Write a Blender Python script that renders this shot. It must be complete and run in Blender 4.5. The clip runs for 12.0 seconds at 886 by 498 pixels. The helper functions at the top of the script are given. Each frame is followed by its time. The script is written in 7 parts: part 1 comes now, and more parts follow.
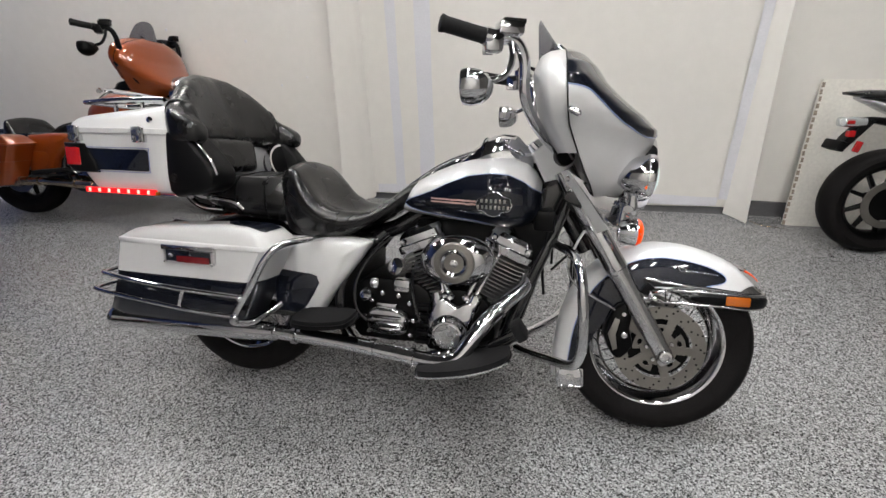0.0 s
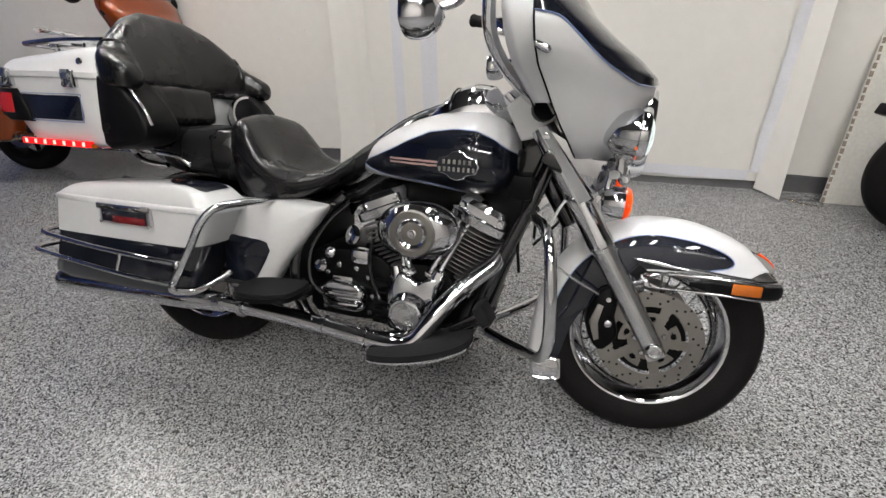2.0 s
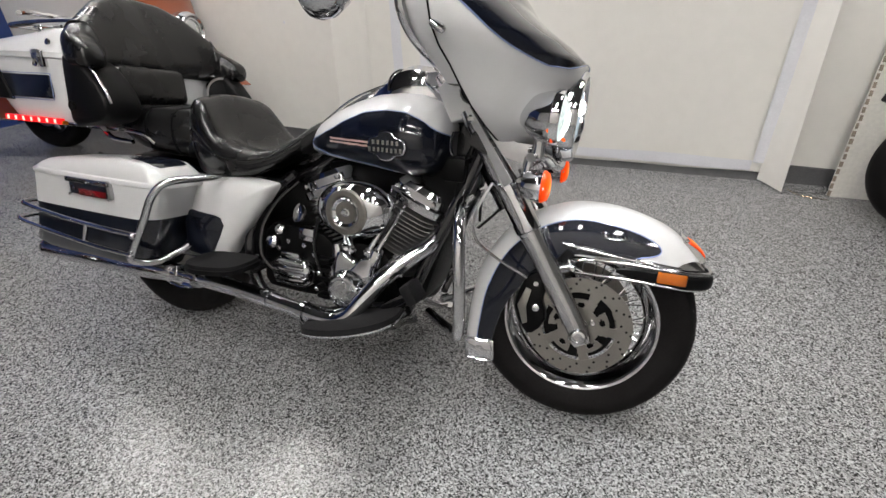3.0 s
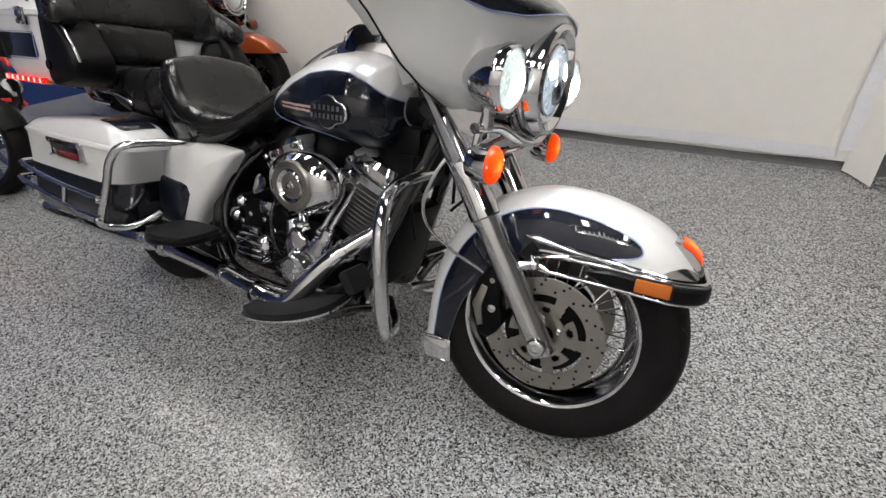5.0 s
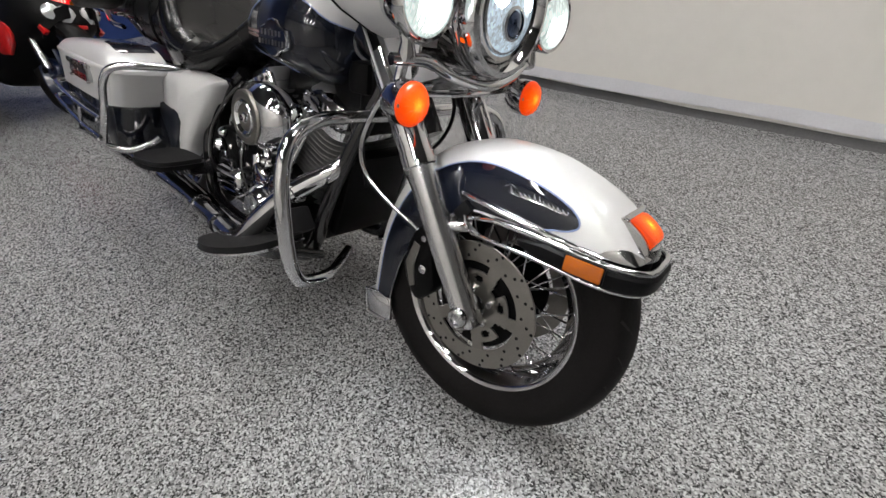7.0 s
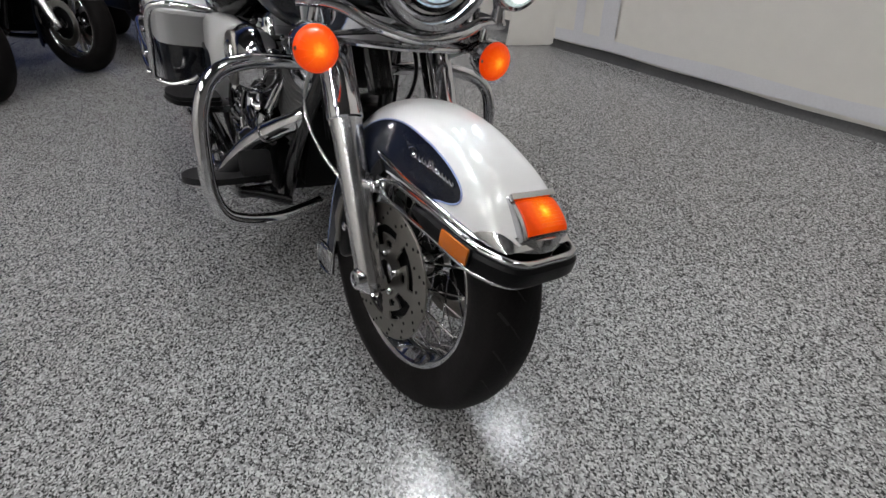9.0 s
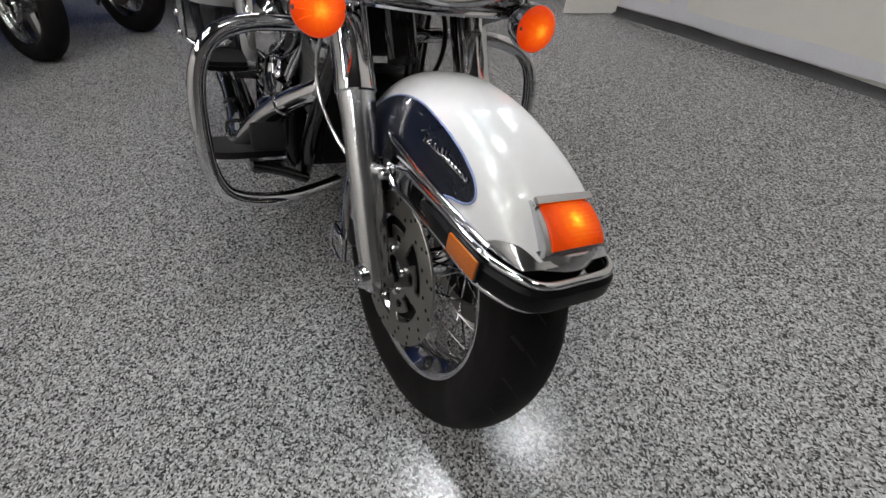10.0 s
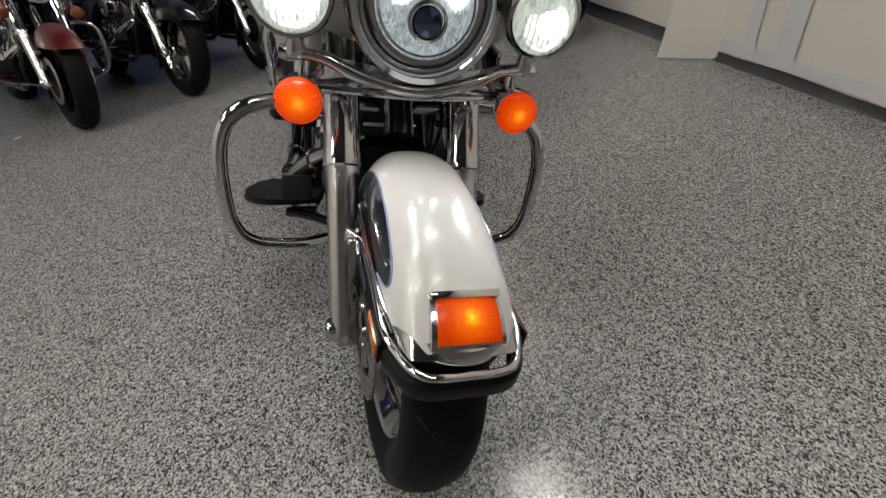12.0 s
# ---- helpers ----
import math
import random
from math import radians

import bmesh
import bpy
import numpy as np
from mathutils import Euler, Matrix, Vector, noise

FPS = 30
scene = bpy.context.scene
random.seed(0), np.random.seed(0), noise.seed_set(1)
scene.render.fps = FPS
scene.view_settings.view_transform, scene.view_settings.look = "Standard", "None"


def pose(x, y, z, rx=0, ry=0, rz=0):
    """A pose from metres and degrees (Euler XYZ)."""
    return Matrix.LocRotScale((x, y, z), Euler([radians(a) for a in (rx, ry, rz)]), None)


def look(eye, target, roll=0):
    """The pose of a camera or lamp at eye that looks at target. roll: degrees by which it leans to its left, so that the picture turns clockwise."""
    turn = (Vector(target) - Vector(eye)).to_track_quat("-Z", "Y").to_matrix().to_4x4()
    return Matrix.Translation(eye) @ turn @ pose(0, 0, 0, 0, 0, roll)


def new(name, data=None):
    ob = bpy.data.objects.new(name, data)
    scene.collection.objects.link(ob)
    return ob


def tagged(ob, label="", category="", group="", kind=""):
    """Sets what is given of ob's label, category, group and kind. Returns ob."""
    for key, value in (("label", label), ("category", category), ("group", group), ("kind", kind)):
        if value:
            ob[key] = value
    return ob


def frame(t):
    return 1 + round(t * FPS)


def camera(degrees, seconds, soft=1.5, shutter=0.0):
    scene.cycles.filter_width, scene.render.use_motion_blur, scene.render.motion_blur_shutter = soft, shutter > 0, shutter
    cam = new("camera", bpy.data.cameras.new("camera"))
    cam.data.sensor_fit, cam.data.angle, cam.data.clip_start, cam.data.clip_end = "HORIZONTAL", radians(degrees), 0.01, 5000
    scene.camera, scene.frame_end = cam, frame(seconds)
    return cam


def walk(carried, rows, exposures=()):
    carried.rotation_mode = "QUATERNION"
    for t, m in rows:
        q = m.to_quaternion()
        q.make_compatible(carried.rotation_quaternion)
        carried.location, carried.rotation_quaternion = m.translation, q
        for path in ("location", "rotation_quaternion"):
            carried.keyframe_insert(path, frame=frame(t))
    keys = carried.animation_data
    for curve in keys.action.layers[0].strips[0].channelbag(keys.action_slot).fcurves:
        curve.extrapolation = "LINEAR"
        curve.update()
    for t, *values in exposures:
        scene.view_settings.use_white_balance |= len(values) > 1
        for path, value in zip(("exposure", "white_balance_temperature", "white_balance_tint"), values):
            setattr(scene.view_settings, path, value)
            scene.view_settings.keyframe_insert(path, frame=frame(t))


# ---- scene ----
from mathutils.bvhtree import BVHTree

# ---------------------------------------------------------------- camera
cam = camera(88.2, 12.0)
PATH = [
    (0, (1.155, -1.37, 1.257), (0.746, 0.394, 0.407), -1.7),
    (0.5, (1.18, -1.346, 1.242), (0.761, 0.402, 0.365), -1.6),
    (1, (1.224, -1.271, 1.217), (0.794, 0.462, 0.316), -1.5),
    (1.5, (1.254, -1.203, 1.191), (0.793, 0.505, 0.258), -1.6),
    (2, (1.302, -1.155, 1.167), (0.792, 0.521, 0.203), -1.6),
    (2.5, (1.421, -1.123, 1.155), (0.841, 0.516, 0.165), -2.1),
    (3, (1.571, -1.097, 1.154), (0.941, 0.511, 0.144), -2.0),
    (3.2, (1.606, -1.081, 1.152), (0.957, 0.513, 0.134), -2.0),
    (4.8, (1.746, -0.858, 1.08), (0.904, 0.607, 0.011), -3.2),
    (5, (1.775, -0.837, 1.074), (0.9, 0.603, -0.005), -3.5),
    (5.5, (1.866, -0.775, 1.067), (0.914, 0.596, -0.034), -3.9),
    (6, (1.948, -0.738, 1.055), (0.932, 0.567, -0.07), -3.9),
    (6.5, (1.979, -0.689, 1.029), (0.924, 0.557, -0.125), -3.5),
    (7, (1.99, -0.603, 0.987), (0.89, 0.57, -0.202), -3.3),
    (7.2, (1.995, -0.562, 0.979), (0.877, 0.586, -0.218), -3.0),
    (8.8, (2.225, -0.339, 0.938), (0.887, 0.5, -0.289), -3.4),
    (9, (2.214, -0.315, 0.927), (0.878, 0.495, -0.321), -3.2),
    (9.5, (2.163, -0.266, 0.907), (0.82, 0.448, -0.392), -3.6),
    (10, (2.137, -0.213, 0.887), (0.771, 0.393, -0.441), -4.2),
    (10.5, (2.164, -0.114, 0.874), (0.75, 0.367, -0.456), -5.3),
    (11, (2.192, -0.036, 0.887), (0.725, 0.334, -0.422), -6.2),
    (11.5, (2.206, 0.006, 0.911), (0.684, 0.282, -0.356), -7.3),
    (12, (2.207, 0.032, 0.958), (0.632, 0.249, -0.255), -8.3),
]
EXPOSURES = [(0.0, 0.03, 6550, 10), (2.5, 0.09, 6600, 10), (5.0, 0.03, 6600, 10), (7.2, -0.06, 6600, 10), (9.0, -0.4, 6450, 10), (10.5, -0.46, 6550, 10), (11.0, -0.5, 6800, 10), (11.5, -0.88, 7500, 9), (12.0, -0.6, 7150, 10)]
walk(cam, [(t, look(eye, target, roll)) for t, eye, target, roll in PATH], EXPOSURES)

# ---------------------------------------------------------------- light
world = bpy.data.worlds.new("world")
scene.world = world
world.use_nodes = True
world.node_tree.nodes["Background"].inputs[0].default_value = (0.5, 0.5, 0.52, 1)
world.node_tree.nodes["Background"].inputs[1].default_value = 0.12
PANEL_GLOW = 67.0         # brightness of the ceiling's strip lights
CEILING = 4.2
LIGHTS = [(x, -3.8) for x in (0.2, 1.4, 2.6, 3.8)] + [(0.4, -1.7), (2.2, -1.7), (0.6, 0.8), (2.9, 0.9), (-3.4, 1.2), (-1.6, 1.2)]


# ---------------------------------------------------------------- materials
def mat(name, color, rough=0.5, metal=0.0, coat=0.0, spec=0.5, bump=0.0, scale=200.0, vary=0.0, vscale=4.0, emit=None, glow=0.0,
        coat_rough=0.05, trans=0.0, rvary=0.0, ior=1.45, rand=0.0):
    """A procedural surface: colour that varies at a broad and a fine scale, uneven gloss and fine relief."""
    m = bpy.data.materials.new(name)
    m.use_nodes = True
    nt = m.node_tree
    b = nt.nodes["Principled BSDF"]
    b.inputs["Base Color"].default_value = (*color, 1)
    b.inputs["Roughness"].default_value = rough
    b.inputs["Metallic"].default_value = metal
    b.inputs["Coat Weight"].default_value = coat
    b.inputs["Coat Roughness"].default_value = coat_rough
    b.inputs["Specular IOR Level"].default_value = spec
    b.inputs["Transmission Weight"].default_value = trans
    b.inputs["IOR"].default_value = ior
    if emit:
        b.inputs["Emission Color"].default_value = (*emit, 1)
        b.inputs["Emission Strength"].default_value = glow
    tc = nt.nodes.new("ShaderNodeTexCoord")
    if vary > 0:
        n1 = nt.nodes.new("ShaderNodeTexNoise")
        n1.inputs["Scale"].default_value, n1.inputs["Detail"].default_value = vscale, 6
        n2 = nt.nodes.new("ShaderNodeTexNoise")
        n2.inputs["Scale"].default_value, n2.inputs["Detail"].default_value = vscale * 17, 3
        add = nt.nodes.new("ShaderNodeMath")
        add.operation = "ADD"
        nt.links.new(tc.outputs["Object"], n1.inputs["Vector"])
        nt.links.new(tc.outputs["Object"], n2.inputs["Vector"])
        nt.links.new(n1.outputs["Fac"], add.inputs[0])
        nt.links.new(n2.outputs["Fac"], add.inputs[1])
        rng = nt.nodes.new("ShaderNodeMapRange")
        rng.inputs["From Min"].default_value, rng.inputs["From Max"].default_value = 0.7, 1.3
        rng.inputs["To Min"].default_value, rng.inputs["To Max"].default_value = 1 - vary, 1 + vary
        nt.links.new(add.outputs[0], rng.inputs["Value"])
        mul = nt.nodes.new("ShaderNodeVectorMath")
        mul.operation = "SCALE"
        mul.inputs[0].default_value = color
        nt.links.new(rng.outputs[0], mul.inputs["Scale"])
        nt.links.new(mul.outputs[0], b.inputs["Base Color"])
    if rvary > 0:
        n3 = nt.nodes.new("ShaderNodeTexNoise")
        n3.inputs["Scale"].default_value, n3.inputs["Detail"].default_value = 7.0, 5
        nt.links.new(tc.outputs["Object"], n3.inputs["Vector"])
        r3 = nt.nodes.new("ShaderNodeMapRange")
        r3.inputs["From Min"].default_value, r3.inputs["From Max"].default_value = 0.35, 0.65
        r3.inputs["To Min"].default_value, r3.inputs["To Max"].default_value = max(0.0, rough - rvary), rough + rvary
        nt.links.new(n3.outputs["Fac"], r3.inputs["Value"])
        nt.links.new(r3.outputs[0], b.inputs["Roughness"])
    if bump > 0:
        nb = nt.nodes.new("ShaderNodeTexNoise")
        nb.inputs["Scale"].default_value, nb.inputs["Detail"].default_value = scale, 4
        nt.links.new(tc.outputs["Object"], nb.inputs["Vector"])
        bp = nt.nodes.new("ShaderNodeBump")
        bp.inputs["Strength"].default_value, bp.inputs["Distance"].default_value = bump, 0.002
        nt.links.new(nb.outputs["Fac"], bp.inputs["Height"])
        nt.links.new(bp.outputs[0], b.inputs["Normal"])
    return m


def flake_floor():
    """Grey epoxy with scattered pale, grey and black vinyl chips under a clear coat."""
    m = mat("epoxy_flake", (0.3, 0.3, 0.3), rough=0.3, spec=0.5)
    nt = m.node_tree
    b = nt.nodes["Principled BSDF"]
    tc = nt.nodes["Texture Coordinate"]
    warp = nt.nodes.new("ShaderNodeTexNoise")
    warp.inputs["Scale"].default_value = 130
    wadd = nt.nodes.new("ShaderNodeVectorMath")
    wadd.operation = "MULTIPLY_ADD"
    wadd.inputs[1].default_value = (0.006, 0.006, 0.0)
    nt.links.new(tc.outputs["Object"], warp.inputs["Vector"])
    nt.links.new(warp.outputs["Color"], wadd.inputs[0])
    nt.links.new(tc.outputs["Object"], wadd.inputs[2])
    vor = nt.nodes.new("ShaderNodeTexVoronoi")
    vor.voronoi_dimensions = "2D"
    vor.inputs["Scale"].default_value = 275
    nt.links.new(wadd.outputs[0], vor.inputs["Vector"])
    sep = nt.nodes.new("ShaderNodeSeparateColor")
    nt.links.new(vor.outputs["Color"], sep.inputs[0])
    big = nt.nodes.new("ShaderNodeTexNoise")
    big.inputs["Scale"].default_value, big.inputs["Detail"].default_value = 95, 3
    nt.links.new(tc.outputs["Object"], big.inputs["Vector"])
    mix = nt.nodes.new("ShaderNodeMath")
    mix.operation = "MULTIPLY_ADD"
    mix.inputs[1].default_value = 0.6
    nt.links.new(big.outputs["Fac"], mix.inputs[0])
    nt.links.new(sep.outputs[0], mix.inputs[2])
    ramp = nt.nodes.new("ShaderNodeValToRGB")
    el = ramp.color_ramp.elements
    el[0].position, el[0].color = 0.0, (0.010, 0.010, 0.011, 1)
    el[1].position, el[1].color = 1.0, (0.43, 0.435, 0.44, 1)
    for p, c in ((0.34, 0.022), (0.45, 0.080), (0.54, 0.170), (0.75, 0.245), (0.90, 0.335)):
        e = el.new(p)
        e.color = (c, c, c * 1.02, 1)
    ramp.color_ramp.interpolation = "LINEAR"
    sc = nt.nodes.new("ShaderNodeMath")
    sc.operation = "MULTIPLY"
    sc.inputs[1].default_value = 0.80
    nt.links.new(mix.outputs[0], sc.inputs[0])
    nt.links.new(sc.outputs[0], ramp.inputs[0])
    nt.links.new(ramp.outputs[0], b.inputs["Base Color"])
    n3 = nt.nodes.new("ShaderNodeTexNoise")
    n3.inputs["Scale"].default_value, n3.inputs["Detail"].default_value = 2.5, 6
    nt.links.new(tc.outputs["Object"], n3.inputs["Vector"])
    r3 = nt.nodes.new("ShaderNodeMapRange")
    r3.inputs["To Min"].default_value, r3.inputs["To Max"].default_value = 0.15, 0.32
    nt.links.new(n3.outputs["Fac"], r3.inputs["Value"])
    nt.links.new(r3.outputs[0], b.inputs["Roughness"])
    nb = nt.nodes.new("ShaderNodeTexNoise")
    nb.inputs["Scale"].default_value, nb.inputs["Detail"].default_value = 60, 5
    nt.links.new(tc.outputs["Object"], nb.inputs["Vector"])
    bp = nt.nodes.new("ShaderNodeBump")
    bp.inputs["Strength"].default_value, bp.inputs["Distance"].default_value = 0.35, 0.003
    nt.links.new(nb.outputs["Fac"], bp.inputs["Height"])
    nt.links.new(bp.outputs[0], b.inputs["Normal"])
    return m


FLOOR = flake_floor()
SHEET = mat("white_wall_sheet", (0.72, 0.70, 0.668), rough=0.45, vary=0.025, vscale=0.8, rvary=0.1)
TAPE = mat("seam_tape", (0.66, 0.66, 0.70), rough=0.5, vary=0.05, vscale=5)
COVE = mat("rubber_cove_base", (0.08, 0.08, 0.085), rough=0.5, vary=0.2, vscale=6)
BLUE_WALL = mat("blue_wall_paint", (0.016, 0.038, 0.15), rough=0.45, vary=0.12, vscale=2)
PLASTER = mat("grey_plaster", (0.075, 0.075, 0.078), rough=0.7, vary=0.08, vscale=2, bump=0.1, scale=40)
# unseen walls: dim one darkens chrome reflections, pale one bounces fill light
DIM_WALL = mat("dim_unseen_wall", (0.22, 0.215, 0.21), rough=0.7, vary=0.08, vscale=2, bump=0.1, scale=40)
BOUNCE_WALL = mat("bounce_unseen_wall", (0.58, 0.565, 0.54), rough=0.7, vary=0.08, vscale=2, bump=0.1, scale=40)
# unseen ceiling, kept dark so that chrome mirrors a dark room
CEIL = mat("ceiling_paint", (0.07, 0.07, 0.07), rough=0.8, vary=0.06, vscale=2)
BOARD = mat("worn_white_board", (0.74, 0.72, 0.67), rough=0.55, vary=0.1, vscale=3, bump=0.15, scale=20)
PANEL = mat("light_diffuser", (0.9, 0.9, 0.9), rough=0.5, emit=(1.0, 0.98, 0.95), glow=PANEL_GLOW)
CHROME = mat("chrome_plate", (0.63, 0.63, 0.645), rough=0.07, metal=1.0, rvary=0.03)
DULLCHROME = mat("handled_chrome", (0.56, 0.56, 0.57), rough=0.17, metal=1.0, rvary=0.05)
ALLOY = mat("satin_aluminium", (0.56, 0.56, 0.57), rough=0.27, metal=1.0, rvary=0.06)
STEEL = mat("brake_steel", (0.26, 0.247, 0.23), rough=0.38, metal=1.0, rvary=0.1, vary=0.1, vscale=20)
PEARL = mat("white_pearl_paint", (0.55, 0.547, 0.552), rough=0.3, coat=0.5, coat_rough=0.10, vary=0.015, vscale=3)
BLACKPAINT = mat("black_gloss_paint", (0.0035, 0.0048, 0.010), spec=0.1, rough=0.3, coat=1.0, coat_rough=0.03, vary=0.2, vscale=300)
for node in PEARL.node_tree.nodes:
    if node.type == "BSDF_PRINCIPLED":
        node.inputs["Thin Film Thickness"].default_value, node.inputs["Thin Film IOR"].default_value = 262, 1.5
STRIPE = mat("blue_pinstripe", (0.17, 0.22, 0.40), rough=0.3, coat=1.0)
ROSE = mat("rose_stripe", (0.42, 0.27, 0.25), rough=0.3, coat=1.0)
LEATHER = mat("black_vinyl", (0.0052, 0.0052, 0.0058), rough=0.26, bump=0.14, scale=240, vary=0.25, vscale=9, rvary=0.08, spec=0.5)
RUBBER = mat("tyre_rubber", (0.0065, 0.0058, 0.006), spec=0.12, rough=0.6, bump=0.3, scale=150, vary=0.25, vscale=12, rvary=0.1)
PADRUBBER = mat("ribbed_rubber", (0.007, 0.007, 0.008), spec=0.25, rough=0.7, bump=0.3, scale=220, vary=0.15, vscale=10)
ENGINE = mat("black_wrinkle_engine", (0.0012, 0.0012, 0.0014), spec=0.14, rough=0.4, bump=0.3, scale=300, vary=0.3, vscale=12)
FINS = mat("fin_edges", (0.30, 0.30, 0.30), rough=0.3, metal=0.9, vary=0.2, vscale=12)
FRAMEPAINT = mat("black_frame_paint", (0.006, 0.006, 0.007), rough=0.2, coat=0.6)
PLASTIC = mat("black_plastic", (0.0025, 0.0025, 0.003), spec=0.16, rough=0.45, bump=0.2, scale=300, vary=0.15, vscale=12)
SMOKE = mat("smoked_screen", (0.20, 0.20, 0.23), rough=0.03, trans=0.75, ior=1.2, spec=0.5)
AMBER_LIT = mat("lit_amber_lens", (0.32, 0.03, 0.002), rough=0.3, coat=0.08, emit=(1.0, 0.13, 0.003), glow=0.9, bump=0.3, scale=90)
AMBER_DARK = mat("unlit_amber_lens", (0.16, 0.035, 0.01), rough=0.2, coat=0.8, bump=0.5, scale=160)
AMBER = mat("amber_reflector", (0.34, 0.082, 0.005), rough=0.2, coat=0.5, bump=0.5, scale=160)
RED = mat("red_reflector", (0.40, 0.010, 0.012), rough=0.2, coat=0.8, bump=0.4, scale=140)
DEEPRED = mat("dark_red_reflector", (0.13, 0.006, 0.008), rough=0.2, coat=0.8, bump=0.4, scale=140)
RED_LIT = mat("lit_red_lens", (0.5, 0.01, 0.01), rough=0.2, coat=0.6, emit=(1.0, 0.010, 0.016), glow=0.75)
LED = mat("red_led", (1, 0.3, 0.25), rough=0.4, emit=(1.0, 0.22, 0.18), glow=3.0)
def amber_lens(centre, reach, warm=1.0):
    """Ribbed amber lens; bulb glow painted into its emission, yellow middle, deep orange rim."""
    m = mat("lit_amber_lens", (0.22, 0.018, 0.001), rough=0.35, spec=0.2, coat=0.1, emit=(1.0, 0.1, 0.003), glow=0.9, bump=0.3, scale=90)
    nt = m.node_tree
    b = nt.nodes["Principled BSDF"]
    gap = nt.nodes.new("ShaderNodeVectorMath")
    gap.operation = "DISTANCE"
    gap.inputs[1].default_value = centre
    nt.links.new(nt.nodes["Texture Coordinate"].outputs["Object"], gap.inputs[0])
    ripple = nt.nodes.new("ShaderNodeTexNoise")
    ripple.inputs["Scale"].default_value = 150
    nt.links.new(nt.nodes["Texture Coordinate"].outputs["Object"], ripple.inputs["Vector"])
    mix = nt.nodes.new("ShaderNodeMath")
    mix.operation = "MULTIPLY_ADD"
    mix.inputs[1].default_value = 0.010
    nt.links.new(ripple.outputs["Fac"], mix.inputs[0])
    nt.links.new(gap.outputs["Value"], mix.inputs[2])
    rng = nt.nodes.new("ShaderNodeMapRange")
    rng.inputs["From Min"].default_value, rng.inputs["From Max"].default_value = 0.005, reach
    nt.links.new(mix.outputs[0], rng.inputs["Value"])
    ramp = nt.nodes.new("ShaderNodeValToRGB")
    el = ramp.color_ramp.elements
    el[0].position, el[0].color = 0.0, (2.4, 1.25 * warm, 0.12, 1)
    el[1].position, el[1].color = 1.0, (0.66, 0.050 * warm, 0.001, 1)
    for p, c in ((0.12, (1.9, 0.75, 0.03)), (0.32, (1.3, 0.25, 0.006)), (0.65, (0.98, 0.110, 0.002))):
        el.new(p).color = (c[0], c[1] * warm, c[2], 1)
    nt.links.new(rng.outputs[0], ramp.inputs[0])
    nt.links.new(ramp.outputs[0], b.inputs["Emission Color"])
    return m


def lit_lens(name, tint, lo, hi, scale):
    """Pressed headlamp glass; each facet's brightness is painted into the emission, no reflector built."""
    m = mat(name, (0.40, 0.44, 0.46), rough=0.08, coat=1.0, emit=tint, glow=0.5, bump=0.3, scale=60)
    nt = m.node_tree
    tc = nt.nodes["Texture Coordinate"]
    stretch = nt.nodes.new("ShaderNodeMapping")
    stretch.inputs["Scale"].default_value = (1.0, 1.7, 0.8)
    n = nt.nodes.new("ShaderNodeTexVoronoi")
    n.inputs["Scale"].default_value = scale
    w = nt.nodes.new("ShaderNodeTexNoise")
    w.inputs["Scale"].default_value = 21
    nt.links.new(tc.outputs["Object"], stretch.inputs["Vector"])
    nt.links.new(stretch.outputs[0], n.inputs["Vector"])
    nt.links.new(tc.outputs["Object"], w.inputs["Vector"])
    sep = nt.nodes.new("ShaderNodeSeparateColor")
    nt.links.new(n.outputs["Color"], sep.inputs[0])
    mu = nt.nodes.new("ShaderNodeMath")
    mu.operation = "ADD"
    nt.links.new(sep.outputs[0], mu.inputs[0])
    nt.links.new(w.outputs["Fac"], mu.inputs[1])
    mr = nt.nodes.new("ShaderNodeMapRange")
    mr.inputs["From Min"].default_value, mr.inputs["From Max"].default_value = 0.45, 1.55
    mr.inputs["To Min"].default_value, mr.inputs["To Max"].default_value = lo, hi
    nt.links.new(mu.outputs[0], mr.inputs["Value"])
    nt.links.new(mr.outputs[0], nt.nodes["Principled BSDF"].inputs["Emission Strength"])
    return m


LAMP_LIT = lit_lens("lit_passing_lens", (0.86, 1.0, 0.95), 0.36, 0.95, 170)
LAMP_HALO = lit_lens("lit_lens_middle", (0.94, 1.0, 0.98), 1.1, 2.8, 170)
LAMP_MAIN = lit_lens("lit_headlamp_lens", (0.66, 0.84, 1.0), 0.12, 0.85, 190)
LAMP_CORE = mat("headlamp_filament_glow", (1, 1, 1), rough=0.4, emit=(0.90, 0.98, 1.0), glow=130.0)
PROJECTOR = mat("projector_glass", (0.05, 0.08, 0.16), rough=0.06, metal=0.85, coat=1.0)
GLASS = mat("clear_lamp_glass", (0.75, 0.78, 0.8), rough=0.06, coat=1.0, metal=0.7)
ORANGE = mat("burnt_orange_paint", (0.27, 0.048, 0.004), rough=0.3, metal=0.35, coat=1.0, vary=0.06, vscale=4)
REDPAINT = mat("candy_red_paint", (0.075, 0.002, 0.005), rough=0.3, metal=0.2, coat=0.6)
SPORTRED = mat("sport_red_paint", (0.55, 0.012, 0.012), rough=0.3, coat=1.0)
# dark rim with the blue wall's reflection put into its colour
NAVY_SHEEN = mat("navy_wheel_reflection", (0.004, 0.010, 0.040), rough=0.3, coat=1.0)
BRONZE = mat("heat_tinted_pipe", (0.42, 0.34, 0.25), rough=0.2, metal=1.0, rvary=0.08, vary=0.2, vscale=9)


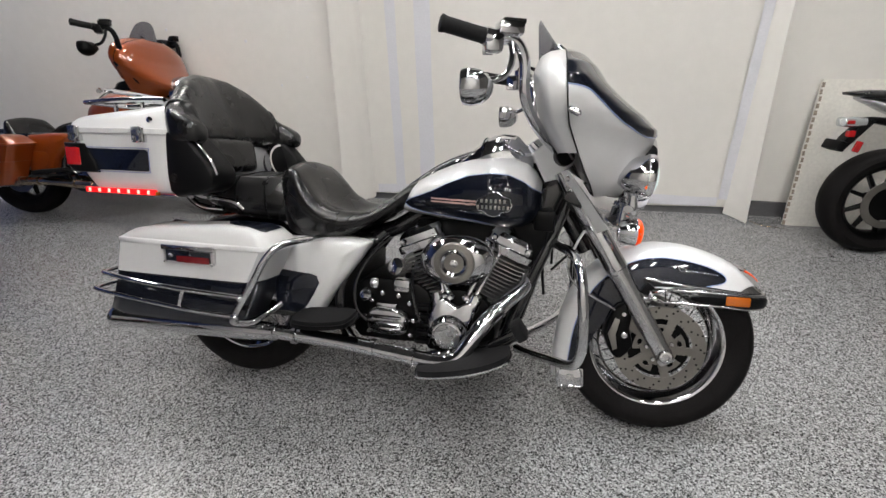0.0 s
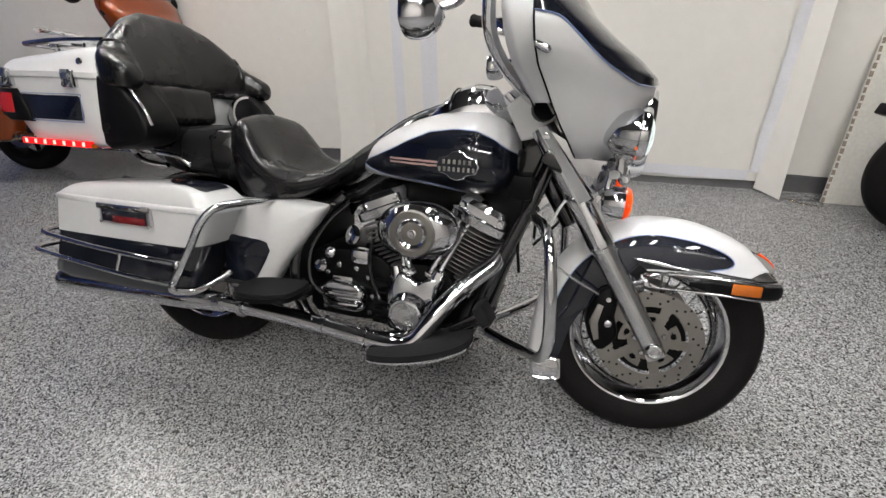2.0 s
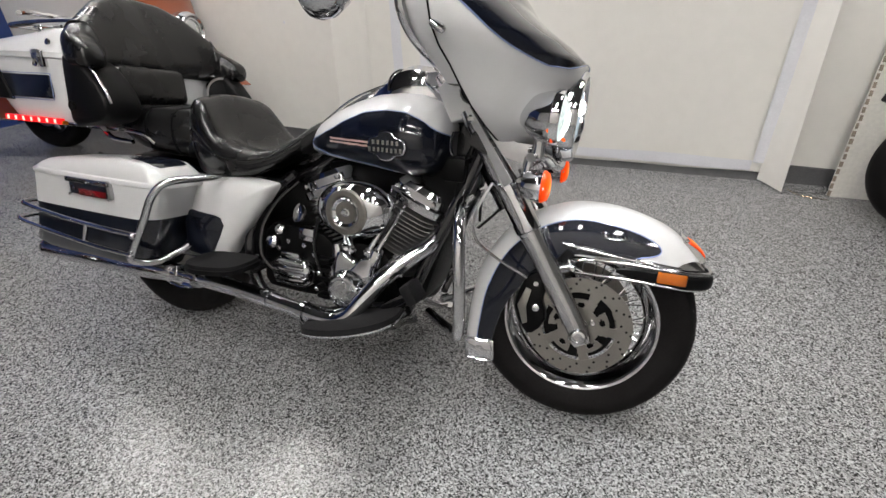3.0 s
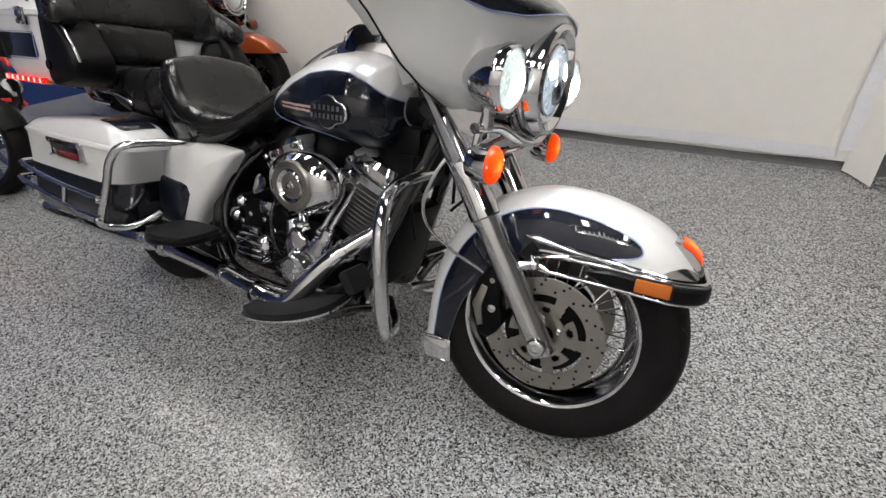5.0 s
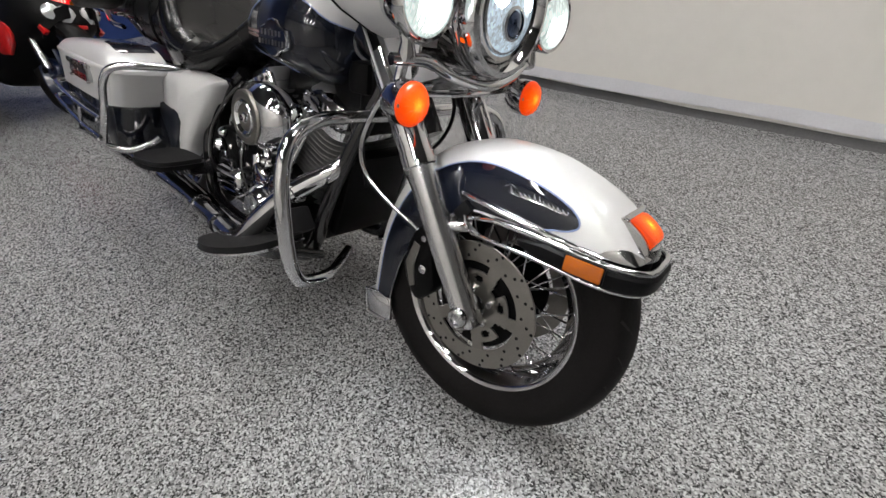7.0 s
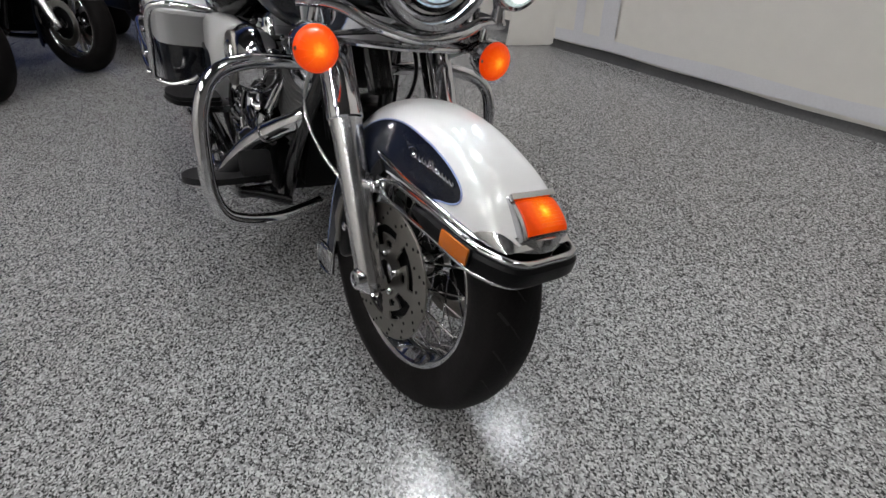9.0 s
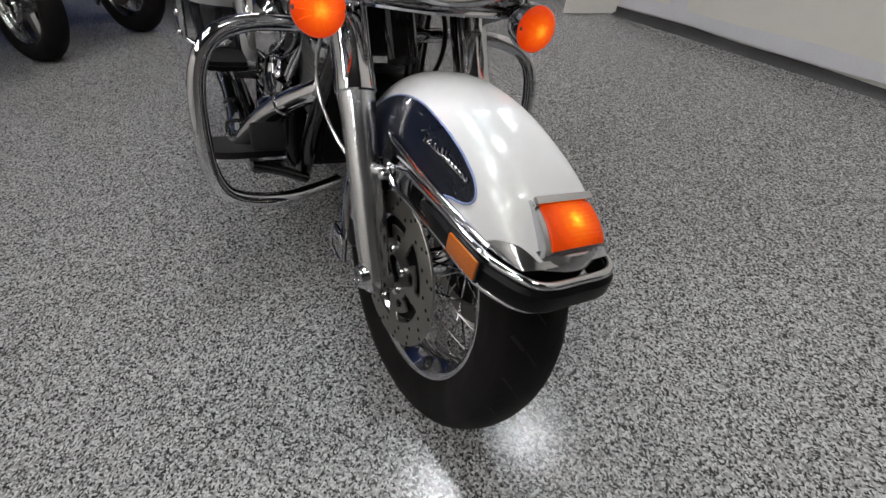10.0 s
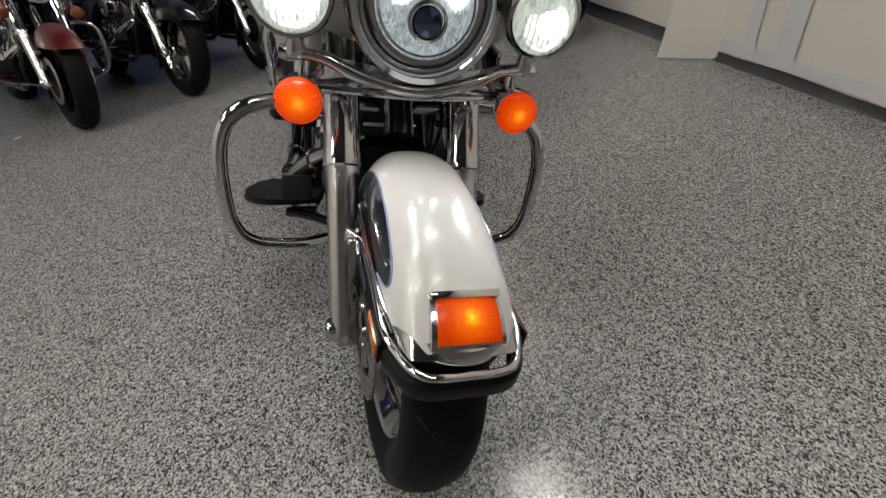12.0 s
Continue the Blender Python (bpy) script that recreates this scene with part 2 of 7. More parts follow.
# ---------------------------------------------------------------- mesh helpers
def part(name, bm, material, parent=None, label="", sharp=38):
    """Links a bmesh as one mesh object, under a thing or a part."""
    bmesh.ops.recalc_face_normals(bm, faces=bm.faces)
    lim = radians(sharp)
    for f in bm.faces:
        f.smooth = True
    for e in bm.edges:
        if len(e.link_faces) == 2 and e.calc_face_angle(0) > lim:
            e.smooth = False
    me = bpy.data.meshes.new(name)
    bm.to_mesh(me)
    bm.free()
    me.materials.append(material)
    ob = new(name, me)
    if parent is not None:
        ob.parent = parent
    if label:
        tagged(ob, label)
    return ob


def spline(pts, sub=6, closed=False):
    """Catmull-Rom through the given points."""
    P = [Vector(p) for p in pts]
    n = len(P)
    if n < 3 and not closed:
        return [P[0].lerp(P[1], k / sub) for k in range(sub + 1)]
    out = []
    for i in range(n if closed else n - 1):
        if closed:
            a, b, c, d = P[i - 1], P[i], P[(i + 1) % n], P[(i + 2) % n]
        else:
            b, c = P[i], P[i + 1]
            a = P[i - 1] if i else b * 2 - c
            d = P[i + 2] if i + 2 < n else c * 2 - b
        for k in range(sub):
            t = k / sub
            out.append(0.5 * (2 * b + (c - a) * t + (2 * a - 5 * b + 4 * c - d) * t * t + (3 * b - a - 3 * c + d) * t ** 3))
    if not closed:
        out.append(P[-1].copy())
    return out


def skin(bm, rings, cap=True, closed=False, loop=True):
    """Joins rings of points, each as long as the others, by quads."""
    R = [[bm.verts.new(p) for p in ring] for ring in rings]
    n = len(R[0])
    for i in range(len(R) if closed else len(R) - 1):
        a, b = R[i], R[(i + 1) % len(R)]
        for k in range(n if loop else n - 1):
            j = (k + 1) % n
            bm.faces.new((a[k], a[j], b[j], b[k]))
    if cap and not closed and loop:
        bm.faces.new(R[0])
        bm.faces.new(R[-1][::-1])
    return bm


def add_tube(bm, pts, r, n=10, sub=6, closed=False, flat=1.0, cap=True):
    """A tube along a smooth path; r is one radius or one for each given point."""
    line = spline(pts, sub, closed)
    rs = [r] * len(line) if isinstance(r, (int, float)) else None
    if rs is None:
        rs = []
        for i in range(len(line)):
            u = i / max(1, len(line) - 1) * (len(r) - 1)
            k = min(int(u), len(r) - 2)
            rs.append(r[k] + (r[k + 1] - r[k]) * (u - k))
    rings = []
    up = None
    for i, p in enumerate(line):
        if closed:
            d = line[(i + 1) % len(line)] - line[i - 1]
        else:
            d = line[min(i + 1, len(line) - 1)] - line[max(i - 1, 0)]
        d.normalize()
        if up is None:
            up = Vector((0, 0, 1)) if abs(d.z) < 0.9 else Vector((1, 0, 0))
        side = d.cross(up).normalized()
        up = side.cross(d).normalized()
        rings.append([p + (side * math.cos(2 * math.pi * k / n) + up * flat * math.sin(2 * math.pi * k / n)) * rs[i] for k in range(n)])
    return skin(bm, rings, cap=cap, closed=closed)


def tube(pts, r, n=10, sub=6, closed=False, flat=1.0):
    return add_tube(bmesh.new(), pts, r, n, sub, closed, flat)


def axes_for(d):
    d = Vector(d).normalized()
    up = Vector((0, 0, 1)) if abs(d.z) < 0.9 else Vector((1, 0, 0))
    s = d.cross(up).normalized()
    return d, s, s.cross(d).normalized()


def add_lathe(bm, prof, origin, d, n=32, closed=False):
    """Turns a profile of (radius, distance along d) about the line through origin along d."""
    d, s, u = axes_for(d)
    o = Vector(origin)
    rings = []
    for r, h in prof:
        rr = max(r, 1e-5)
        rings.append([o + d * h + (s * math.cos(2 * math.pi * k / n) + u * math.sin(2 * math.pi * k / n)) * rr for k in range(n)])
    return skin(bm, rings, cap=not closed, closed=closed)


def lathe(prof, origin, d, n=32, closed=False):
    return add_lathe(bmesh.new(), prof, origin, d, n, closed)


def add_box(bm, c, s, bev=0.0, m=None, seg=2):
    """A box at c with sides s and rounded edges, turned by m."""
    t = bmesh.new()
    bmesh.ops.create_cube(t, size=1)
    bmesh.ops.scale(t, vec=s, verts=t.verts)
    if bev:
        bmesh.ops.bevel(t, geom=t.edges[:], offset=bev, segments=seg, profile=0.6, affect="EDGES")
    if m is not None:
        bmesh.ops.transform(t, matrix=m, verts=t.verts)
    bmesh.ops.translate(t, vec=c, verts=t.verts)
    me = bpy.data.meshes.new("tmp")
    t.to_mesh(me)
    t.free()
    bm.from_mesh(me)
    bpy.data.meshes.remove(me)
    return bm


def box(c, s, bev=0.0, m=None, seg=2):
    return add_box(bmesh.new(), c, s, bev, m, seg)


def add_slab(bm, outline, y0, y1, bev=0.0, sub=0, closed_smooth=True):
    """An outline of (x, z) points, smoothed if sub, pushed through from y0 to y1, its edges rounded."""
    pts = [(p.x, p.z) for p in spline([(x, 0, z) for x, z in outline], sub, True)] if sub else outline
    cx, cz = sum(p[0] for p in pts) / len(pts), sum(p[1] for p in pts) / len(pts)

    def ring(y, k):
        out = []
        for x, z in pts:
            dx, dz = x - cx, z - cz
            l = math.hypot(dx, dz) or 1
            out.append(Vector((x - dx / l * k, y, z - dz / l * k)))
        return out
    s = 1 if y1 > y0 else -1
    rings = [ring(y0, bev), ring(y0 + s * bev * 0.35, bev * 0.3), ring(y0 + s * bev, 0), ring(y1 - s * bev, 0), ring(y1 - s * bev * 0.35, bev * 0.3), ring(y1, bev)] if bev else [ring(y0, 0), ring(y1, 0)]
    return skin(bm, rings)


def slab(outline, y0, y1, bev=0.0, sub=0):
    return add_slab(bmesh.new(), outline, y0, y1, bev, sub)


def sgnpow(v, p):
    return math.copysign(abs(v) ** p, v)


def interp(x, xs, ys):
    return float(np.interp(x, xs, ys))


def thing(name, label, category, m=Matrix(), group=""):
    ob = new(name)
    ob.empty_display_size = 0.1
    ob.matrix_basis = m
    return tagged(ob, label, category, group)


def mirror(pts):
    return [(x, -y, z) for x, y, z in pts]


# ---------------------------------------------------------------- the room
WALL_Y = 2.175
X0, X1, Y0 = -4.3, 7.2, -5.0


def structure(name, bm, material, label, parent=None, sharp=38):
    return tagged(part(name, bm, material, parent, "", sharp), label, "", "", "structure")


floor_bm = bmesh.new()
add_box(floor_bm, ((X0 + X1) / 2, (Y0 + WALL_Y) / 2 + 0.1, -0.05), (X1 - X0 + 0.8, WALL_Y - Y0 + 0.8, 0.1))
structure("floor", floor_bm, FLOOR, "grey epoxy floor with black and white flakes")

structure("wall_north", box(((X0 + X1) / 2, WALL_Y + 0.08, CEILING / 2), (X1 - X0 + 0.6, 0.14, CEILING)), PLASTER, "plain grey wall behind white sheets")
structure("wall_west", box((X0 - 0.07, (Y0 + WALL_Y) / 2, CEILING / 2), (0.14, WALL_Y - Y0 + 0.02, CEILING)), BLUE_WALL, "dark blue painted wall")
structure("wall_east", box((X1 + 0.07, (Y0 + WALL_Y) / 2, CEILING / 2), (0.14, WALL_Y - Y0 + 0.02, CEILING)), DIM_WALL, "plain unseen wall, its tone set for bounce and reflections")
structure("wall_south", box(((X0 + X1) / 2, Y0 - 0.07, CEILING / 2), (X1 - X0 + 0.6, 0.14, CEILING)), BOUNCE_WALL, "plain unseen wall, its tone set for bounce and reflections")
structure("ceiling", box(((X0 + X1) / 2, (Y0 + WALL_Y) / 2, CEILING + 0.05), (X1 - X0 + 0.6, WALL_Y - Y0 + 0.6, 0.1)), CEIL, "plain dark ceiling")

# cove base along the wall: a thin foot that flares to the floor
def cove(xa, xb, y):
    prof = [(0.0, 0.0), (-0.022, 0.0), (-0.02, 0.006), (-0.009, 0.02), (-0.006, 0.1), (0.0, 0.104)]
    return skin(bmesh.new(), [[Vector((x, y + dy, z)) for dy, z in prof] for x in (xa, xb)])


structure("baseboard", cove(-0.26, 2.5, WALL_Y), COVE, "dark grey rubber cove base")
structure("baseboard", cove(2.5, X1, WALL_Y), COVE, "dark grey rubber cove base")
structure("baseboard", cove(X0, -0.45, WALL_Y), COVE, "dark grey rubber cove base")


def sheet(xa, xb, za, zb, y, wave, seed, thick=0.006, n=60, mz=24, curl=0.0):
    """A hanging sheet of wall covering, gently uneven, with a slightly wandering lower edge."""
    bm = bmesh.new()
    rnd = random.Random(seed)
    ph = [rnd.uniform(0, 6.28) for _ in range(6)]
    rows = []
    for j in range(mz + 1):
        v = j / mz
        row = []
        for i in range(n + 1):
            u = i / n
            x = xa + (xb - xa) * u
            low = za + 0.006 * math.sin(x * 2.3 + ph[0]) + 0.003 * math.sin(x * 9 + ph[1])
            z = low + (zb - low) * v ** 1.4
            off = wave * (0.6 * math.sin(x * 3.1 + ph[2]) + 0.4 * math.sin(x * 7.7 + z * 1.3 + ph[3]) + 0.3 * math.sin(z * 4 + ph[4]))
            off += curl * max(0, 1 - v * 5) ** 2
            row.append(Vector((x, y - 0.012 - wave - off, z)))
        rows.append(row)
    return skin(bm, rows, loop=False)


structure("wall_sheet", sheet(-0.235, 2.47, 0.052, CEILING, WALL_Y - 0.004, 0.004, 1), SHEET, "white wall sheet with taped seams")
structure("wall_sheet", sheet(X0, -0.44, 0.10, CEILING, WALL_Y - 0.004, 0.004, 2), SHEET, "white wall sheet with scuffs and small marks")
structure("wall_sheet", sheet(2.44, X1, 0.10, CEILING, WALL_Y + 0.012, 0.003, 3), SHEET, "pale painted wall panel")

# sheet-wrapped pilaster: a fin of cladding that stands out from the wall
pil = [(-0.225, WALL_Y), (-0.275, 2.135), (-0.318, 2.065), (-0.365, 2.005), (-0.405, 1.955), (-0.422, 1.938), (-0.438, 1.945), (-0.452, 2.02), (-0.46, WALL_Y)]
bm = bmesh.new()
rings = []
for z in np.concatenate([np.linspace(0.004, 0.3, 7), np.linspace(0.45, CEILING, 12)]):
    k = 0.004 * math.sin(z * 3.3)
    flare = 0.045 * (min(z, 1.5) - 0.25) / 1.1 - 0.02 * max(0.0, 1 - z / 0.25) ** 2
    ring = []
    for p in spline([(x, y, 0) for x, y in pil], 4):
        w = min(1.0, (WALL_Y - p.y) / 0.22)
        ring.append(Vector((p.x + k + flare * w, p.y + k - 0.012 * w * max(0.0, 1 - z / 0.3), z)))
    rings.append(ring)
skin(bm, rings, cap=False)
structure("pilaster", bm, SHEET, "wall pilaster wrapped in white sheet")

# taped seams on the sheets
def tape(x, w, z0, z1, y, seed, lean=0.0):
    rnd = random.Random(seed)
    bm = bmesh.new()
    rows = []
    for j in range(25):
        z = z0 + (z1 - z0) * j / 24
        a = x - w / 2 + rnd.uniform(-0.003, 0.003) + lean * (z - z0)
        b = x + w / 2 + rnd.uniform(-0.003, 0.003) + lean * (z - z0)
        rows.append([Vector((a, y, z)), Vector(((a + b) / 2, y - 0.001, z)), Vector((b, y, z))])
    return skin(bm, rows, loop=False)


for x, w, sd in ((0.0, 0.075, 1), (0.235, 0.12, 2)):
    structure("trim", tape(x, w, 0.11, CEILING, WALL_Y - 0.032, sd), TAPE, "pale blue-grey seam tape on the wall sheet")
bm = bmesh.new()
rows = []
for i in range(41):
    x = -0.20 + 2.6 * i / 40
    rows.append([Vector((x, WALL_Y - 0.033, 0.066 + 0.004 * math.sin(x * 5))), Vector((x, WALL_Y - 0.034, 0.10)), Vector((x, WALL_Y - 0.033, 0.135 + 0.005 * math.sin(x * 7 + 1)))])
skin(bm, rows, loop=False)
structure("trim", bm, TAPE, "pale horizontal tape along the foot of the wall sheet")

# the loose edge of the sheet: a curling strip that stands off the wall and reaches the floor
bm = bmesh.new()
rows = []
for j in range(26):
    z = 0.012 + (CEILING - 0.012) * (j / 25) ** 1.3
    f = max(0.0, 1 - z / 1.2)
    rows.append([Vector((2.455, WALL_Y - 0.034, z)), Vector((2.48, WALL_Y - 0.04 - 0.03 * f, z)), Vector((2.515, WALL_Y - 0.06 - 0.09 * f, z)), Vector((2.548, WALL_Y - 0.080 - 0.145 * f, z))])
skin(bm, rows, loop=False)
structure("sheet_edge", bm, SHEET, "loose curling edge of a white wall sheet")
structure("trim", tape(2.43, 0.06, 0.12, CEILING, WALL_Y - 0.040, 6), TAPE, "pale blue-grey seam tape on the wall sheet")

# small holes and scuffs in the wall sheet
for x, z, r in ((-0.42, 0.55, 0.010), (-1.2, 1.25, 0.012), (-0.95, 0.92, 0.010), (-1.9, 1.35, 0.011), (-1.6, 1.27, 0.008), (-0.72, 0.98, 0.007)):
    b = lathe([(r, 0), (r * 0.9, 0.003), (r * 0.4, 0.004)], (x, WALL_Y - 0.024, z), (0, -1, 0), 10)
    structure("wall_scuff", b, TAPE, "small filled patch in the wall sheet")

# a worn board leaning on the wall
lb = thing("leaning_board", "worn white board leaning against the wall", "board", pose(2.785, 1.985, 0.002, -8, 0, 0))
bm = bmesh.new()
out = []
rnd = random.Random(8)
for i in range(30):
    out.append((0.004 * rnd.random() + 0.045 * i / 30, i / 30 * 0.945))
out += [(0.045 + 1.255 * i / 30, 0.945 + rnd.uniform(-0.003, 0.003)) for i in range(30)]
out += [(1.3, 0.945), (1.3, 0.0)]
out += [(1.3 - 1.3 * i / 30, 0.0) for i in range(1, 30)]
add_slab(bm, out, 0.0, 0.022)
part("panel", bm, BOARD, lb)
bm = bmesh.new()
for i in range(22):
    add_box(bm, (0.006 + 0.045 * i / 21 + rnd.uniform(-0.002, 0.003), -0.001, 0.02 + i * 0.0425), (0.012 + rnd.random() * 0.006, 0.006, 0.03), 0.001)
part("frayed_edge", bm, mat("torn_paper", (0.30, 0.25, 0.2), 0.8, vary=0.3, vscale=30), lb, "torn brown paper edge")

# bits of wire on the floor by the wall
wire = thing("loose_wire", "short brown wires lying on the floor by the wall", "wire", pose(2.58, 2.02, 0.003))
part("strand", tube([(0, 0, 0), (0.06, -0.03, 0.002), (0.15, -0.02, 0.004), (0.22, -0.04, 0)], 0.0022, 6), COVE, wire)
part("strand", tube([(0.02, 0.02, 0), (0.05, -0.06, 0.003), (0.12, -0.09, 0.002), (0.2, -0.1, 0)], 0.002, 6), BRONZE, wire)

# ceiling lights
def ceiling_light(x, y, sx=0.23, sy=1.18):
    t = thing("ceiling_light", "white ceiling strip light, lit", "ceiling light", pose(x, y, CEILING), "ceiling lights")
    bm = bmesh.new()
    for cx, cy, ax, ay in ((0, sy / 2, sx + 0.05, 0.03), (0, -sy / 2, sx + 0.05, 0.03), (sx / 2, 0, 0.03, sy - 0.03), (-sx / 2, 0, 0.03, sy - 0.03)):
        add_box(bm, (cx, cy, -0.012), (ax, ay, 0.024), 0.002)
    part("rim", bm, CEIL, t)
    part("diffuser", box((0, 0, -0.012), (sx - 0.034, sy - 0.034, 0.008)), PANEL, t)


for x, y in LIGHTS:
    ceiling_light(x, y)


# ---------------------------------------------------------------- motorcycles
def wheel(bike, name, cx, cz, R, tw, rim_r, style="spoke", rotors=(-0.083, 0.083), metal=CHROME, detail=1.0, turn=0.0):
    """A wheel about the axle at (cx, 0, cz): the rim is the part; tyre, spokes, hub and brake discs hang on it."""
    o = (cx, 0, cz)
    Y = (0, 1, 0)
    n = 72 if detail >= 1 else 40
    rw = tw * 0.36
    rim = part(name, lathe([(r_ + rim_r, s_ * (rw + y_)) for s_ in (-1, 1) for r_, y_ in ([(0.009, -0.006), (0.010, -0.001), (0.006, 0.003), (0.0, 0.0015), (-0.006, -0.004), (-0.011, -0.012), (-0.024, -0.022), (-0.032, -rw * 0.85)] if s_ < 0 else
                                        [(-0.032, -rw * 0.85), (-0.024, -0.022), (-0.011, -0.012), (-0.006, -0.004), (0.0, 0.0015), (0.006, 0.003), (0.010, -0.001), (0.009, -0.006)])],
                           o, Y, n, True), metal, bike)
    h = tw / 2
    tp = [(rim_r + 0.004, -rw), (rim_r + 0.02, -h * 0.86), (rim_r + 0.045, -h * 0.99), (R - 0.045, -h), (R - 0.026, -h * 0.93), (R - 0.022, -h * 0.90), (R - 0.014, -h * 0.78), (R - 0.005, -h * 0.5), (R, -h * 0.12), (R, h * 0.12),
          (R - 0.005, h * 0.5), (R - 0.014, h * 0.78), (R - 0.022, h * 0.90), (R - 0.026, h * 0.93), (R - 0.045, h), (rim_r + 0.045, h * 0.99), (rim_r + 0.02, h * 0.86), (rim_r + 0.004, rw)]
    tyre = part("tyre", lathe(tp, o, Y, n + 24, True), RUBBER, rim, "black rubber tyre", 50)
    if detail >= 1:
        # tread grooves: slanting strips a hair proud of the crown, shade painted black
        bm = bmesh.new()
        for i in range(26):
            a0 = i / 26 * 2 * math.pi
            for s in (-1, 1):
                pts = []
                for k in range(7):
                    f = k / 6
                    a = a0 + (0.0 if s > 0 else 0.12) + 0.20 * f
                    y = s * h * (0.10 + 0.68 * f)
                    rr = interp(abs(y) / h, [0, 0.12, 0.5, 0.78, 0.9], [R, R, R - 0.005, R - 0.014, R - 0.022]) - 0.0036
                    pts.append((cx + rr * math.cos(a), y, cz + rr * math.sin(a)))
                add_tube(bm, pts, 0.0042, 5, 2, flat=1.0)
        part("tread_groove", bm, mat("groove_shade", (0.004, 0.004, 0.004), 0.8), tyre)
    hub = part("hub", lathe([(0.012, -0.075), (0.03, -0.074), (0.036, -0.066), (0.036, -0.055), (0.026, -0.045), (0.026, 0.045), (0.036, 0.055), (0.036, 0.066), (0.03, 0.074), (0.012, 0.075)], o, Y, 28), metal, rim)
    if style == "spoke":
        sp = None
        for i in range(40):
            a = 2 * math.pi * i / 40 + 0.03
            side = -1 if i % 2 else 1
            off = 0.30 if (i // 2) % 2 else -0.30
            p = (cx + 0.033 * math.cos(a + off * 2.6), side * 0.058, cz + 0.033 * math.sin(a + off * 2.6))
            q = (cx + (rim_r - 0.026) * math.cos(a), side * 0.006, cz + (rim_r - 0.026) * math.sin(a))
            part("spoke", tube([p, q], 0.0022, 6, 1), metal, rim)
    else:
        arms = 5 if style == "star" else 9
        for i in range(arms):
            a = 2 * math.pi * i / arms + turn
            c, s = math.cos(a), math.sin(a)
            w0, w1 = (0.032, 0.013) if style == "star" else (0.014, 0.009)
            rings = []
            for r, w, t in ((0.03, w0, 0.03), (0.07, w0 * 0.85, 0.026), (0.12, (w0 + w1) / 2, 0.022), (rim_r - 0.02, w1, 0.018)):
                rings.append([Vector((cx + c * r - s * u, v, cz + s * r + c * u)) for u, v in ((-w, -t * 0.5), (0, -t), (w, -t * 0.5), (w, t * 0.5), (0, t), (-w, t * 0.5))])
            part("spoke", skin(bmesh.new(), rings), metal, rim)
    for y in rotors:
        s = -1 if y < 0 else 1
        R1, R2 = 0.141, 0.100
        bm = lathe([(R2, y - 0.0025), (R1 - 0.001, y - 0.0025), (R1, y - 0.0015), (R1, y + 0.0015), (R1 - 0.001, y + 0.0025), (R2, y + 0.0025)], o, Y, 64, True)
        if detail >= 1:
            # inner web: five crooked windows cut through the plate
            NA, web = 150, bmesh.new()
            rad = [0.026 + (R2 + 0.001 - 0.026) * k / 15 for k in range(16)]
            grid = [[web.verts.new((cx + r * math.cos(2 * math.pi * j / NA), y - 0.002, cz + r * math.sin(2 * math.pi * j / NA))) for r in rad] for j in range(NA)]
            for j in range(NA):
                u = (j % 30) / 30
                for k in range(15):
                    r = (k + 0.5) / 15
                    arc = 0.72 < r < 0.97 and 0.08 < u < 0.84
                    hook = 0.42 < r < 0.84 and abs(u - 0.68 - 0.15 * (r - 0.6)) < 0.13
                    lobe = (r - 0.50) ** 2 * 60 + (u - 0.26) ** 2 * 28 < 0.55
                    if not (arc or hook or lobe):
                        web.faces.new((grid[j][k], grid[j][k + 1], grid[(j + 1) % NA][k + 1], grid[(j + 1) % NA][k]))
            ext = bmesh.ops.extrude_face_region(web, geom=web.faces[:])
            bmesh.ops.translate(web, vec=(0, 0.004, 0), verts=[v for v in ext["geom"] if isinstance(v, bmesh.types.BMVert)])
            tmp = bpy.data.meshes.new("web")
            web.to_mesh(tmp)
            web.free()
            bm.from_mesh(tmp)
            bpy.data.meshes.remove(tmp)
        rotor = part("brake_disc", bm, STEEL, rim, "drilled steel brake disc")
        # added dark disc that puts shade behind the web windows
        part("window_backing", lathe([(0.03, y - s * 0.010), (0.094, y - s * 0.009), (0.096, y - s * 0.011), (0.094, y - s * 0.013), (0.03, y - s * 0.014)], o, Y, 48, True), ENGINE, rim, "added dark disc for the shade behind the rotor windows")
        if detail >= 1:
            # dark dots put the shade of drilled holes on the solid ring
            bm = bmesh.new()
            for i in range(30):
                a = 2 * math.pi * i / 30
                for r, da in ((0.111, 0.0), (0.124, 0.07), (0.136, 0.0)):
                    if i % 2 != int(r * 1000) % 2:
                        continue
                    p = (cx + r * math.cos(a + da), y + s * 0.0022, cz + r * math.sin(a + da))
                    add_lathe(bm, [(0.0036, 0), (0.0036, 0.0007), (0.0001, 0.0007)], p, (0, s, 0), 7)
            tagged(part("hole_dot", bm, mat("hole_shade", (0.003, 0.003, 0.003), 0.9), rim), "dark dots for the shade in drilled holes", kind="stuff")
            for i in range(5):
                a = 2 * math.pi * i / 5 + 0.5
                part("disc_bolt", lathe([(0.0075, 0), (0.0075, 0.006), (0.006, 0.008), (0.001, 0.008)], (cx + 0.04 * math.cos(a), y + s * 0.002, cz + 0.04 * math.sin(a)), (0, s, 0), 8), ALLOY, rim)
    return rim


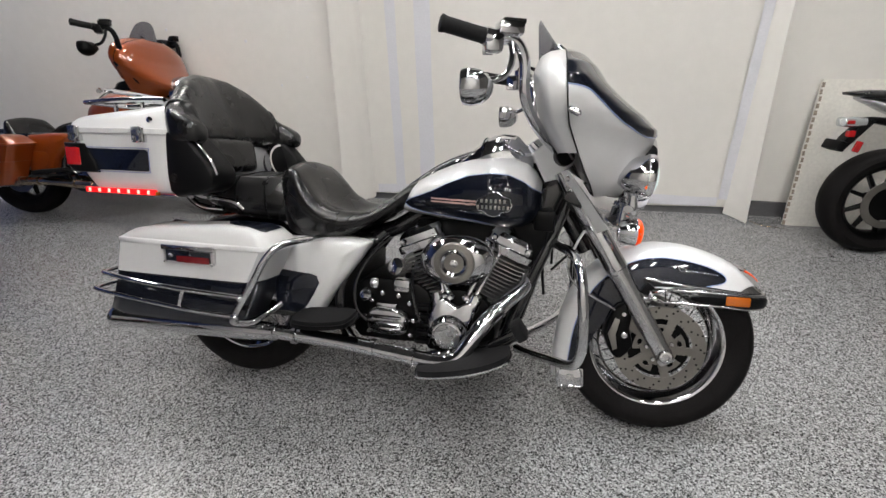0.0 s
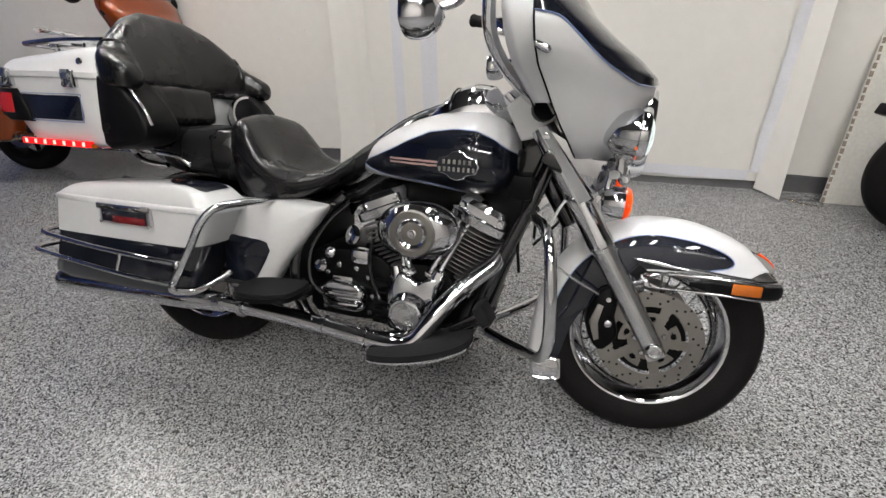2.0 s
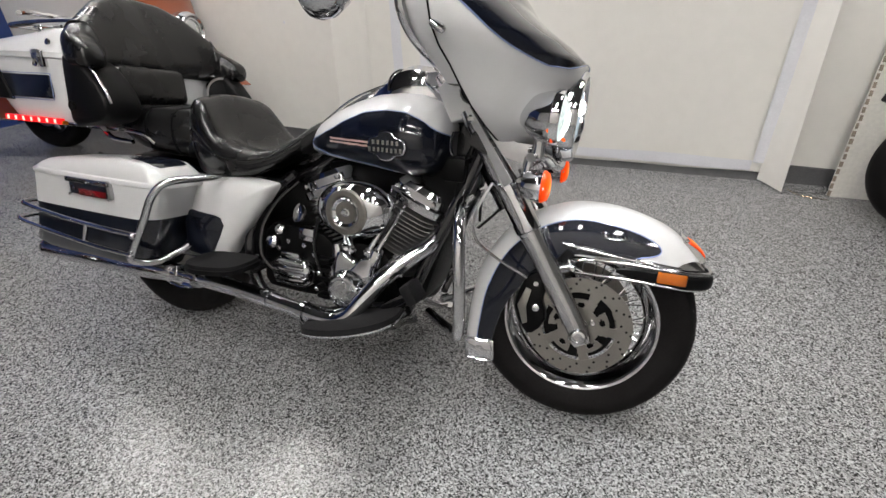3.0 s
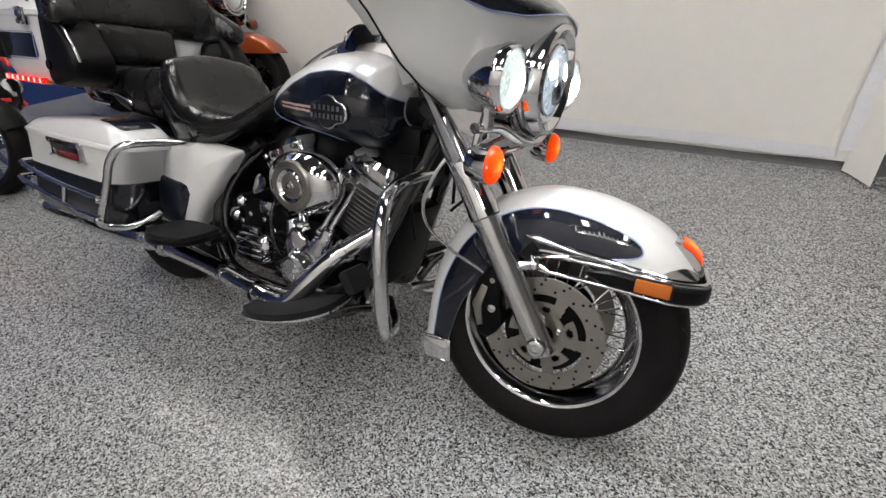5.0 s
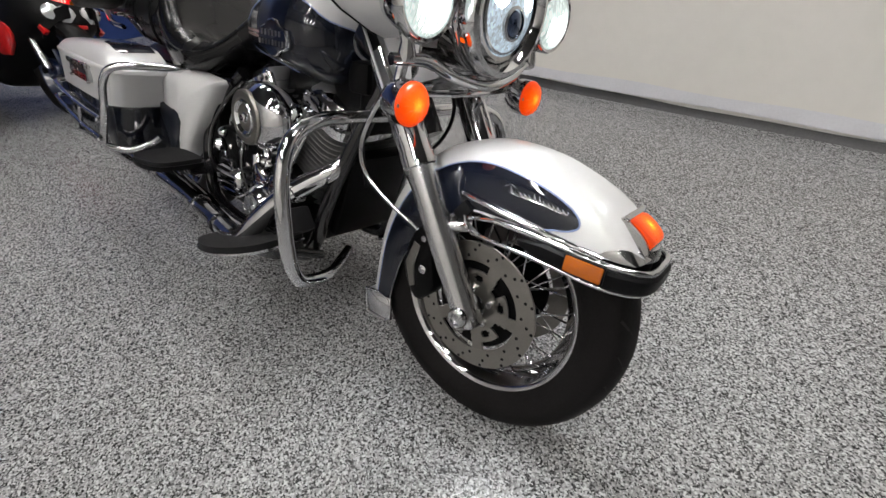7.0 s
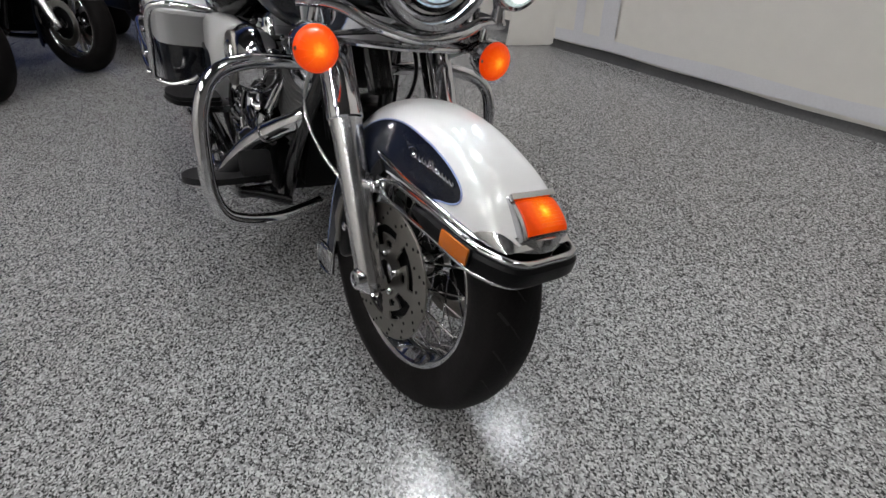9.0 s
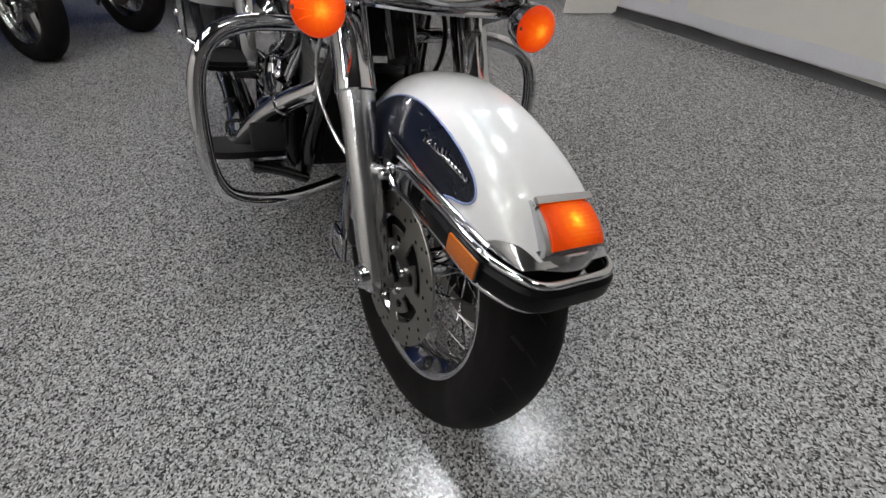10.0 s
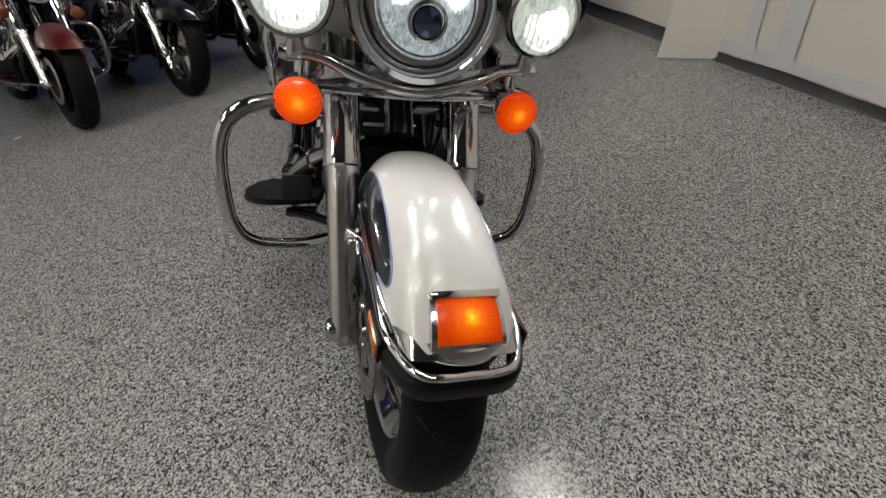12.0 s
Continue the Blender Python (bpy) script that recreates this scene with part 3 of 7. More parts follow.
# outer line of the front fender, from the rear foot to the front tip, and the lower edge of its sides
FEN_O = [(1.224, 0.165), (1.230, 0.29), (1.248, 0.401), (1.297, 0.509), (1.38, 0.592), (1.487, 0.635), (1.589, 0.639), (1.677, 0.621), (1.762, 0.584), (1.834, 0.514)]
FEN_I = [(1.304, 0.15), (1.322, 0.25), (1.344, 0.33), (1.387, 0.405), (1.437, 0.462), (1.502, 0.503), (1.589, 0.505), (1.677, 0.506), (1.762, 0.507), (1.822, 0.508)]
FEN_W = [0.080, 0.084, 0.088, 0.091, 0.092, 0.092, 0.092, 0.091, 0.087, 0.073]


def fender_point(s, a, out=0.0):
    """s runs 0..1 from foot to tip; a runs 0..1 from the right lower edge over the crown to the left one."""
    n = len(FEN_O) - 1
    u = min(max(s * n, 0), n - 1e-6)
    i = int(u)
    f = u - i

    def cr(P):
        g = lambda k: Vector(P[min(max(k, 0), n)])
        p0, p1, p2, p3 = g(i - 1), g(i), g(i + 1), g(i + 2)
        return 0.5 * (2 * p1 + (p2 - p0) * f + (2 * p0 - 5 * p1 + 4 * p2 - p3) * f * f + (3 * p1 - p0 - 3 * p2 + p3) * f ** 3)
    O, I = cr(FEN_O), cr(FEN_I)
    w = FEN_W[i] + (FEN_W[i + 1] - FEN_W[i]) * f
    ang = math.pi * a
    c, sn = math.cos(ang), math.sin(ang)
    y = -sgnpow(c, 2 / 2.78) * (w + out)
    fr = 1 - abs(sn) ** (2 / 2.2)
    p = O + (I - O) * fr
    d = (O - I).normalized()
    p = p + d * out * abs(sn)
    return Vector((p.x, y, p.y))


def front_fender(bike, paint, panel=None, lamp=True, trim=True):
    S, A = 46, 28
    bm = bmesh.new()
    rows = [[fender_point(i / S, k / A) for k in range(A + 1)] for i in range(S + 1)]
    skin(bm, rows, loop=False)
    bmesh.ops.recalc_face_normals(bm, faces=bm.faces)
    bmesh.ops.solidify(bm, geom=bm.faces[:], thickness=0.003)
    fen = part("front_fender", bm, paint, bike, "", 60)
    if panel:
        for sgn in (-1, 1):
            bm = bmesh.new()
            rows = []
            edge = []
            for i in range(81):
                s = 0.03 + (0.832 - 0.03) * math.sin(0.5 * math.pi * i / 80)
                top = interp(s, [0.0, 0.2, 0.35, 0.5, 0.62, 0.70, 0.78], [0.14, 0.185, 0.225, 0.24, 0.235, 0.222, 0.202])
                low = interp(s, [0, 0.5, 0.74, 0.78], [0.0, 0.0, 0.02, 0.04])
                nose = math.sqrt(max(0.0, 1 - (max(0.0, s - 0.752) / 0.080) ** 2))
                top, low = 0.115 + (top - 0.115) * nose, 0.115 + (low - 0.115) * nose
                row = []
                for k in range(11):
                    a = low + (top - low) * k / 10
                    p = fender_point(s, a if sgn < 0 else 1 - a, 0.0012)
                    row.append(p)
                rows.append(row)
                edge.append(row[-1])
            edge += [r[0] for r in rows[-1:-31:-1]]
            skin(bm, rows, loop=False)
            part("paint_panel", bm, panel, fen, "black gloss panel", 60)
            part("pinstripe", tube([tuple(p) for p in edge[::3]], 0.0016, 6, 2), STRIPE, fen)
            if sgn < 0:
                # chrome script, as a plain running line of its size
                bm = bmesh.new()
                line = []
                for k in range(105):
                    f = k / 104
                    tall = 0.030 if f < 0.10 or 0.44 < f < 0.55 else 0.016
                    w = f * 12.5 * math.tau
                    line.append(tuple(fender_point(0.652 + 0.150 * f + 0.0042 * math.sin(w + 0.9), 0.128 + 0.012 * f + tall * (0.5 - 0.5 * math.cos(w)), 0.0032)))
                add_tube(bm, line, 0.0011, 6, 1)
                add_tube(bm, [tuple(fender_point(0.640, 0.150, 0.0032)), tuple(fender_point(0.652, 0.164, 0.0032)), tuple(fender_point(0.668, 0.158, 0.0032))], 0.0013, 6, 4)
                part("script_badge", bm, CHROME, fen, "chrome script emblem")
                part("script_rule", tube([tuple(fender_point(0.655 + 0.145 * k / 9, 0.126 + 0.010 * k / 9, 0.0028)) for k in range(10)], 0.0007, 6, 3), CHROME, fen)
    # rear foot: chrome flap guard
    if trim:
        for sgn in (-1, 1):
            out = [(1.234, 0.206), (1.270, 0.213), (1.322, 0.211), (1.328, 0.152), (1.316, 0.141), (1.252, 0.137), (1.240, 0.147)]
            part("fender_guard", slab(out, sgn * 0.080, sgn * 0.088, 0.002), CHROME, fen, "chrome guard plate")
            part("guard_rim", tube([(x, sgn * 0.0885, z) for x, z in ((1.242, 0.200), (1.280, 0.206), (1.314, 0.205), (1.319, 0.156), (1.310, 0.147), (1.257, 0.144), (1.248, 0.151))], 0.0028, 6, 3, True), CHROME, fen)
            part("guard_emblem", lathe([(0.016, 0), (0.015, 0.002), (0.001, 0.003)], (1.281, sgn * 0.088, 0.175), (0, sgn, 0), 6), ALLOY, fen)
        bm = bmesh.new()
        add_box(bm, (1.239, 0, 0.175), (0.006, 0.160, 0.06), 0.002, Matrix.Rotation(radians(-4), 4, "Y"))
        part("fender_guard", bm, CHROME, fen, "chrome guard plate")
        # side rails, bumper and front wrap
        def wrap(z, y, xf, x0, drop=0.0):
            pts = [(x0, -y, z), (1.68, -y, z), (1.755, -y, z - drop * 0.5), (1.798, -y * 0.9, z - drop), (xf - 0.006, -y * 0.62, z - drop), (xf, 0, z - drop)]
            return pts + mirror(pts[:-1])[::-1]
        for sgn in (-1, 1):
            part("fender_rail", tube([(1.478, sgn * 0.093, 0.536), (1.50, sgn * 0.097, 0.533), (1.60, sgn * 0.098, 0.522), (1.70, sgn * 0.094, 0.514), (1.772, sgn * 0.086, 0.508)], [0.002, 0.0055, 0.0055, 0.0055, 0.004], 10, 6), CHROME, fen, "chrome fender rail")
        part("fender_rail", tube(wrap(0.505, 0.097, 1.850, 1.565, 0.006), 0.0062, 12, 6), CHROME, fen, "chrome fender rail")
        bm = bmesh.new()
        line = spline(wrap(0.484, 0.097, 1.849, 1.62, 0.006), 6)
        rings = []
        for i, p in enumerate(line):
            d = (line[min(i + 1, len(line) - 1)] - line[max(i - 1, 0)]).normalized()
            s = d.cross(Vector((0, 0, 1))).normalized()
            e = min(1.0, i / 5, (len(line) - 1 - i) / 5) * 0.7 + 0.3
            rings.append([p + s * u * e + Vector((0, 0, v * e)) for u, v in ((-0.006, -0.017), (0.006, -0.017), (0.011, -0.01), (0.011, 0.01), (0.006, 0.016), (-0.006, 0.016))])
        skin(bm, rings)
        part("bumper", bm, PLASTIC, fen, "black rubber bumper strip")
        part("bumper_trim", tube(wrap(0.464, 0.099, 1.846, 1.52, 0.006), 0.0045, 10, 6), CHROME, fen)
        for sgn in (-1, 1):
            part("rail_bracket", tube([(1.505, sgn * 0.096, 0.490), (1.53, sgn * 0.102, 0.498), (1.565, sgn * 0.098, 0.505)], 0.0055, 10, 5, flat=0.8), CHROME, fen)
            part("rail_bracket", tube([(1.500, sgn * 0.098, 0.494), (1.510, sgn * 0.101, 0.480), (1.54, sgn * 0.101, 0.466)], 0.0050, 8, 5), CHROME, fen)
            part("rail_clamp", box((1.492, sgn * 0.090, 0.500), (0.028, 0.022, 0.040), 0.005, Matrix.Rotation(radians(35), 4, "Y")), PLASTIC, fen)
            rf = part("side_reflector", box((1.752, sgn * 0.1085, 0.485), (0.068, 0.007, 0.029), 0.003), AMBER, fen, "amber side reflector")
            part("reflector_rim", box((1.752, sgn * 0.106, 0.485), (0.074, 0.005, 0.034), 0.002), PLASTIC, rf)
    if lamp:
        # a curved amber lens in a chrome frame, lying on the slope of the tip
        top, bot = Vector((1.781, 0, 0.5675)), Vector((1.829, 0, 0.533))
        run = (bot - top).normalized()
        rise = Vector((-run.z, 0, run.x))

        def cushion(f, u, w, lift):
            f2 = min(max(f, 0), 1)
            return top + run * (bot - top).length * f + Vector((0, u * w * (0.93 + 0.07 * f2), 0)) + rise * (lift + 0.004 * math.sin(math.pi * f2) - 0.003 * abs(u) ** 5)

        def block(w, f0, f1, lift, deep, nm, material, label):
            rings = []
            for i in range(15):
                f = f0 + (f1 - f0) * i / 14
                e = -0.004 * (abs(2 * i / 14 - 1) ** 9)
                ring = [cushion(f, u, w, lift + e) for u in np.linspace(-1, 1, 17)]
                rings.append(ring + [p - rise * (deep + e) for p in ring[::-1]])
            return part(nm, skin(bmesh.new(), rings), material, fen, label)
        block(0.0505, -0.16, 1.05, 0.0045, 0.038, "lamp_base", DULLCHROME, "chrome lamp bezel")
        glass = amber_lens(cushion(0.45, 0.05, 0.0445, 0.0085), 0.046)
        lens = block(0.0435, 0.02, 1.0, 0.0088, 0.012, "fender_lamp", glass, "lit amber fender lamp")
        part("lamp_cap", box(top + run * -0.004 + rise * 0.006, (0.011, 0.094, 0.010), 0.003, Matrix.Rotation(radians(36), 4, "Y")), CHROME, fen)
        for k in range(9):
            f = 0.14 + 0.092 * k
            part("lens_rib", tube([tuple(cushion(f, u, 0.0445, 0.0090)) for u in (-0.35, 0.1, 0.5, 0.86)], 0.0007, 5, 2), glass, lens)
        # chrome tip: a cap over the end of the blade and the lip below the lamp
        cap = []
        for k in range(9):
            row = []
            for a in np.linspace(0.0, 1.0, 45):
                s0 = interp(abs(2 * a - 1), [0, 0.42, 0.58, 0.80, 1.0], [0.985, 0.985, 0.955, 0.925, 0.885])
                row.append(fender_point(s0 + (1.0 - s0) * k / 8, a, 0.0022))
            cap.append(row)
        part("tip_cap", skin(bmesh.new(), cap, loop=False), DULLCHROME, fen, "chrome tip cap", 60)
        tip = [(1.742, -0.086), (1.788, -0.079), (1.820, -0.060), (1.837, -0.028), (1.842, 0.0)]
        tip = spline([(x, y, 0) for x, y in tip + [(x, -y) for x, y in tip[-2::-1]]], 3)
        # added plug blackens the shaded gap between lip and rail
        part("tip_gap_plug", skin(bmesh.new(), [[Vector((p.x - 0.008, p.y * 0.94, z)) for p in tip] for z in (0.484, 0.509)]), PLASTIC, fen, "added black plug in the shaded gap under the tip")
        part("tip_plate", skin(bmesh.new(), [[Vector((p.x - 0.003, p.y * 0.97, 0.505)) for p in tip], [Vector((p.x, p.y, 0.508)) for p in tip], [Vector((p.x - 0.002, p.y * 0.98, 0.518)) for p in tip], [Vector((p.x - 0.006, p.y * 0.94, 0.527)) for p in tip], [Vector((p.x - 0.018, p.y * 0.82, 0.532)) for p in tip]]), DULLCHROME, fen, "chrome tip plate")
    return fen


def fork(bike, lower=ALLOY, upper=CHROME, top=(1.205, 0.86), caliper=True, y=0.12):
    ax = Vector((1.553, 0, 0.302))
    up = (Vector((top[0], 0, top[1])) - ax)
    made = []
    ln = up.length
    d = up.normalized()
    for s in (-1, 1):
        o = ax + Vector((0, s * y, 0))
        leg = part("fork_leg", lathe([(0.016, -0.03), (0.024, -0.022), (0.028, 0.0), (0.027, 0.03), (0.0285, 0.06), (0.030, 0.27), (0.032, 0.30), (0.032, 0.312), (0.028, 0.315)], o, d, 28), lower, bike, "satin aluminium fork slider")
        made.append(leg)
        part("fork_cover", lathe([(0.030, 0.305), (0.0355, 0.31), (0.0355, 0.33), (0.034, 0.34), (0.034, 0.50), (0.032, ln)], o, d, 28), upper, leg, "chrome fork tube")
        part("axle_nut", lathe([(0.021, 0.0), (0.022, 0.02), (0.018, 0.026), (0.012, 0.027), (0.011, 0.022), (0.001, 0.022)], (1.553, s * (y + 0.008), 0.302), (0, s, 0), 20), DULLCHROME, leg)
        part("axle_lug", box((1.559, s * (y - 0.004), 0.289), (0.05, 0.044, 0.036), 0.01, Matrix.Rotation(radians(-30), 4, "Y")), lower, leg)
        part("fender_mount", tube([(1.450, s * y, 0.464), (1.485, s * 0.108, 0.468), (1.515, s * 0.090, 0.474)], 0.012, 10, 4), lower, leg)
        part("fender_mount", lathe([(0.009, 0), (0.009, 0.01), (0.006, 0.013), (0.001, 0.013)], (1.513, s * 0.106, 0.475), (0, s, 0), 10), DULLCHROME, leg)
        if caliper:
            out = [(1.372, 0.345), (1.392, 0.425), (1.425, 0.452), (1.452, 0.428), (1.448, 0.372), (1.462, 0.318), (1.43, 0.272), (1.402, 0.282)]
            cal = part("brake_caliper", slab(out, s * 0.062, s * 0.118, 0.008, 2), ENGINE, bike, "black brake caliper")
            made.append(cal)
            part("caliper_pad", slab([(1.382, 0.352), (1.400, 0.405), (1.415, 0.40), (1.406, 0.35), (1.414, 0.305), (1.402, 0.298)], s * 0.117, s * 0.122, 0.002), STEEL, cal)
            part("caliper_bolt", lathe([(0.010, 0), (0.010, 0.007), (0.006, 0.009), (0.001, 0.009)], (1.432, s * 0.117, 0.352), (0, s, 0), 10), CHROME, cal)
            part("caliper_bolt", lathe([(0.007, 0), (0.007, 0.006), (0.001, 0.006)], (1.425, s * 0.117, 0.42), (0, s, 0), 8), CHROME, cal)
    # lower yoke between the legs
    c = ax + d * 0.56
    made.append(part("fork_yoke", box((c.x - 0.01, 0, c.z), (0.07, 2 * y + 0.07, 0.045), 0.012, Matrix.Rotation(radians(28), 4, "Y")), FRAMEPAINT, bike))
    made.append(part("fork_stem", lathe([(0.03, 0.0), (0.03, 0.34)], (1.31, 0, 0.60), d, 16), FRAMEPAINT, bike))
    return made


Z_F = [0.785, 0.80, 0.83, 0.87, 0.91, 0.95, 0.985, 1.02, 1.06, 1.10, 1.14, 1.175, 1.20, 1.215]
X_F = [1.395, 1.405, 1.418, 1.430, 1.448, 1.473, 1.476, 1.436, 1.376, 1.327, 1.299, 1.270, 1.240, 1.215]
X_R = [1.305, 1.298, 1.284, 1.262, 1.243, 1.226, 1.211, 1.204, 1.200, 1.196, 1.194, 1.192, 1.188, 1.185]
W_F = [0.135, 0.180, 0.235, 0.278, 0.306, 0.332, 0.366, 0.396, 0.410, 0.400, 0.360, 0.285, 0.195, 0.12]


def fairing_point(z, u, out=0.0):
    """u runs -1..1 across the shell from its right rear edge over the nose to the left one."""
    xf, xr, w = interp(z, Z_F, X_F), interp(z, Z_F, X_R), interp(z, Z_F, W_F)
    a = u * math.pi / 2
    y = sgnpow(math.sin(a), 2 / 2.3) * (w + out)
    x = xr + (xf - xr + out) * abs(math.cos(a)) ** (2 / 2.0)
    return Vector((x, y, z))


def fairing(bike, paint, panel=None, screen=True, chrome=CHROME):
    bm = bmesh.new()
    zs = list(np.interp(np.linspace(0, 1, 40), np.linspace(0, 1, len(Z_F)), Z_F))
    rows = [[fairing_point(z, -1 + 2 * k / 40) for k in range(41)] for z in zs]
    skin(bm, rows, loop=False)
    fa = part("fairing", bm, paint, bike, "", 60)
    if panel:
        bm = bmesh.new()
        rows, edge = [], []
        for i in range(81):
            u = -0.998 + 1.996 * i / 80
            low = interp(abs(u), [0.0, 0.12, 0.28, 0.46, 0.58, 0.66, 0.715, 0.755, 0.79, 0.86, 1.0], [0.988, 0.978, 0.964, 0.963, 0.977, 0.996, 1.022, 1.049, 1.063, 1.072, 1.077])
            row = [fairing_point(low + (1.212 - low) * k / 36, u, 0.0022) for k in range(37)]
            rows.append(row)
            edge.append(tuple(row[0]))
        skin(bm, rows, loop=False)
        part("paint_panel", bm, panel, fa, "black gloss panel", 60)
        part("pinstripe", tube(edge[::2], 0.0018, 6, 2), STRIPE, fa)
    # inner shell facing the rider
    bm = bmesh.new()
    rows = []
    for j in range(17):
        z = 0.915 + (1.205 - 0.915) * j / 16
        xr, w = interp(z, Z_F, X_R), interp(z, Z_F, W_F)
        bulge = interp(z, [0.90, 0.96, 1.04, 1.12, 1.165, 1.19, 1.205], [0.050, 0.066, 0.084, 0.096, 0.086, 0.06, 0.02])
        rows.append([Vector((xr - bulge * abs(math.cos(u * math.pi / 2)) ** 0.35 + 0.002, sgnpow(math.sin(u * math.pi / 2), 0.8) * w * 0.985, z)) for u in np.linspace(-1, 1, 25)])
    skin(bm, rows, loop=False)
    part("inner_fairing", bm, paint, fa, "", 60)
    part("edge_gasket", tube([tuple(fairing_point(z, -1, 0.001)) for z in zs[2:]], 0.0022, 6, 2), PLASTIC, fa)
    part("edge_gasket", tube([tuple(fairing_point(z, 1, 0.001)) for z in zs[2:]], 0.0022, 6, 2), PLASTIC, fa)
    if screen:
        bm = bmesh.new()
        rows = []
        for j in range(9):
            f = j / 8
            z = 1.203 + 0.117 * f
            rows.append([Vector((1.199 - 0.088 * f - 0.082 * (1 - 0.95 * f) * (abs(u) ** 2.2), u * (0.158 - 0.05 * f ** 2), z - 0.035 * abs(u) ** 2.5)) for u in np.linspace(-1, 1, 25)])
        skin(bm, rows, loop=False)
        bmesh.ops.solidify(bm, geom=bm.faces[:], thickness=0.0035)
        sc = part("windscreen", bm, SMOKE, fa, "short smoked windscreen")
        part("screen_clip", box((1.196, -0.115, 1.203), (0.075, 0.012, 0.016), 0.005, Matrix.Rotation(radians(38), 4, "Y")), chrome, sc)
        part("screen_clip", box((1.196, 0.115, 1.203), (0.075, 0.012, 0.016), 0.005, Matrix.Rotation(radians(38), 4, "Y")), chrome, sc)
    for s in (-1, 1):
        part("fairing_trim", lathe([(0.002, 0), (0.007, 0.004), (0.0085, 0.012), (0.0085, 0.032), (0.004, 0.037)], (1.203, s * 0.402, 1.022), (0.88, s * -0.1, -0.42), 12), chrome, fa)
    return fa


def round_lamp(bike, name, c, r, depth, lit, label, housing=CHROME):
    """A bullet lamp that faces forward, tipped a little down."""
    d = Vector((1, 0, -0.06))
    c = Vector(c)
    body = part(name, lathe([(0.005, -depth), (r * 0.45, -depth * 0.94), (r * 0.8, -depth * 0.66), (r * 0.97, -depth * 0.3), (r * 1.02, -0.012), (r * 1.08, -0.010), (r * 1.08, 0.004), (r * 1.02, 0.010), (r * 0.93, 0.009), (r * 0.93, 0.0), (r * 0.5, -0.004), (0.001, -0.005)], c, d, 40), housing, bike, label)
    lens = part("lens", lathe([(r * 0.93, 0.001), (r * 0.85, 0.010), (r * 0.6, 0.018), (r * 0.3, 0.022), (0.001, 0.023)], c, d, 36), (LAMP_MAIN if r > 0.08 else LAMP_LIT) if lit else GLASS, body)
    if lit and r > 0.08:
        # two lit cells beside a dark projector, with a pale ring round them
        for sy in (-1, 1):
            cell = [Vector((0.0, sy * (0.026 + 0.036 * u), 0.010 + 0.040 * v)) for u, v in ((0.05, 0.10), (0.3, -0.12), (0.65, -0.1), (0.9, 0.15), (0.82, 0.55), (0.5, 0.8), (0.2, 0.85), (0.05, 0.55))]
            cell = spline(cell, 4, True)
            mid = sum(cell, Vector()) / len(cell)
            rings = []
            for f, lift in ((1.0, -0.001), (0.97, 0.002), (0.6, 0.0032), (0.02, 0.0036)):
                ring = []
                for p in cell:
                    q = mid + (p - mid) * f
                    rr = math.hypot(q.y, q.z)
                    ring.append(c + Vector((interp(rr, [0, r * 0.3, r * 0.6, r * 0.85, r * 0.93], [0.023, 0.022, 0.018, 0.010, 0.001]) + lift, q.y, q.z - 0.0012)))
                rings.append(ring)
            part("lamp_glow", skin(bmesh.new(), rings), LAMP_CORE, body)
        part("lens_ring", lathe([(0.030, 0), (0.030, 0.005), (0.025, 0.007), (0.024, 0.0)], c + Vector((0.019, 0, -0.020)), d, 32, True), DULLCHROME, body)
        part("projector", lathe([(0.024, 0), (0.021, 0.006), (0.012, 0.010), (0.001, 0.011)], c + Vector((0.019, 0, -0.020)), d, 28), PROJECTOR, body)
        part("lens_ring", lathe([(r * 0.90, 0.0), (r * 0.885, 0.006), (r * 0.84, 0.0085), (r * 0.83, 0.003)], c + Vector((0.004, 0, 0)), d, 44, True), DULLCHROME, body)
    elif lit:
        # brighter lens middle laid on as emitting discs in two steps
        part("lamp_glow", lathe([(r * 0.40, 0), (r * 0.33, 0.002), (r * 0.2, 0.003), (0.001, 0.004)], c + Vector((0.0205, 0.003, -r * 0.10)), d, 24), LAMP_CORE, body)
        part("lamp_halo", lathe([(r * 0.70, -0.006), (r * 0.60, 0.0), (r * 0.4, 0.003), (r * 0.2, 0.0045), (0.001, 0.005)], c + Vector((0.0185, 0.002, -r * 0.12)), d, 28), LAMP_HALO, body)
        for k in range(-5, 6):
            y = k * r * 0.155
            hgt = math.sqrt(max(0.0, (r * 0.88) ** 2 - y * y))
            pts = [(c.x + interp(math.hypot(y, z), [0, r * 0.3, r * 0.6, r * 0.85, r * 0.93], [0.023, 0.022, 0.018, 0.010, 0.001]), c.y + y, c.z + z) for z in (-hgt, -hgt * 0.6, 0, hgt * 0.6, hgt)]
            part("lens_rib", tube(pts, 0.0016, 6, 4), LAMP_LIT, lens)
    return body


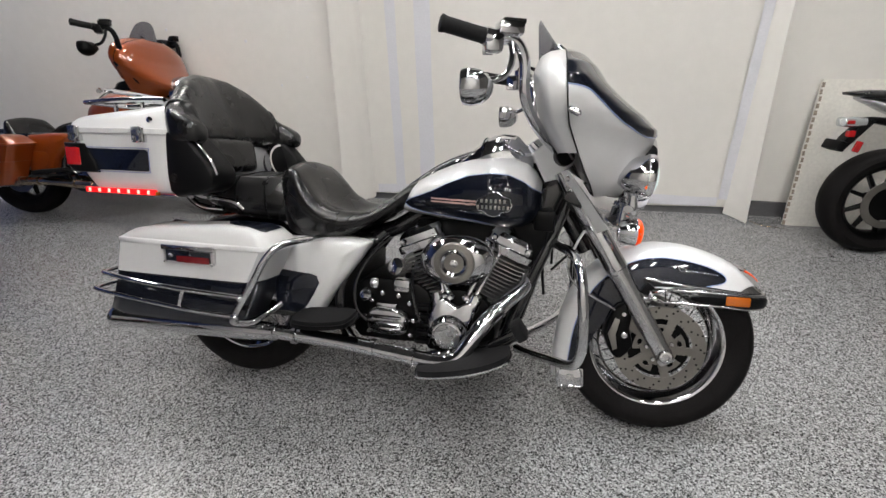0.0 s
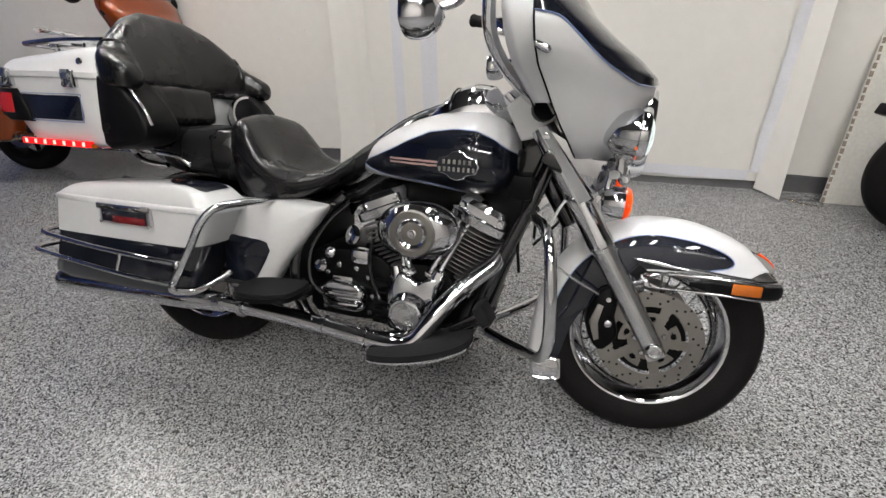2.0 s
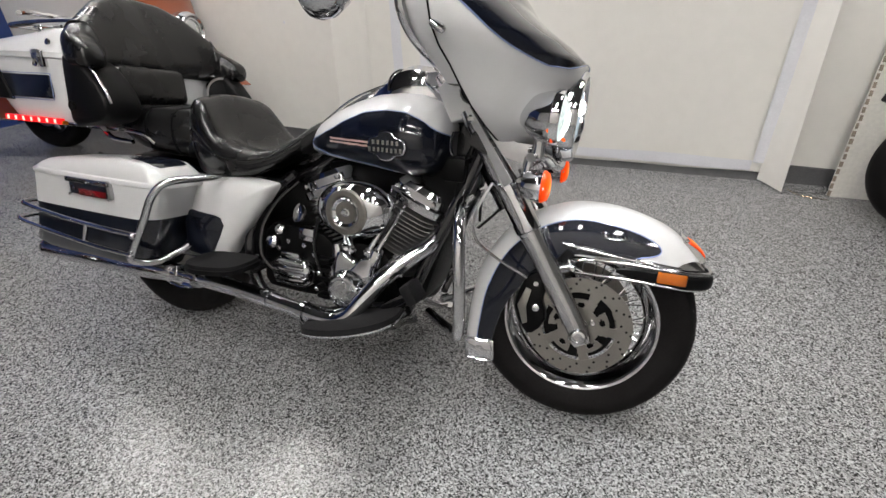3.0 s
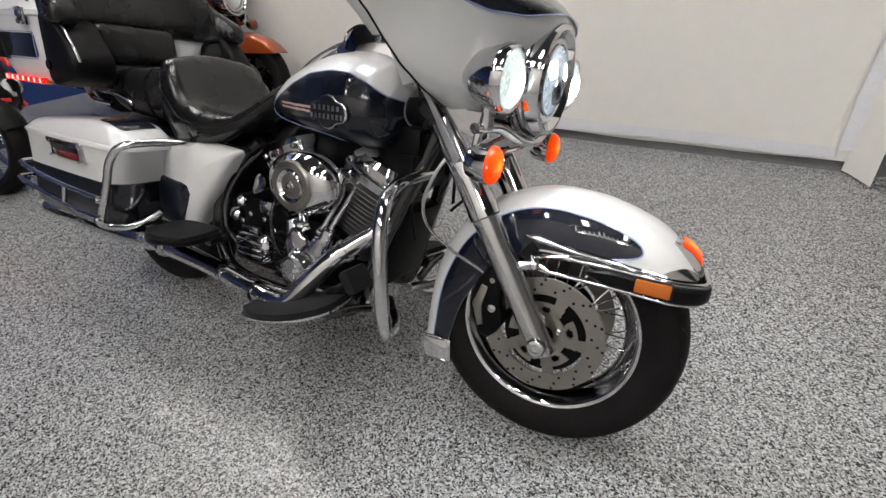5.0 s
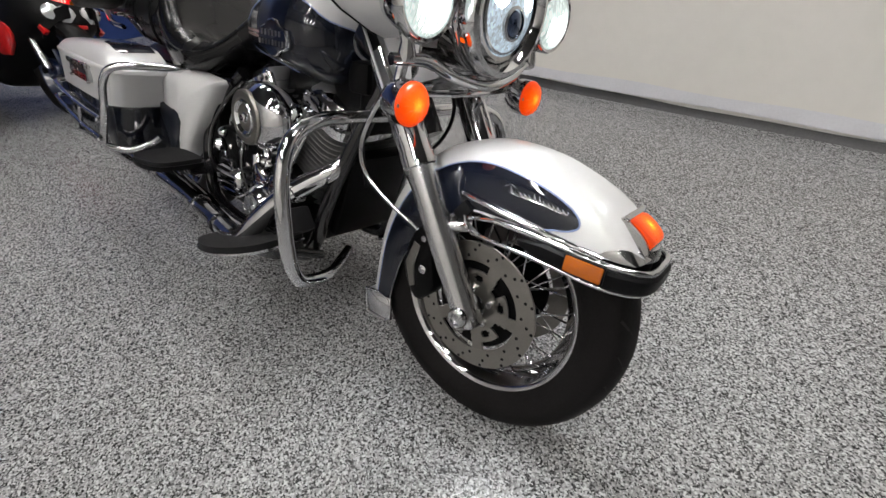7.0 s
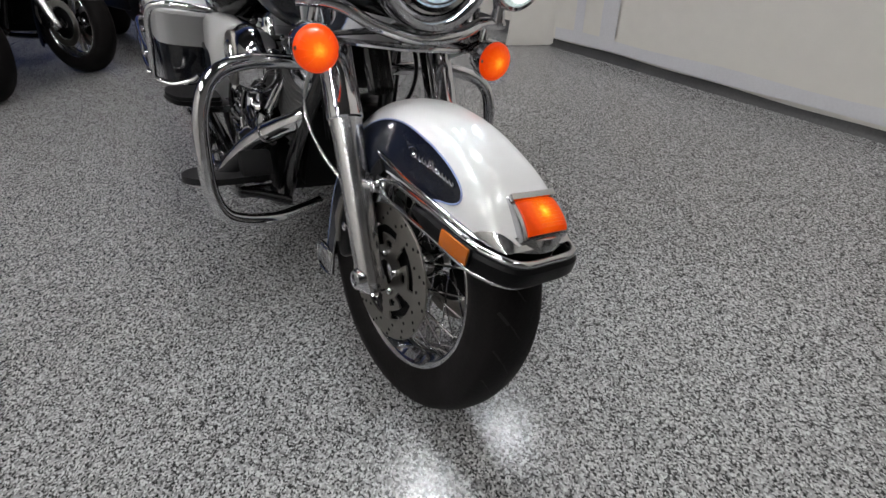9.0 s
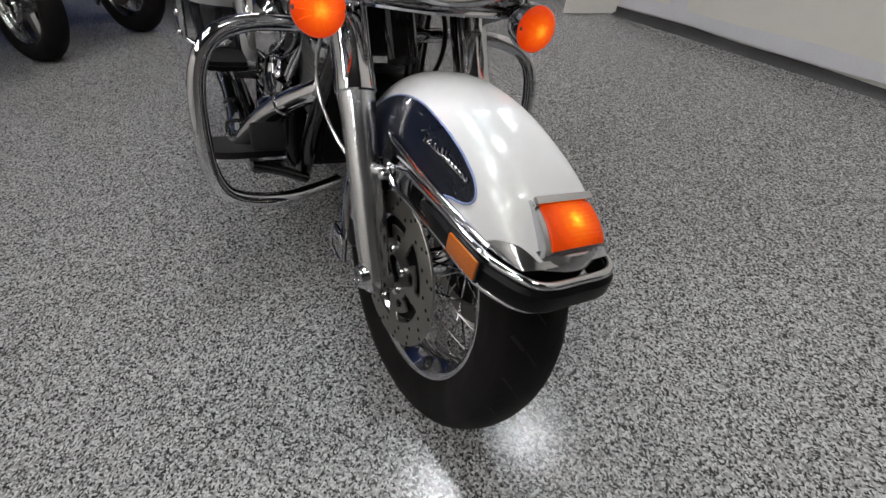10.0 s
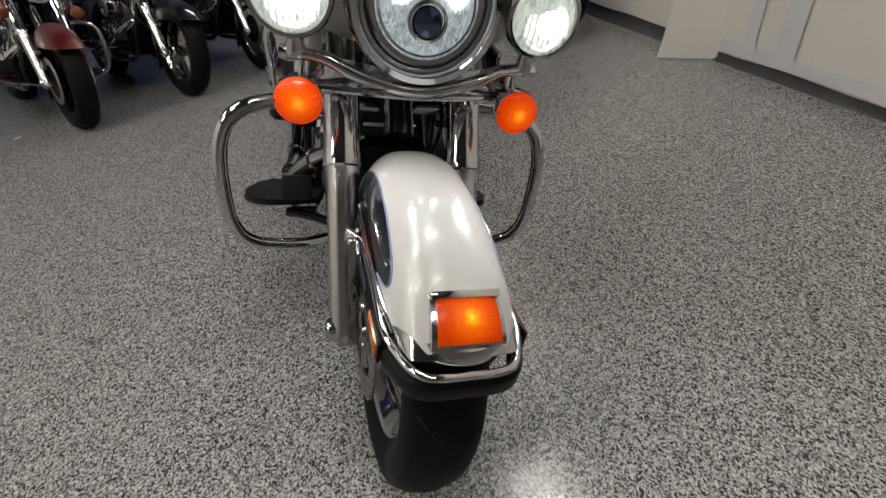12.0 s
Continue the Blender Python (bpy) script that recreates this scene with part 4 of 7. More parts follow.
def lamp_bar(bike, lit=True, passing=True):
    hb = part("headlight_bucket", lathe([(0.117, -0.075), (0.119, -0.03), (0.118, 0.015), (0.112, 0.030), (0.102, 0.032), (0.094, 0.022), (0.088, 0.008), (0.084, -0.004)], (1.446, 0, 0.861), (1, 0, -0.06), 48), CHROME, bike, "chrome headlight surround")
    round_lamp(bike, "headlight", (1.458, 0, 0.861), 0.083, 0.06, lit, "round chrome headlight, lit" if lit else "round headlight")
    part("headlight_brow", lathe([(0.1195, -0.06), (0.122, -0.02), (0.121, -0.004), (0.1185, 0.0)], (1.446, 0, 0.863), (1, 0, -0.06), 44), CHROME, hb)
    part("marker_bead", lathe([(0.008, 0), (0.007, 0.004), (0.001, 0.006)], (1.452, -0.1, 0.808), (0.4, -1, 0), 10), AMBER_LIT, hb)
    if passing:
        bar = part("lamp_bar", tube([(1.395, -0.215, 0.765), (1.415, -0.15, 0.765), (1.43, -0.09, 0.742), (1.437, 0, 0.727), (1.43, 0.09, 0.742), (1.415, 0.15, 0.765), (1.395, 0.215, 0.765)], 0.0135, 12, 6, flat=0.8), CHROME, bike, "chrome lamp bar")
        part("skirt", skin(bmesh.new(), [[Vector((1.392 + 0.02 * (1 - abs(u)), u * 0.175, 0.772 - 0.02 * (1 - u * u))), Vector((1.385, u * 0.178, 0.735)), Vector((1.368, u * 0.185, 0.708))] for u in np.linspace(-1, 1, 15)], loop=False), CHROME, bar)
        part("skirt_lip", tube([(1.368, -0.19, 0.705), (1.382, -0.1, 0.704), (1.388, 0, 0.702), (1.382, 0.1, 0.704), (1.368, 0.19, 0.705)], 0.006, 8, 6), CHROME, bar)
        for s in (-1, 1):
            pl = round_lamp(bike, "passing_lamp", (1.444, s * 0.194, 0.857), 0.058, 0.088, lit, "chrome passing lamp, lit")
            part("lamp_stem", lathe([(0.014, 0), (0.016, 0.012), (0.012, 0.03), (0.018, 0.05)], (1.408, s * 0.192, 0.762), (0, 0, 1), 14), CHROME, pl)
            part("marker_bead", lathe([(0.007, 0), (0.006, 0.004), (0.001, 0.006)], (1.434, s * 0.243, 0.830), (0.3, s, -0.3), 10), AMBER_LIT, pl)
    for s in (-1, 1):
        c = (1.425, s * 0.191, 0.697)
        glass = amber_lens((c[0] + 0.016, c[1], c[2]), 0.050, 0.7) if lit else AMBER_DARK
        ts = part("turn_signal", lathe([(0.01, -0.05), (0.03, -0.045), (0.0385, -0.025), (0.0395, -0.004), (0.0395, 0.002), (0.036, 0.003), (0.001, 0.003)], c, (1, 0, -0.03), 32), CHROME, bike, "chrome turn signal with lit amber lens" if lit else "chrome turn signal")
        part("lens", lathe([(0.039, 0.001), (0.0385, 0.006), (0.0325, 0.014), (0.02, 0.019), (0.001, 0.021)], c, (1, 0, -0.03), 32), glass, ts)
        if lit:
            for k in range(14):
                ca, sa = math.cos(k * math.tau / 14), math.sin(k * math.tau / 14)
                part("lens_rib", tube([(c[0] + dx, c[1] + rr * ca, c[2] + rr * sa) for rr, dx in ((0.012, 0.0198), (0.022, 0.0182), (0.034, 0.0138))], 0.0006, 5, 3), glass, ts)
        part("stem", tube([(1.395, s * 0.195, 0.700), (1.385, s * 0.185, 0.725), (1.39, s * 0.18, 0.765)], 0.010, 10, 4), CHROME, ts)
        for k in (-1, 1):
            part("lens_screw", lathe([(0.0035, 0), (0.003, 0.002), (0.001, 0.002)], (c[0] + 0.008, c[1] + k * 0.036, c[2]), (1, 0, 0), 8), STEEL, ts)


def handlebar(bike, metal=CHROME, gripm=PADRUBBER, high=0.0):
    h = high
    for s in (-1, 1):
        pts = [(1.225, s * 0.04, 0.885), (1.185, s * 0.11, 0.925), (1.125, s * 0.235, 0.99), (1.092, s * 0.29, 1.06 + h), (1.085, s * 0.305, 1.15 + h), (1.062, s * 0.318, 1.192 + h), (1.02, s * 0.335, 1.20 + h), (0.97, s * 0.358, 1.203 + h), (0.90, s * 0.39, 1.216 + h)]
        hb = part("handlebar", tube(pts, 0.0155, 14, 7), metal, bike, "chrome handlebar" if metal is CHROME else "black handlebar")
        g = Vector((0.985, s * 0.352, 1.201 + h))
        d = Vector((-0.113, s * 0.05, 0.024)).normalized()
        part("grip", lathe([(0.019, 0), (0.021, 0.004), (0.0195, 0.010), (0.0195, 0.105), (0.0215, 0.110), (0.0215, 0.118), (0.016, 0.121), (0.001, 0.121)], g, d, 20), gripm, hb, "black rubber grip")
        part("grip_collar", lathe([(0.018, -0.02), (0.024, -0.016), (0.024, 0.0), (0.02, 0.002)], g, d, 20), metal, hb)
        part("switch_housing", box((1.005, s * 0.338, 1.19 + h), (0.05, 0.05, 0.055), 0.014, Matrix.Rotation(s * radians(-24), 4, "Z")), metal, hb)
        part("master_cylinder", box((1.045, s * 0.325, 1.222 + h), (0.068, 0.05, 0.03), 0.008, Matrix.Rotation(s * radians(-24), 4, "Z")), metal, hb)
        part("reservoir_cap", box((1.052, s * 0.323, 1.239 + h), (0.06, 0.044, 0.012), 0.004, Matrix.Rotation(s * radians(-24), 4, "Z")), ENGINE, hb)
        part("switch_button", box((0.99, s * 0.318, 1.172 + h), (0.03, 0.02, 0.02), 0.005), metal, hb)
        stem = part("mirror_stem", tube([(1.052, s * 0.335, 1.185 + h), (1.058, s * 0.36, 1.14 + h), (1.045, s * 0.385, 1.10 + h), (1.01, s * 0.405, 1.083 + h)], 0.0085, 10, 5), metal, hb)
        bm = bmesh.new()
        rings = []
        for k, (dx, sc) in enumerate(((0.046, 0.12), (0.043, 0.40), (0.034, 0.68), (0.017, 0.92), (-0.005, 1.02), (-0.020, 1.0), (-0.028, 0.95), (-0.030, 0.88), (-0.025, 0.84), (-0.023, 0.3))):
            ring = []
            for j in range(28):
                a = 2 * math.pi * j / 28
                ry = 0.062 * (1 + 0.10 * math.cos(3 * a))
                ring.append(Vector((0.975 + dx, s * 0.415 + ry * sc * math.cos(a), 1.070 + h + 0.042 * sc * math.sin(a) * (1 + 0.12 * math.sin(3 * a)))))
            rings.append(ring)
        part("mirror", skin(bm, rings), metal, hb, "chrome mirror shell")


TX = [0.655, 0.68, 0.72, 0.78, 0.85, 0.92, 0.99, 1.05, 1.10, 1.13, 1.15]
T_W = [0.03, 0.072, 0.105, 0.140, 0.168, 0.188, 0.200, 0.200, 0.182, 0.150, 0.09]
T_T = [0.745, 0.775, 0.808, 0.842, 0.872, 0.893, 0.902, 0.900, 0.882, 0.855, 0.82]
T_B = [0.715, 0.700, 0.694, 0.688, 0.682, 0.676, 0.668, 0.662, 0.668, 0.690, 0.73]


def tank_point(x, a, out=0.0):
    """a in degrees round the section: 0 is the right side, 90 the top, -90 the underside."""
    w, zt, zb = interp(x, TX, T_W) + out, interp(x, TX, T_T) + out, interp(x, TX, T_B) - out
    zc = zb + (zt - zb) * 0.46
    r = radians(a)
    c, s = math.cos(r), math.sin(r)
    y = -sgnpow(c, 2 / 2.5) * w
    z = zc + sgnpow(s, 2 / 2.1) * ((zt - zc) if s > 0 else (zc - zb))
    return Vector((x, y, z))


def tank(bike, paint, panel=None, badge=True, dash=CHROME):
    xs = np.interp(np.linspace(0, 1, 41), np.linspace(0, 1, len(TX)), TX)
    rings = [[tank_point(x, 360 * k / 48) for k in range(48)] for x in xs]
    tk = part("fuel_tank", skin(bmesh.new(), rings), paint, bike, "", 60)
    if panel:
        for sgn in (1, -1):
            rows, e1, e2 = [], [], []
            for i in range(49):
                x = 0.694 + (1.147 - 0.694) * i / 48
                top = interp(x, [0.694, 0.71, 0.76, 0.80, 0.86, 0.925, 1.0, 1.05, 1.09, 1.12, 1.147], [2, 6, 10, 14, 23, 31, 34, 34, 30, 24, 20])
                low = interp(x, [0.694, 0.71, 0.76, 0.85, 0.95, 1.02, 1.06, 1.147], [-6, -22, -40, -47, -50, -55, -70, -85])
                row = []
                for k in range(17):
                    a = low + (top - low) * k / 16
                    p = tank_point(x, a, 0.0014)
                    row.append(Vector((p.x + 0.004 * max(0.0, (x - 1.08) / 0.067), p.y * sgn, p.z)))
                rows.append(row)
                e1.append(tuple(row[-1]))
                e2.append(tuple(row[0]))
            part("paint_panel", skin(bmesh.new(), rows, loop=False), panel, tk, "black gloss panel", 60)
            part("pinstripe", tube(e2[:34:2][::-1] + e1[::2], 0.0016, 6, 2), STRIPE, tk)
            if badge:
                def on(x, z, out):
                    best = min((abs(tank_point(x, a, out).z - z), a) for a in range(-60, 70))
                    p = tank_point(x, best[1], out)
                    return Vector((p.x, p.y * sgn, p.z))
                bm = bmesh.new()
                for k, zz in ((0, 0.7625), (1, 0.7525)):
                    skin(bm, [[on(0.80 + 0.16 * i / 10, zz + 0.0026, 0.0022), on(0.80 + 0.16 * i / 10, zz - 0.0026, 0.0022)] for i in range(11)], loop=False)
                part("stripe", bm, ROSE, tk, "rose and grey stripes")
                out = [(0.955, 0.757), (0.962, 0.776), (0.985, 0.783), (0.995, 0.793), (1.012, 0.797), (1.028, 0.793), (1.038, 0.783), (1.063, 0.776), (1.07, 0.757), (1.063, 0.738), (1.038, 0.732), (1.028, 0.722), (1.012, 0.718), (0.995, 0.722), (0.985, 0.732), (0.962, 0.738)]
                yb = on(1.012, 0.757, 0).y
                bd = part("tank_badge", slab(out, yb + sgn * 0.004, yb - sgn * 0.010, 0.003), CHROME, tk, "chrome and black tank emblem")
                inner = [(1.012 + (x - 1.012) * 0.93, 0.757 + (z - 0.757) * 0.91) for x, z in out]
                part("badge_face", slab(inner, yb - sgn * 0.009, yb - sgn * 0.0112), BLACKPAINT, bd)
                bm = bmesh.new()
                for zz, wds in ((0.767, (0.012, 0.011, 0.012, 0.010, 0.010, 0.012)), (0.748, (0.010,) * 8)):
                    tot = sum(wds) + 0.003 * len(wds)
                    xx = 1.012 - tot / 2
                    for wd in wds:
                        add_box(bm, (xx + wd / 2, yb - sgn * 0.0122, zz), (wd * 0.6, 0.0016, 0.011), 0.0005)
                        xx += wd + 0.003
                part("badge_bar", bm, STEEL, bd, "plain chrome bars")
    if panel:
        ring = [tank_point(1.155, a, 0.002) for a in range(-90, 40, 6)]
        part("paint_panel", skin(bmesh.new(), [[p + Vector((-0.006, 0, 0)) for p in ring + [Vector((p.x, -p.y, p.z)) for p in ring[::-1]]], ring + [Vector((p.x, -p.y, p.z)) for p in ring[::-1]]]), panel, tk, "black gloss panel", 60)
    # dash strip and console along the ridge
    bm = bmesh.new()
    rings = []
    for i in range(25):
        f = i / 24
        x = 0.685 + (0.97 - 0.685) * f
        zt = interp(x, TX, T_T) + 0.020 * math.sin(math.pi * min(1, f * 1.2) * 0.5) + 0.004
        w = 0.028 + 0.03 * f
        rings.append([Vector((x, u * w, zt - 0.03 * abs(u) ** 3 + v)) for u, v in ((-1.05, -0.03), (-1, 0.0), (-0.6, 0.003), (0, 0.005), (0.6, 0.003), (1, 0.0), (1.05, -0.03))])
    ds = part("dash", skin(bm, rings), BLACKPAINT, tk, "black dash strip")
    part("dash_trim", tube([(0.69, -0.03, 0.792), (0.80, -0.046, 0.864), (0.90, -0.058, 0.905), (0.97, -0.064, 0.922)], 0.004, 8, 5), dash, ds)
    bm = bmesh.new()
    rings = []
    for i in range(21):
        f = i / 20
        x = 0.875 + 0.24 * f
        hgt = 0.074 * interp(f, [0, 0.15, 0.35, 0.55, 0.75, 0.92, 1.0], [0.05, 0.45, 0.85, 1.0, 0.96, 0.6, 0.0])
        hgt = max(hgt, 0.012)
        zb = interp(x, TX, T_T) - 0.012
        w = 0.075 * (1 - 0.35 * abs(2 * f - 0.9) ** 2)
        rings.append([Vector((x + 0.012 * (v - 0.5), u * w, zb + (0.012 + hgt) * v)) for u, v in ((-1, 0), (-0.98, 0.45), (-0.8, 0.82), (-0.4, 0.98), (0, 1), (0.4, 0.98), (0.8, 0.82), (0.98, 0.45), (1, 0))])
    part("console", skin(bm, rings), dash, tk, "chrome tank console")
    part("console_seam", tube([(0.945, -0.075, 0.90), (0.95, -0.07, 0.935), (0.955, -0.03, 0.958), (0.955, 0.03, 0.958), (0.95, 0.07, 0.935), (0.945, 0.075, 0.90)], 0.003, 6, 5), BLACKPAINT, tk)
    return tk


def seat(bike, pillion=True):
    """A dished saddle: each section has a flat base, a bulging side, a rim and a hollow between the rims."""
    def sect(x, w, zb, zr, zm, rim=0.8):
        pts = []
        for u, z in ((-0.55, zb), (-0.86, zb + 0.012), (-0.96, zb + 0.3 * (zr - zb)), (-1.0, zb + 0.54 * (zr - zb)), (-0.985, zb + 0.74 * (zr - zb)), (-0.93, zb + 0.89 * (zr - zb)), (-0.84, zb + 0.975 * (zr - zb)), (-rim * 0.90, zr + 0.08 * (zm - zr)), (-0.56, zr + 0.34 * (zm - zr)), (-0.38, zr + 0.68 * (zm - zr)), (-0.18, zr + 0.94 * (zm - zr))):
            pts.append((u, z))
        full = pts + [(0, zm)] + [(-u, z) for u, z in pts[::-1]]
        return [Vector((x, u * w, z)) for u, z in full]
    X = [0.245, 0.262, 0.285, 0.315, 0.35, 0.40, 0.45, 0.50, 0.55, 0.60, 0.65, 0.69, 0.725, 0.75]
    W = [0.13, 0.155, 0.172, 0.184, 0.192, 0.197, 0.195, 0.186, 0.170, 0.148, 0.122, 0.10, 0.080, 0.06]
    B = [0.66, 0.63, 0.61, 0.600, 0.597, 0.598, 0.602, 0.612, 0.630, 0.655, 0.69, 0.72, 0.755, 0.785]
    RM = [0.820, 0.842, 0.848, 0.838, 0.798, 0.736, 0.711, 0.702, 0.701, 0.716, 0.750, 0.786, 0.806, 0.814]
    M = [0.834, 0.858, 0.864, 0.854, 0.796, 0.700, 0.676, 0.680, 0.697, 0.726, 0.765, 0.798, 0.815, 0.820]
    xs = np.linspace(X[0], X[-1], 34)

    def sm(v, x):
        k = 0.012
        return sum(interp(x + d * k, X, v) for d in (-1, -0.5, 0, 0.5, 1)) / 5
    rings = [sect(x, sm(W, x), sm(B, x), sm(RM, x), sm(M, x)) for x in xs]
    bm = skin(bmesh.new(), rings)
    st = part("seat", bm, LEATHER, bike, "black vinyl bucket saddle", 80)
    seam = [tuple(r[3].lerp(r[4], 0.5) + Vector((0, -0.001, 0.0))) for r in rings[2:-2:2]]
    part("seam", tube(seam, 0.0022, 6, 2), PLASTIC, st)
    part("seam", tube(mirror(seam), 0.0022, 6, 2), PLASTIC, st)
    if pillion:
        X2 = [-0.04, 0.0, 0.05, 0.12, 0.19, 0.25, 0.285]
        W2 = [0.165, 0.175, 0.178, 0.176, 0.170, 0.16, 0.15]
        B2 = [0.69, 0.675, 0.66, 0.65, 0.645, 0.64, 0.645]
        R2 = [0.775, 0.79, 0.800, 0.805, 0.805, 0.80, 0.78]
        rings = [sect(x, interp(x, X2, W2), interp(x, X2, B2), interp(x, X2, R2), interp(x, X2, R2) + 0.012, 0.92) for x in np.linspace(-0.04, 0.285, 18)]
        pl = part("pillion", skin(bmesh.new(), rings), LEATHER, bike, "black vinyl pillion pad", 80)
        for x in (0.09, 0.20):
            r = sect(x, interp(x, X2, W2) + 0.001, interp(x, X2, B2), interp(x, X2, R2) + 0.001, interp(x, X2, R2) + 0.013, 0.92)
            part("seam", tube([tuple(p) for p in r[1:-1]], 0.003, 6, 2), PLASTIC, pl)
    return st


BAG_IN = lambda s: (-0.015, -s * 0.034, -0.018)


def saddlebag(bike, s, paint, lower, latch=True):
    """s is -1 for the right side, 1 for the left."""
    def ring(z, k=0.0, xo=0.0):
        xr = interp(z, [0.31, 0.335, 0.48, 0.615], [-0.312, -0.344, -0.278, -0.238]) - k
        xf = interp(z, [0.31, 0.335, 0.48, 0.615], [0.19, 0.205, 0.275, 0.345]) + k
        yo = interp(z, [0.31, 0.335, 0.48, 0.615], [0.340, 0.352, 0.364, 0.372]) + k
        yi = 0.205
        pts = [(xr, yi), (xr, yo - 0.05), (xr + 0.012, yo - 0.018), (xr + 0.04, yo), (xf - 0.10, yo), (xf - 0.03, yo - 0.018), (xf - 0.004, yo - 0.06), (xf, yi)]
        sm = spline([(x, y, 0) for x, y in pts], 4)
        return [Vector((p.x, s * p.y, z)) for p in sm]
    zs = [0.312, 0.317, 0.335, 0.39, 0.44, 0.485]
    bag = part("saddlebag", skin(bmesh.new(), [ring(z, -0.02 if i == 0 else 0) for i, z in enumerate(zs)]), lower, bike, "hard saddlebag, white over black" if paint is PEARL else "hard saddlebag")
    part("bag_upper", skin(bmesh.new(), [ring(z, k) for z, k in ((0.485, 0.0), (0.4855, 0.002), (0.53, 0.002), (0.57, 0.002), (0.596, 0.002))]), paint, bag)
    part("bag_seam", skin(bmesh.new(), [ring(0.482, 0.001), ring(0.4835, 0.0028), ring(0.4865, 0.0028), ring(0.488, 0.001)]), lower, bag)
    # lid: a lip, then a dome that rises to the front and drops steeply at its end
    base = ring(0.61)
    cx, cy = sum(p.x for p in base) / len(base), s * 0.275
    rings = []
    for z, k in ((0.594, 0.004), (0.596, 0.010), (0.607, 0.011), (0.611, 0.006)):
        rings.append([Vector((p.x + (p.x - cx) / math.hypot(p.x - cx, p.y - cy) * k, p.y + (p.y - cy) / math.hypot(p.x - cx, p.y - cy) * k, z)) for p in base])
    for q in (1.0, 0.985, 0.96, 0.925, 0.88, 0.82, 0.72, 0.55, 0.3, 0.05):
        r = []
        for p in base:
            x, y = cx + (p.x - cx) * q, cy + (p.y - cy) * q
            h = interp(x, [-0.24, -0.19, -0.08, 0.06, 0.15, 0.24, 0.29, 0.32, 0.35], [0.020, 0.034, 0.046, 0.055, 0.060, 0.060, 0.054, 0.036, 0.014])
            r.append(Vector((x, y, 0.6115 + h * (1 - q ** 9.0) ** 0.85)))
        rings.append(r)
    lid = part("bag_lid", skin(bmesh.new(), rings), paint, bag, "", 50)
    if lower is not paint:
        tree = BVHTree.FromPolygons([v.co for v in lid.data.vertices], [list(f.vertices) for f in lid.data.polygons])
        rows = []
        for i in range(13):
            f = i / 12
            x = 0.125 + 0.170 * f
            yo = interp(f, [0, 0.15, 0.4, 0.9, 1.0], [0.272, 0.312, 0.335, 0.335, 0.320])
            row = []
            for k in range(9):
                y = s * (0.228 + (yo - 0.228) * k / 8)
                hit = tree.ray_cast(Vector((x, y, 0.9)), Vector((0, 0, -1)))[0]
                row.append((hit or Vector((x, y, 0.62))) + Vector((0, 0, 0.002)))
            rows.append(row)
        bm = skin(bmesh.new(), rows, loop=False)
        part("lid_panel", bm, BLACKPAINT, lid, "black gloss panel")
    if latch:
        pl = part("latch", box((0.044, s * 0.378, 0.571), (0.195, 0.014, 0.062), 0.006), ALLOY, bag, "chrome latch with red reflector")
        part("latch_recess", box((0.044, s * 0.3855, 0.567), (0.172, 0.004, 0.042), 0.002), BLACKPAINT, pl)
        part("latch_flap", box((0.044, s * 0.388, 0.592), (0.20, 0.008, 0.018), 0.004), CHROME, pl)
        part("latch_reflector", box((0.064, s * 0.388, 0.555), (0.125, 0.004, 0.022), 0.002), DEEPRED, pl)
        part("latch_key", lathe([(0.009, 0), (0.009, 0.004), (0.001, 0.005)], (-0.021, s * 0.387, 0.565), (0, s, 0), 14), CHROME, pl)
        for x in (-0.046, 0.137):
            part("latch_pin", lathe([(0.005, 0), (0.005, 0.01), (0.001, 0.012)], (x, s * 0.38, 0.543), (0, s, 0), 8), CHROME, pl)
    bag.matrix_basis = Matrix.Translation(BAG_IN(s))
    return bag


def bag_guard(bike, s):
    y = 0.392
    g = part("bag_guard", tube([(0.445, s * 0.13, 0.618), (0.45, s * 0.18, 0.626), (0.435, s * 0.26, 0.630), (0.385, s * 0.365, 0.624), (0.345, s * y, 0.583), (0.30, s * y, 0.51), (0.262, s * y, 0.45), (0.222, s * y, 0.385), (0.215, s * (y - 0.005), 0.355), (0.245, s * (y - 0.06), 0.342), (0.28, s * (y - 0.12), 0.368), (0.305, s * 0.25, 0.392)], 0.0115, 12, 6), CHROME, bike, "chrome saddlebag guard")
    part("guard_rail", tube([(0.252, s * y, 0.445), (0.10, s * (y + 0.008), 0.452), (-0.10, s * (y + 0.008), 0.463), (-0.28, s * y, 0.478), (-0.316, s * (y - 0.03), 0.480), (-0.323, s * 0.30, 0.480)], 0.008, 10, 6), CHROME, g)
    part("guard_rail", tube([(0.225, s * y, 0.376), (0.08, s * (y + 0.01), 0.385), (-0.12, s * (y + 0.008), 0.400), (-0.32, s * y, 0.416), (-0.358, s * (y - 0.03), 0.418), (-0.36, s * 0.28, 0.418)], 0.008, 10, 6), CHROME, g)
    part("guard_post", tube([(0.035, s * (y + 0.008), 0.455), (0.012, s * (y + 0.009), 0.391)], 0.007, 10, 2), CHROME, g)
    for x, z in ((0.252, 0.447), (0.228, 0.378)):
        part("guard_bolt", lathe([(0.011, 0), (0.011, 0.009), (0.006, 0.013), (0.001, 0.013)], (x, s * (y + 0.008), z), (0, s, 0), 12), CHROME, g)
    part("rail_tip", lathe([(0.009, 0), (0.007, 0.006), (0.001, 0.007)], (-0.362, s * 0.30, 0.418), (-1, 0, 0), 12), RED, g, "red reflector bead")
    g.matrix_basis = Matrix.Translation(BAG_IN(s)) @ Matrix.Translation((-0.008, 0, 0))


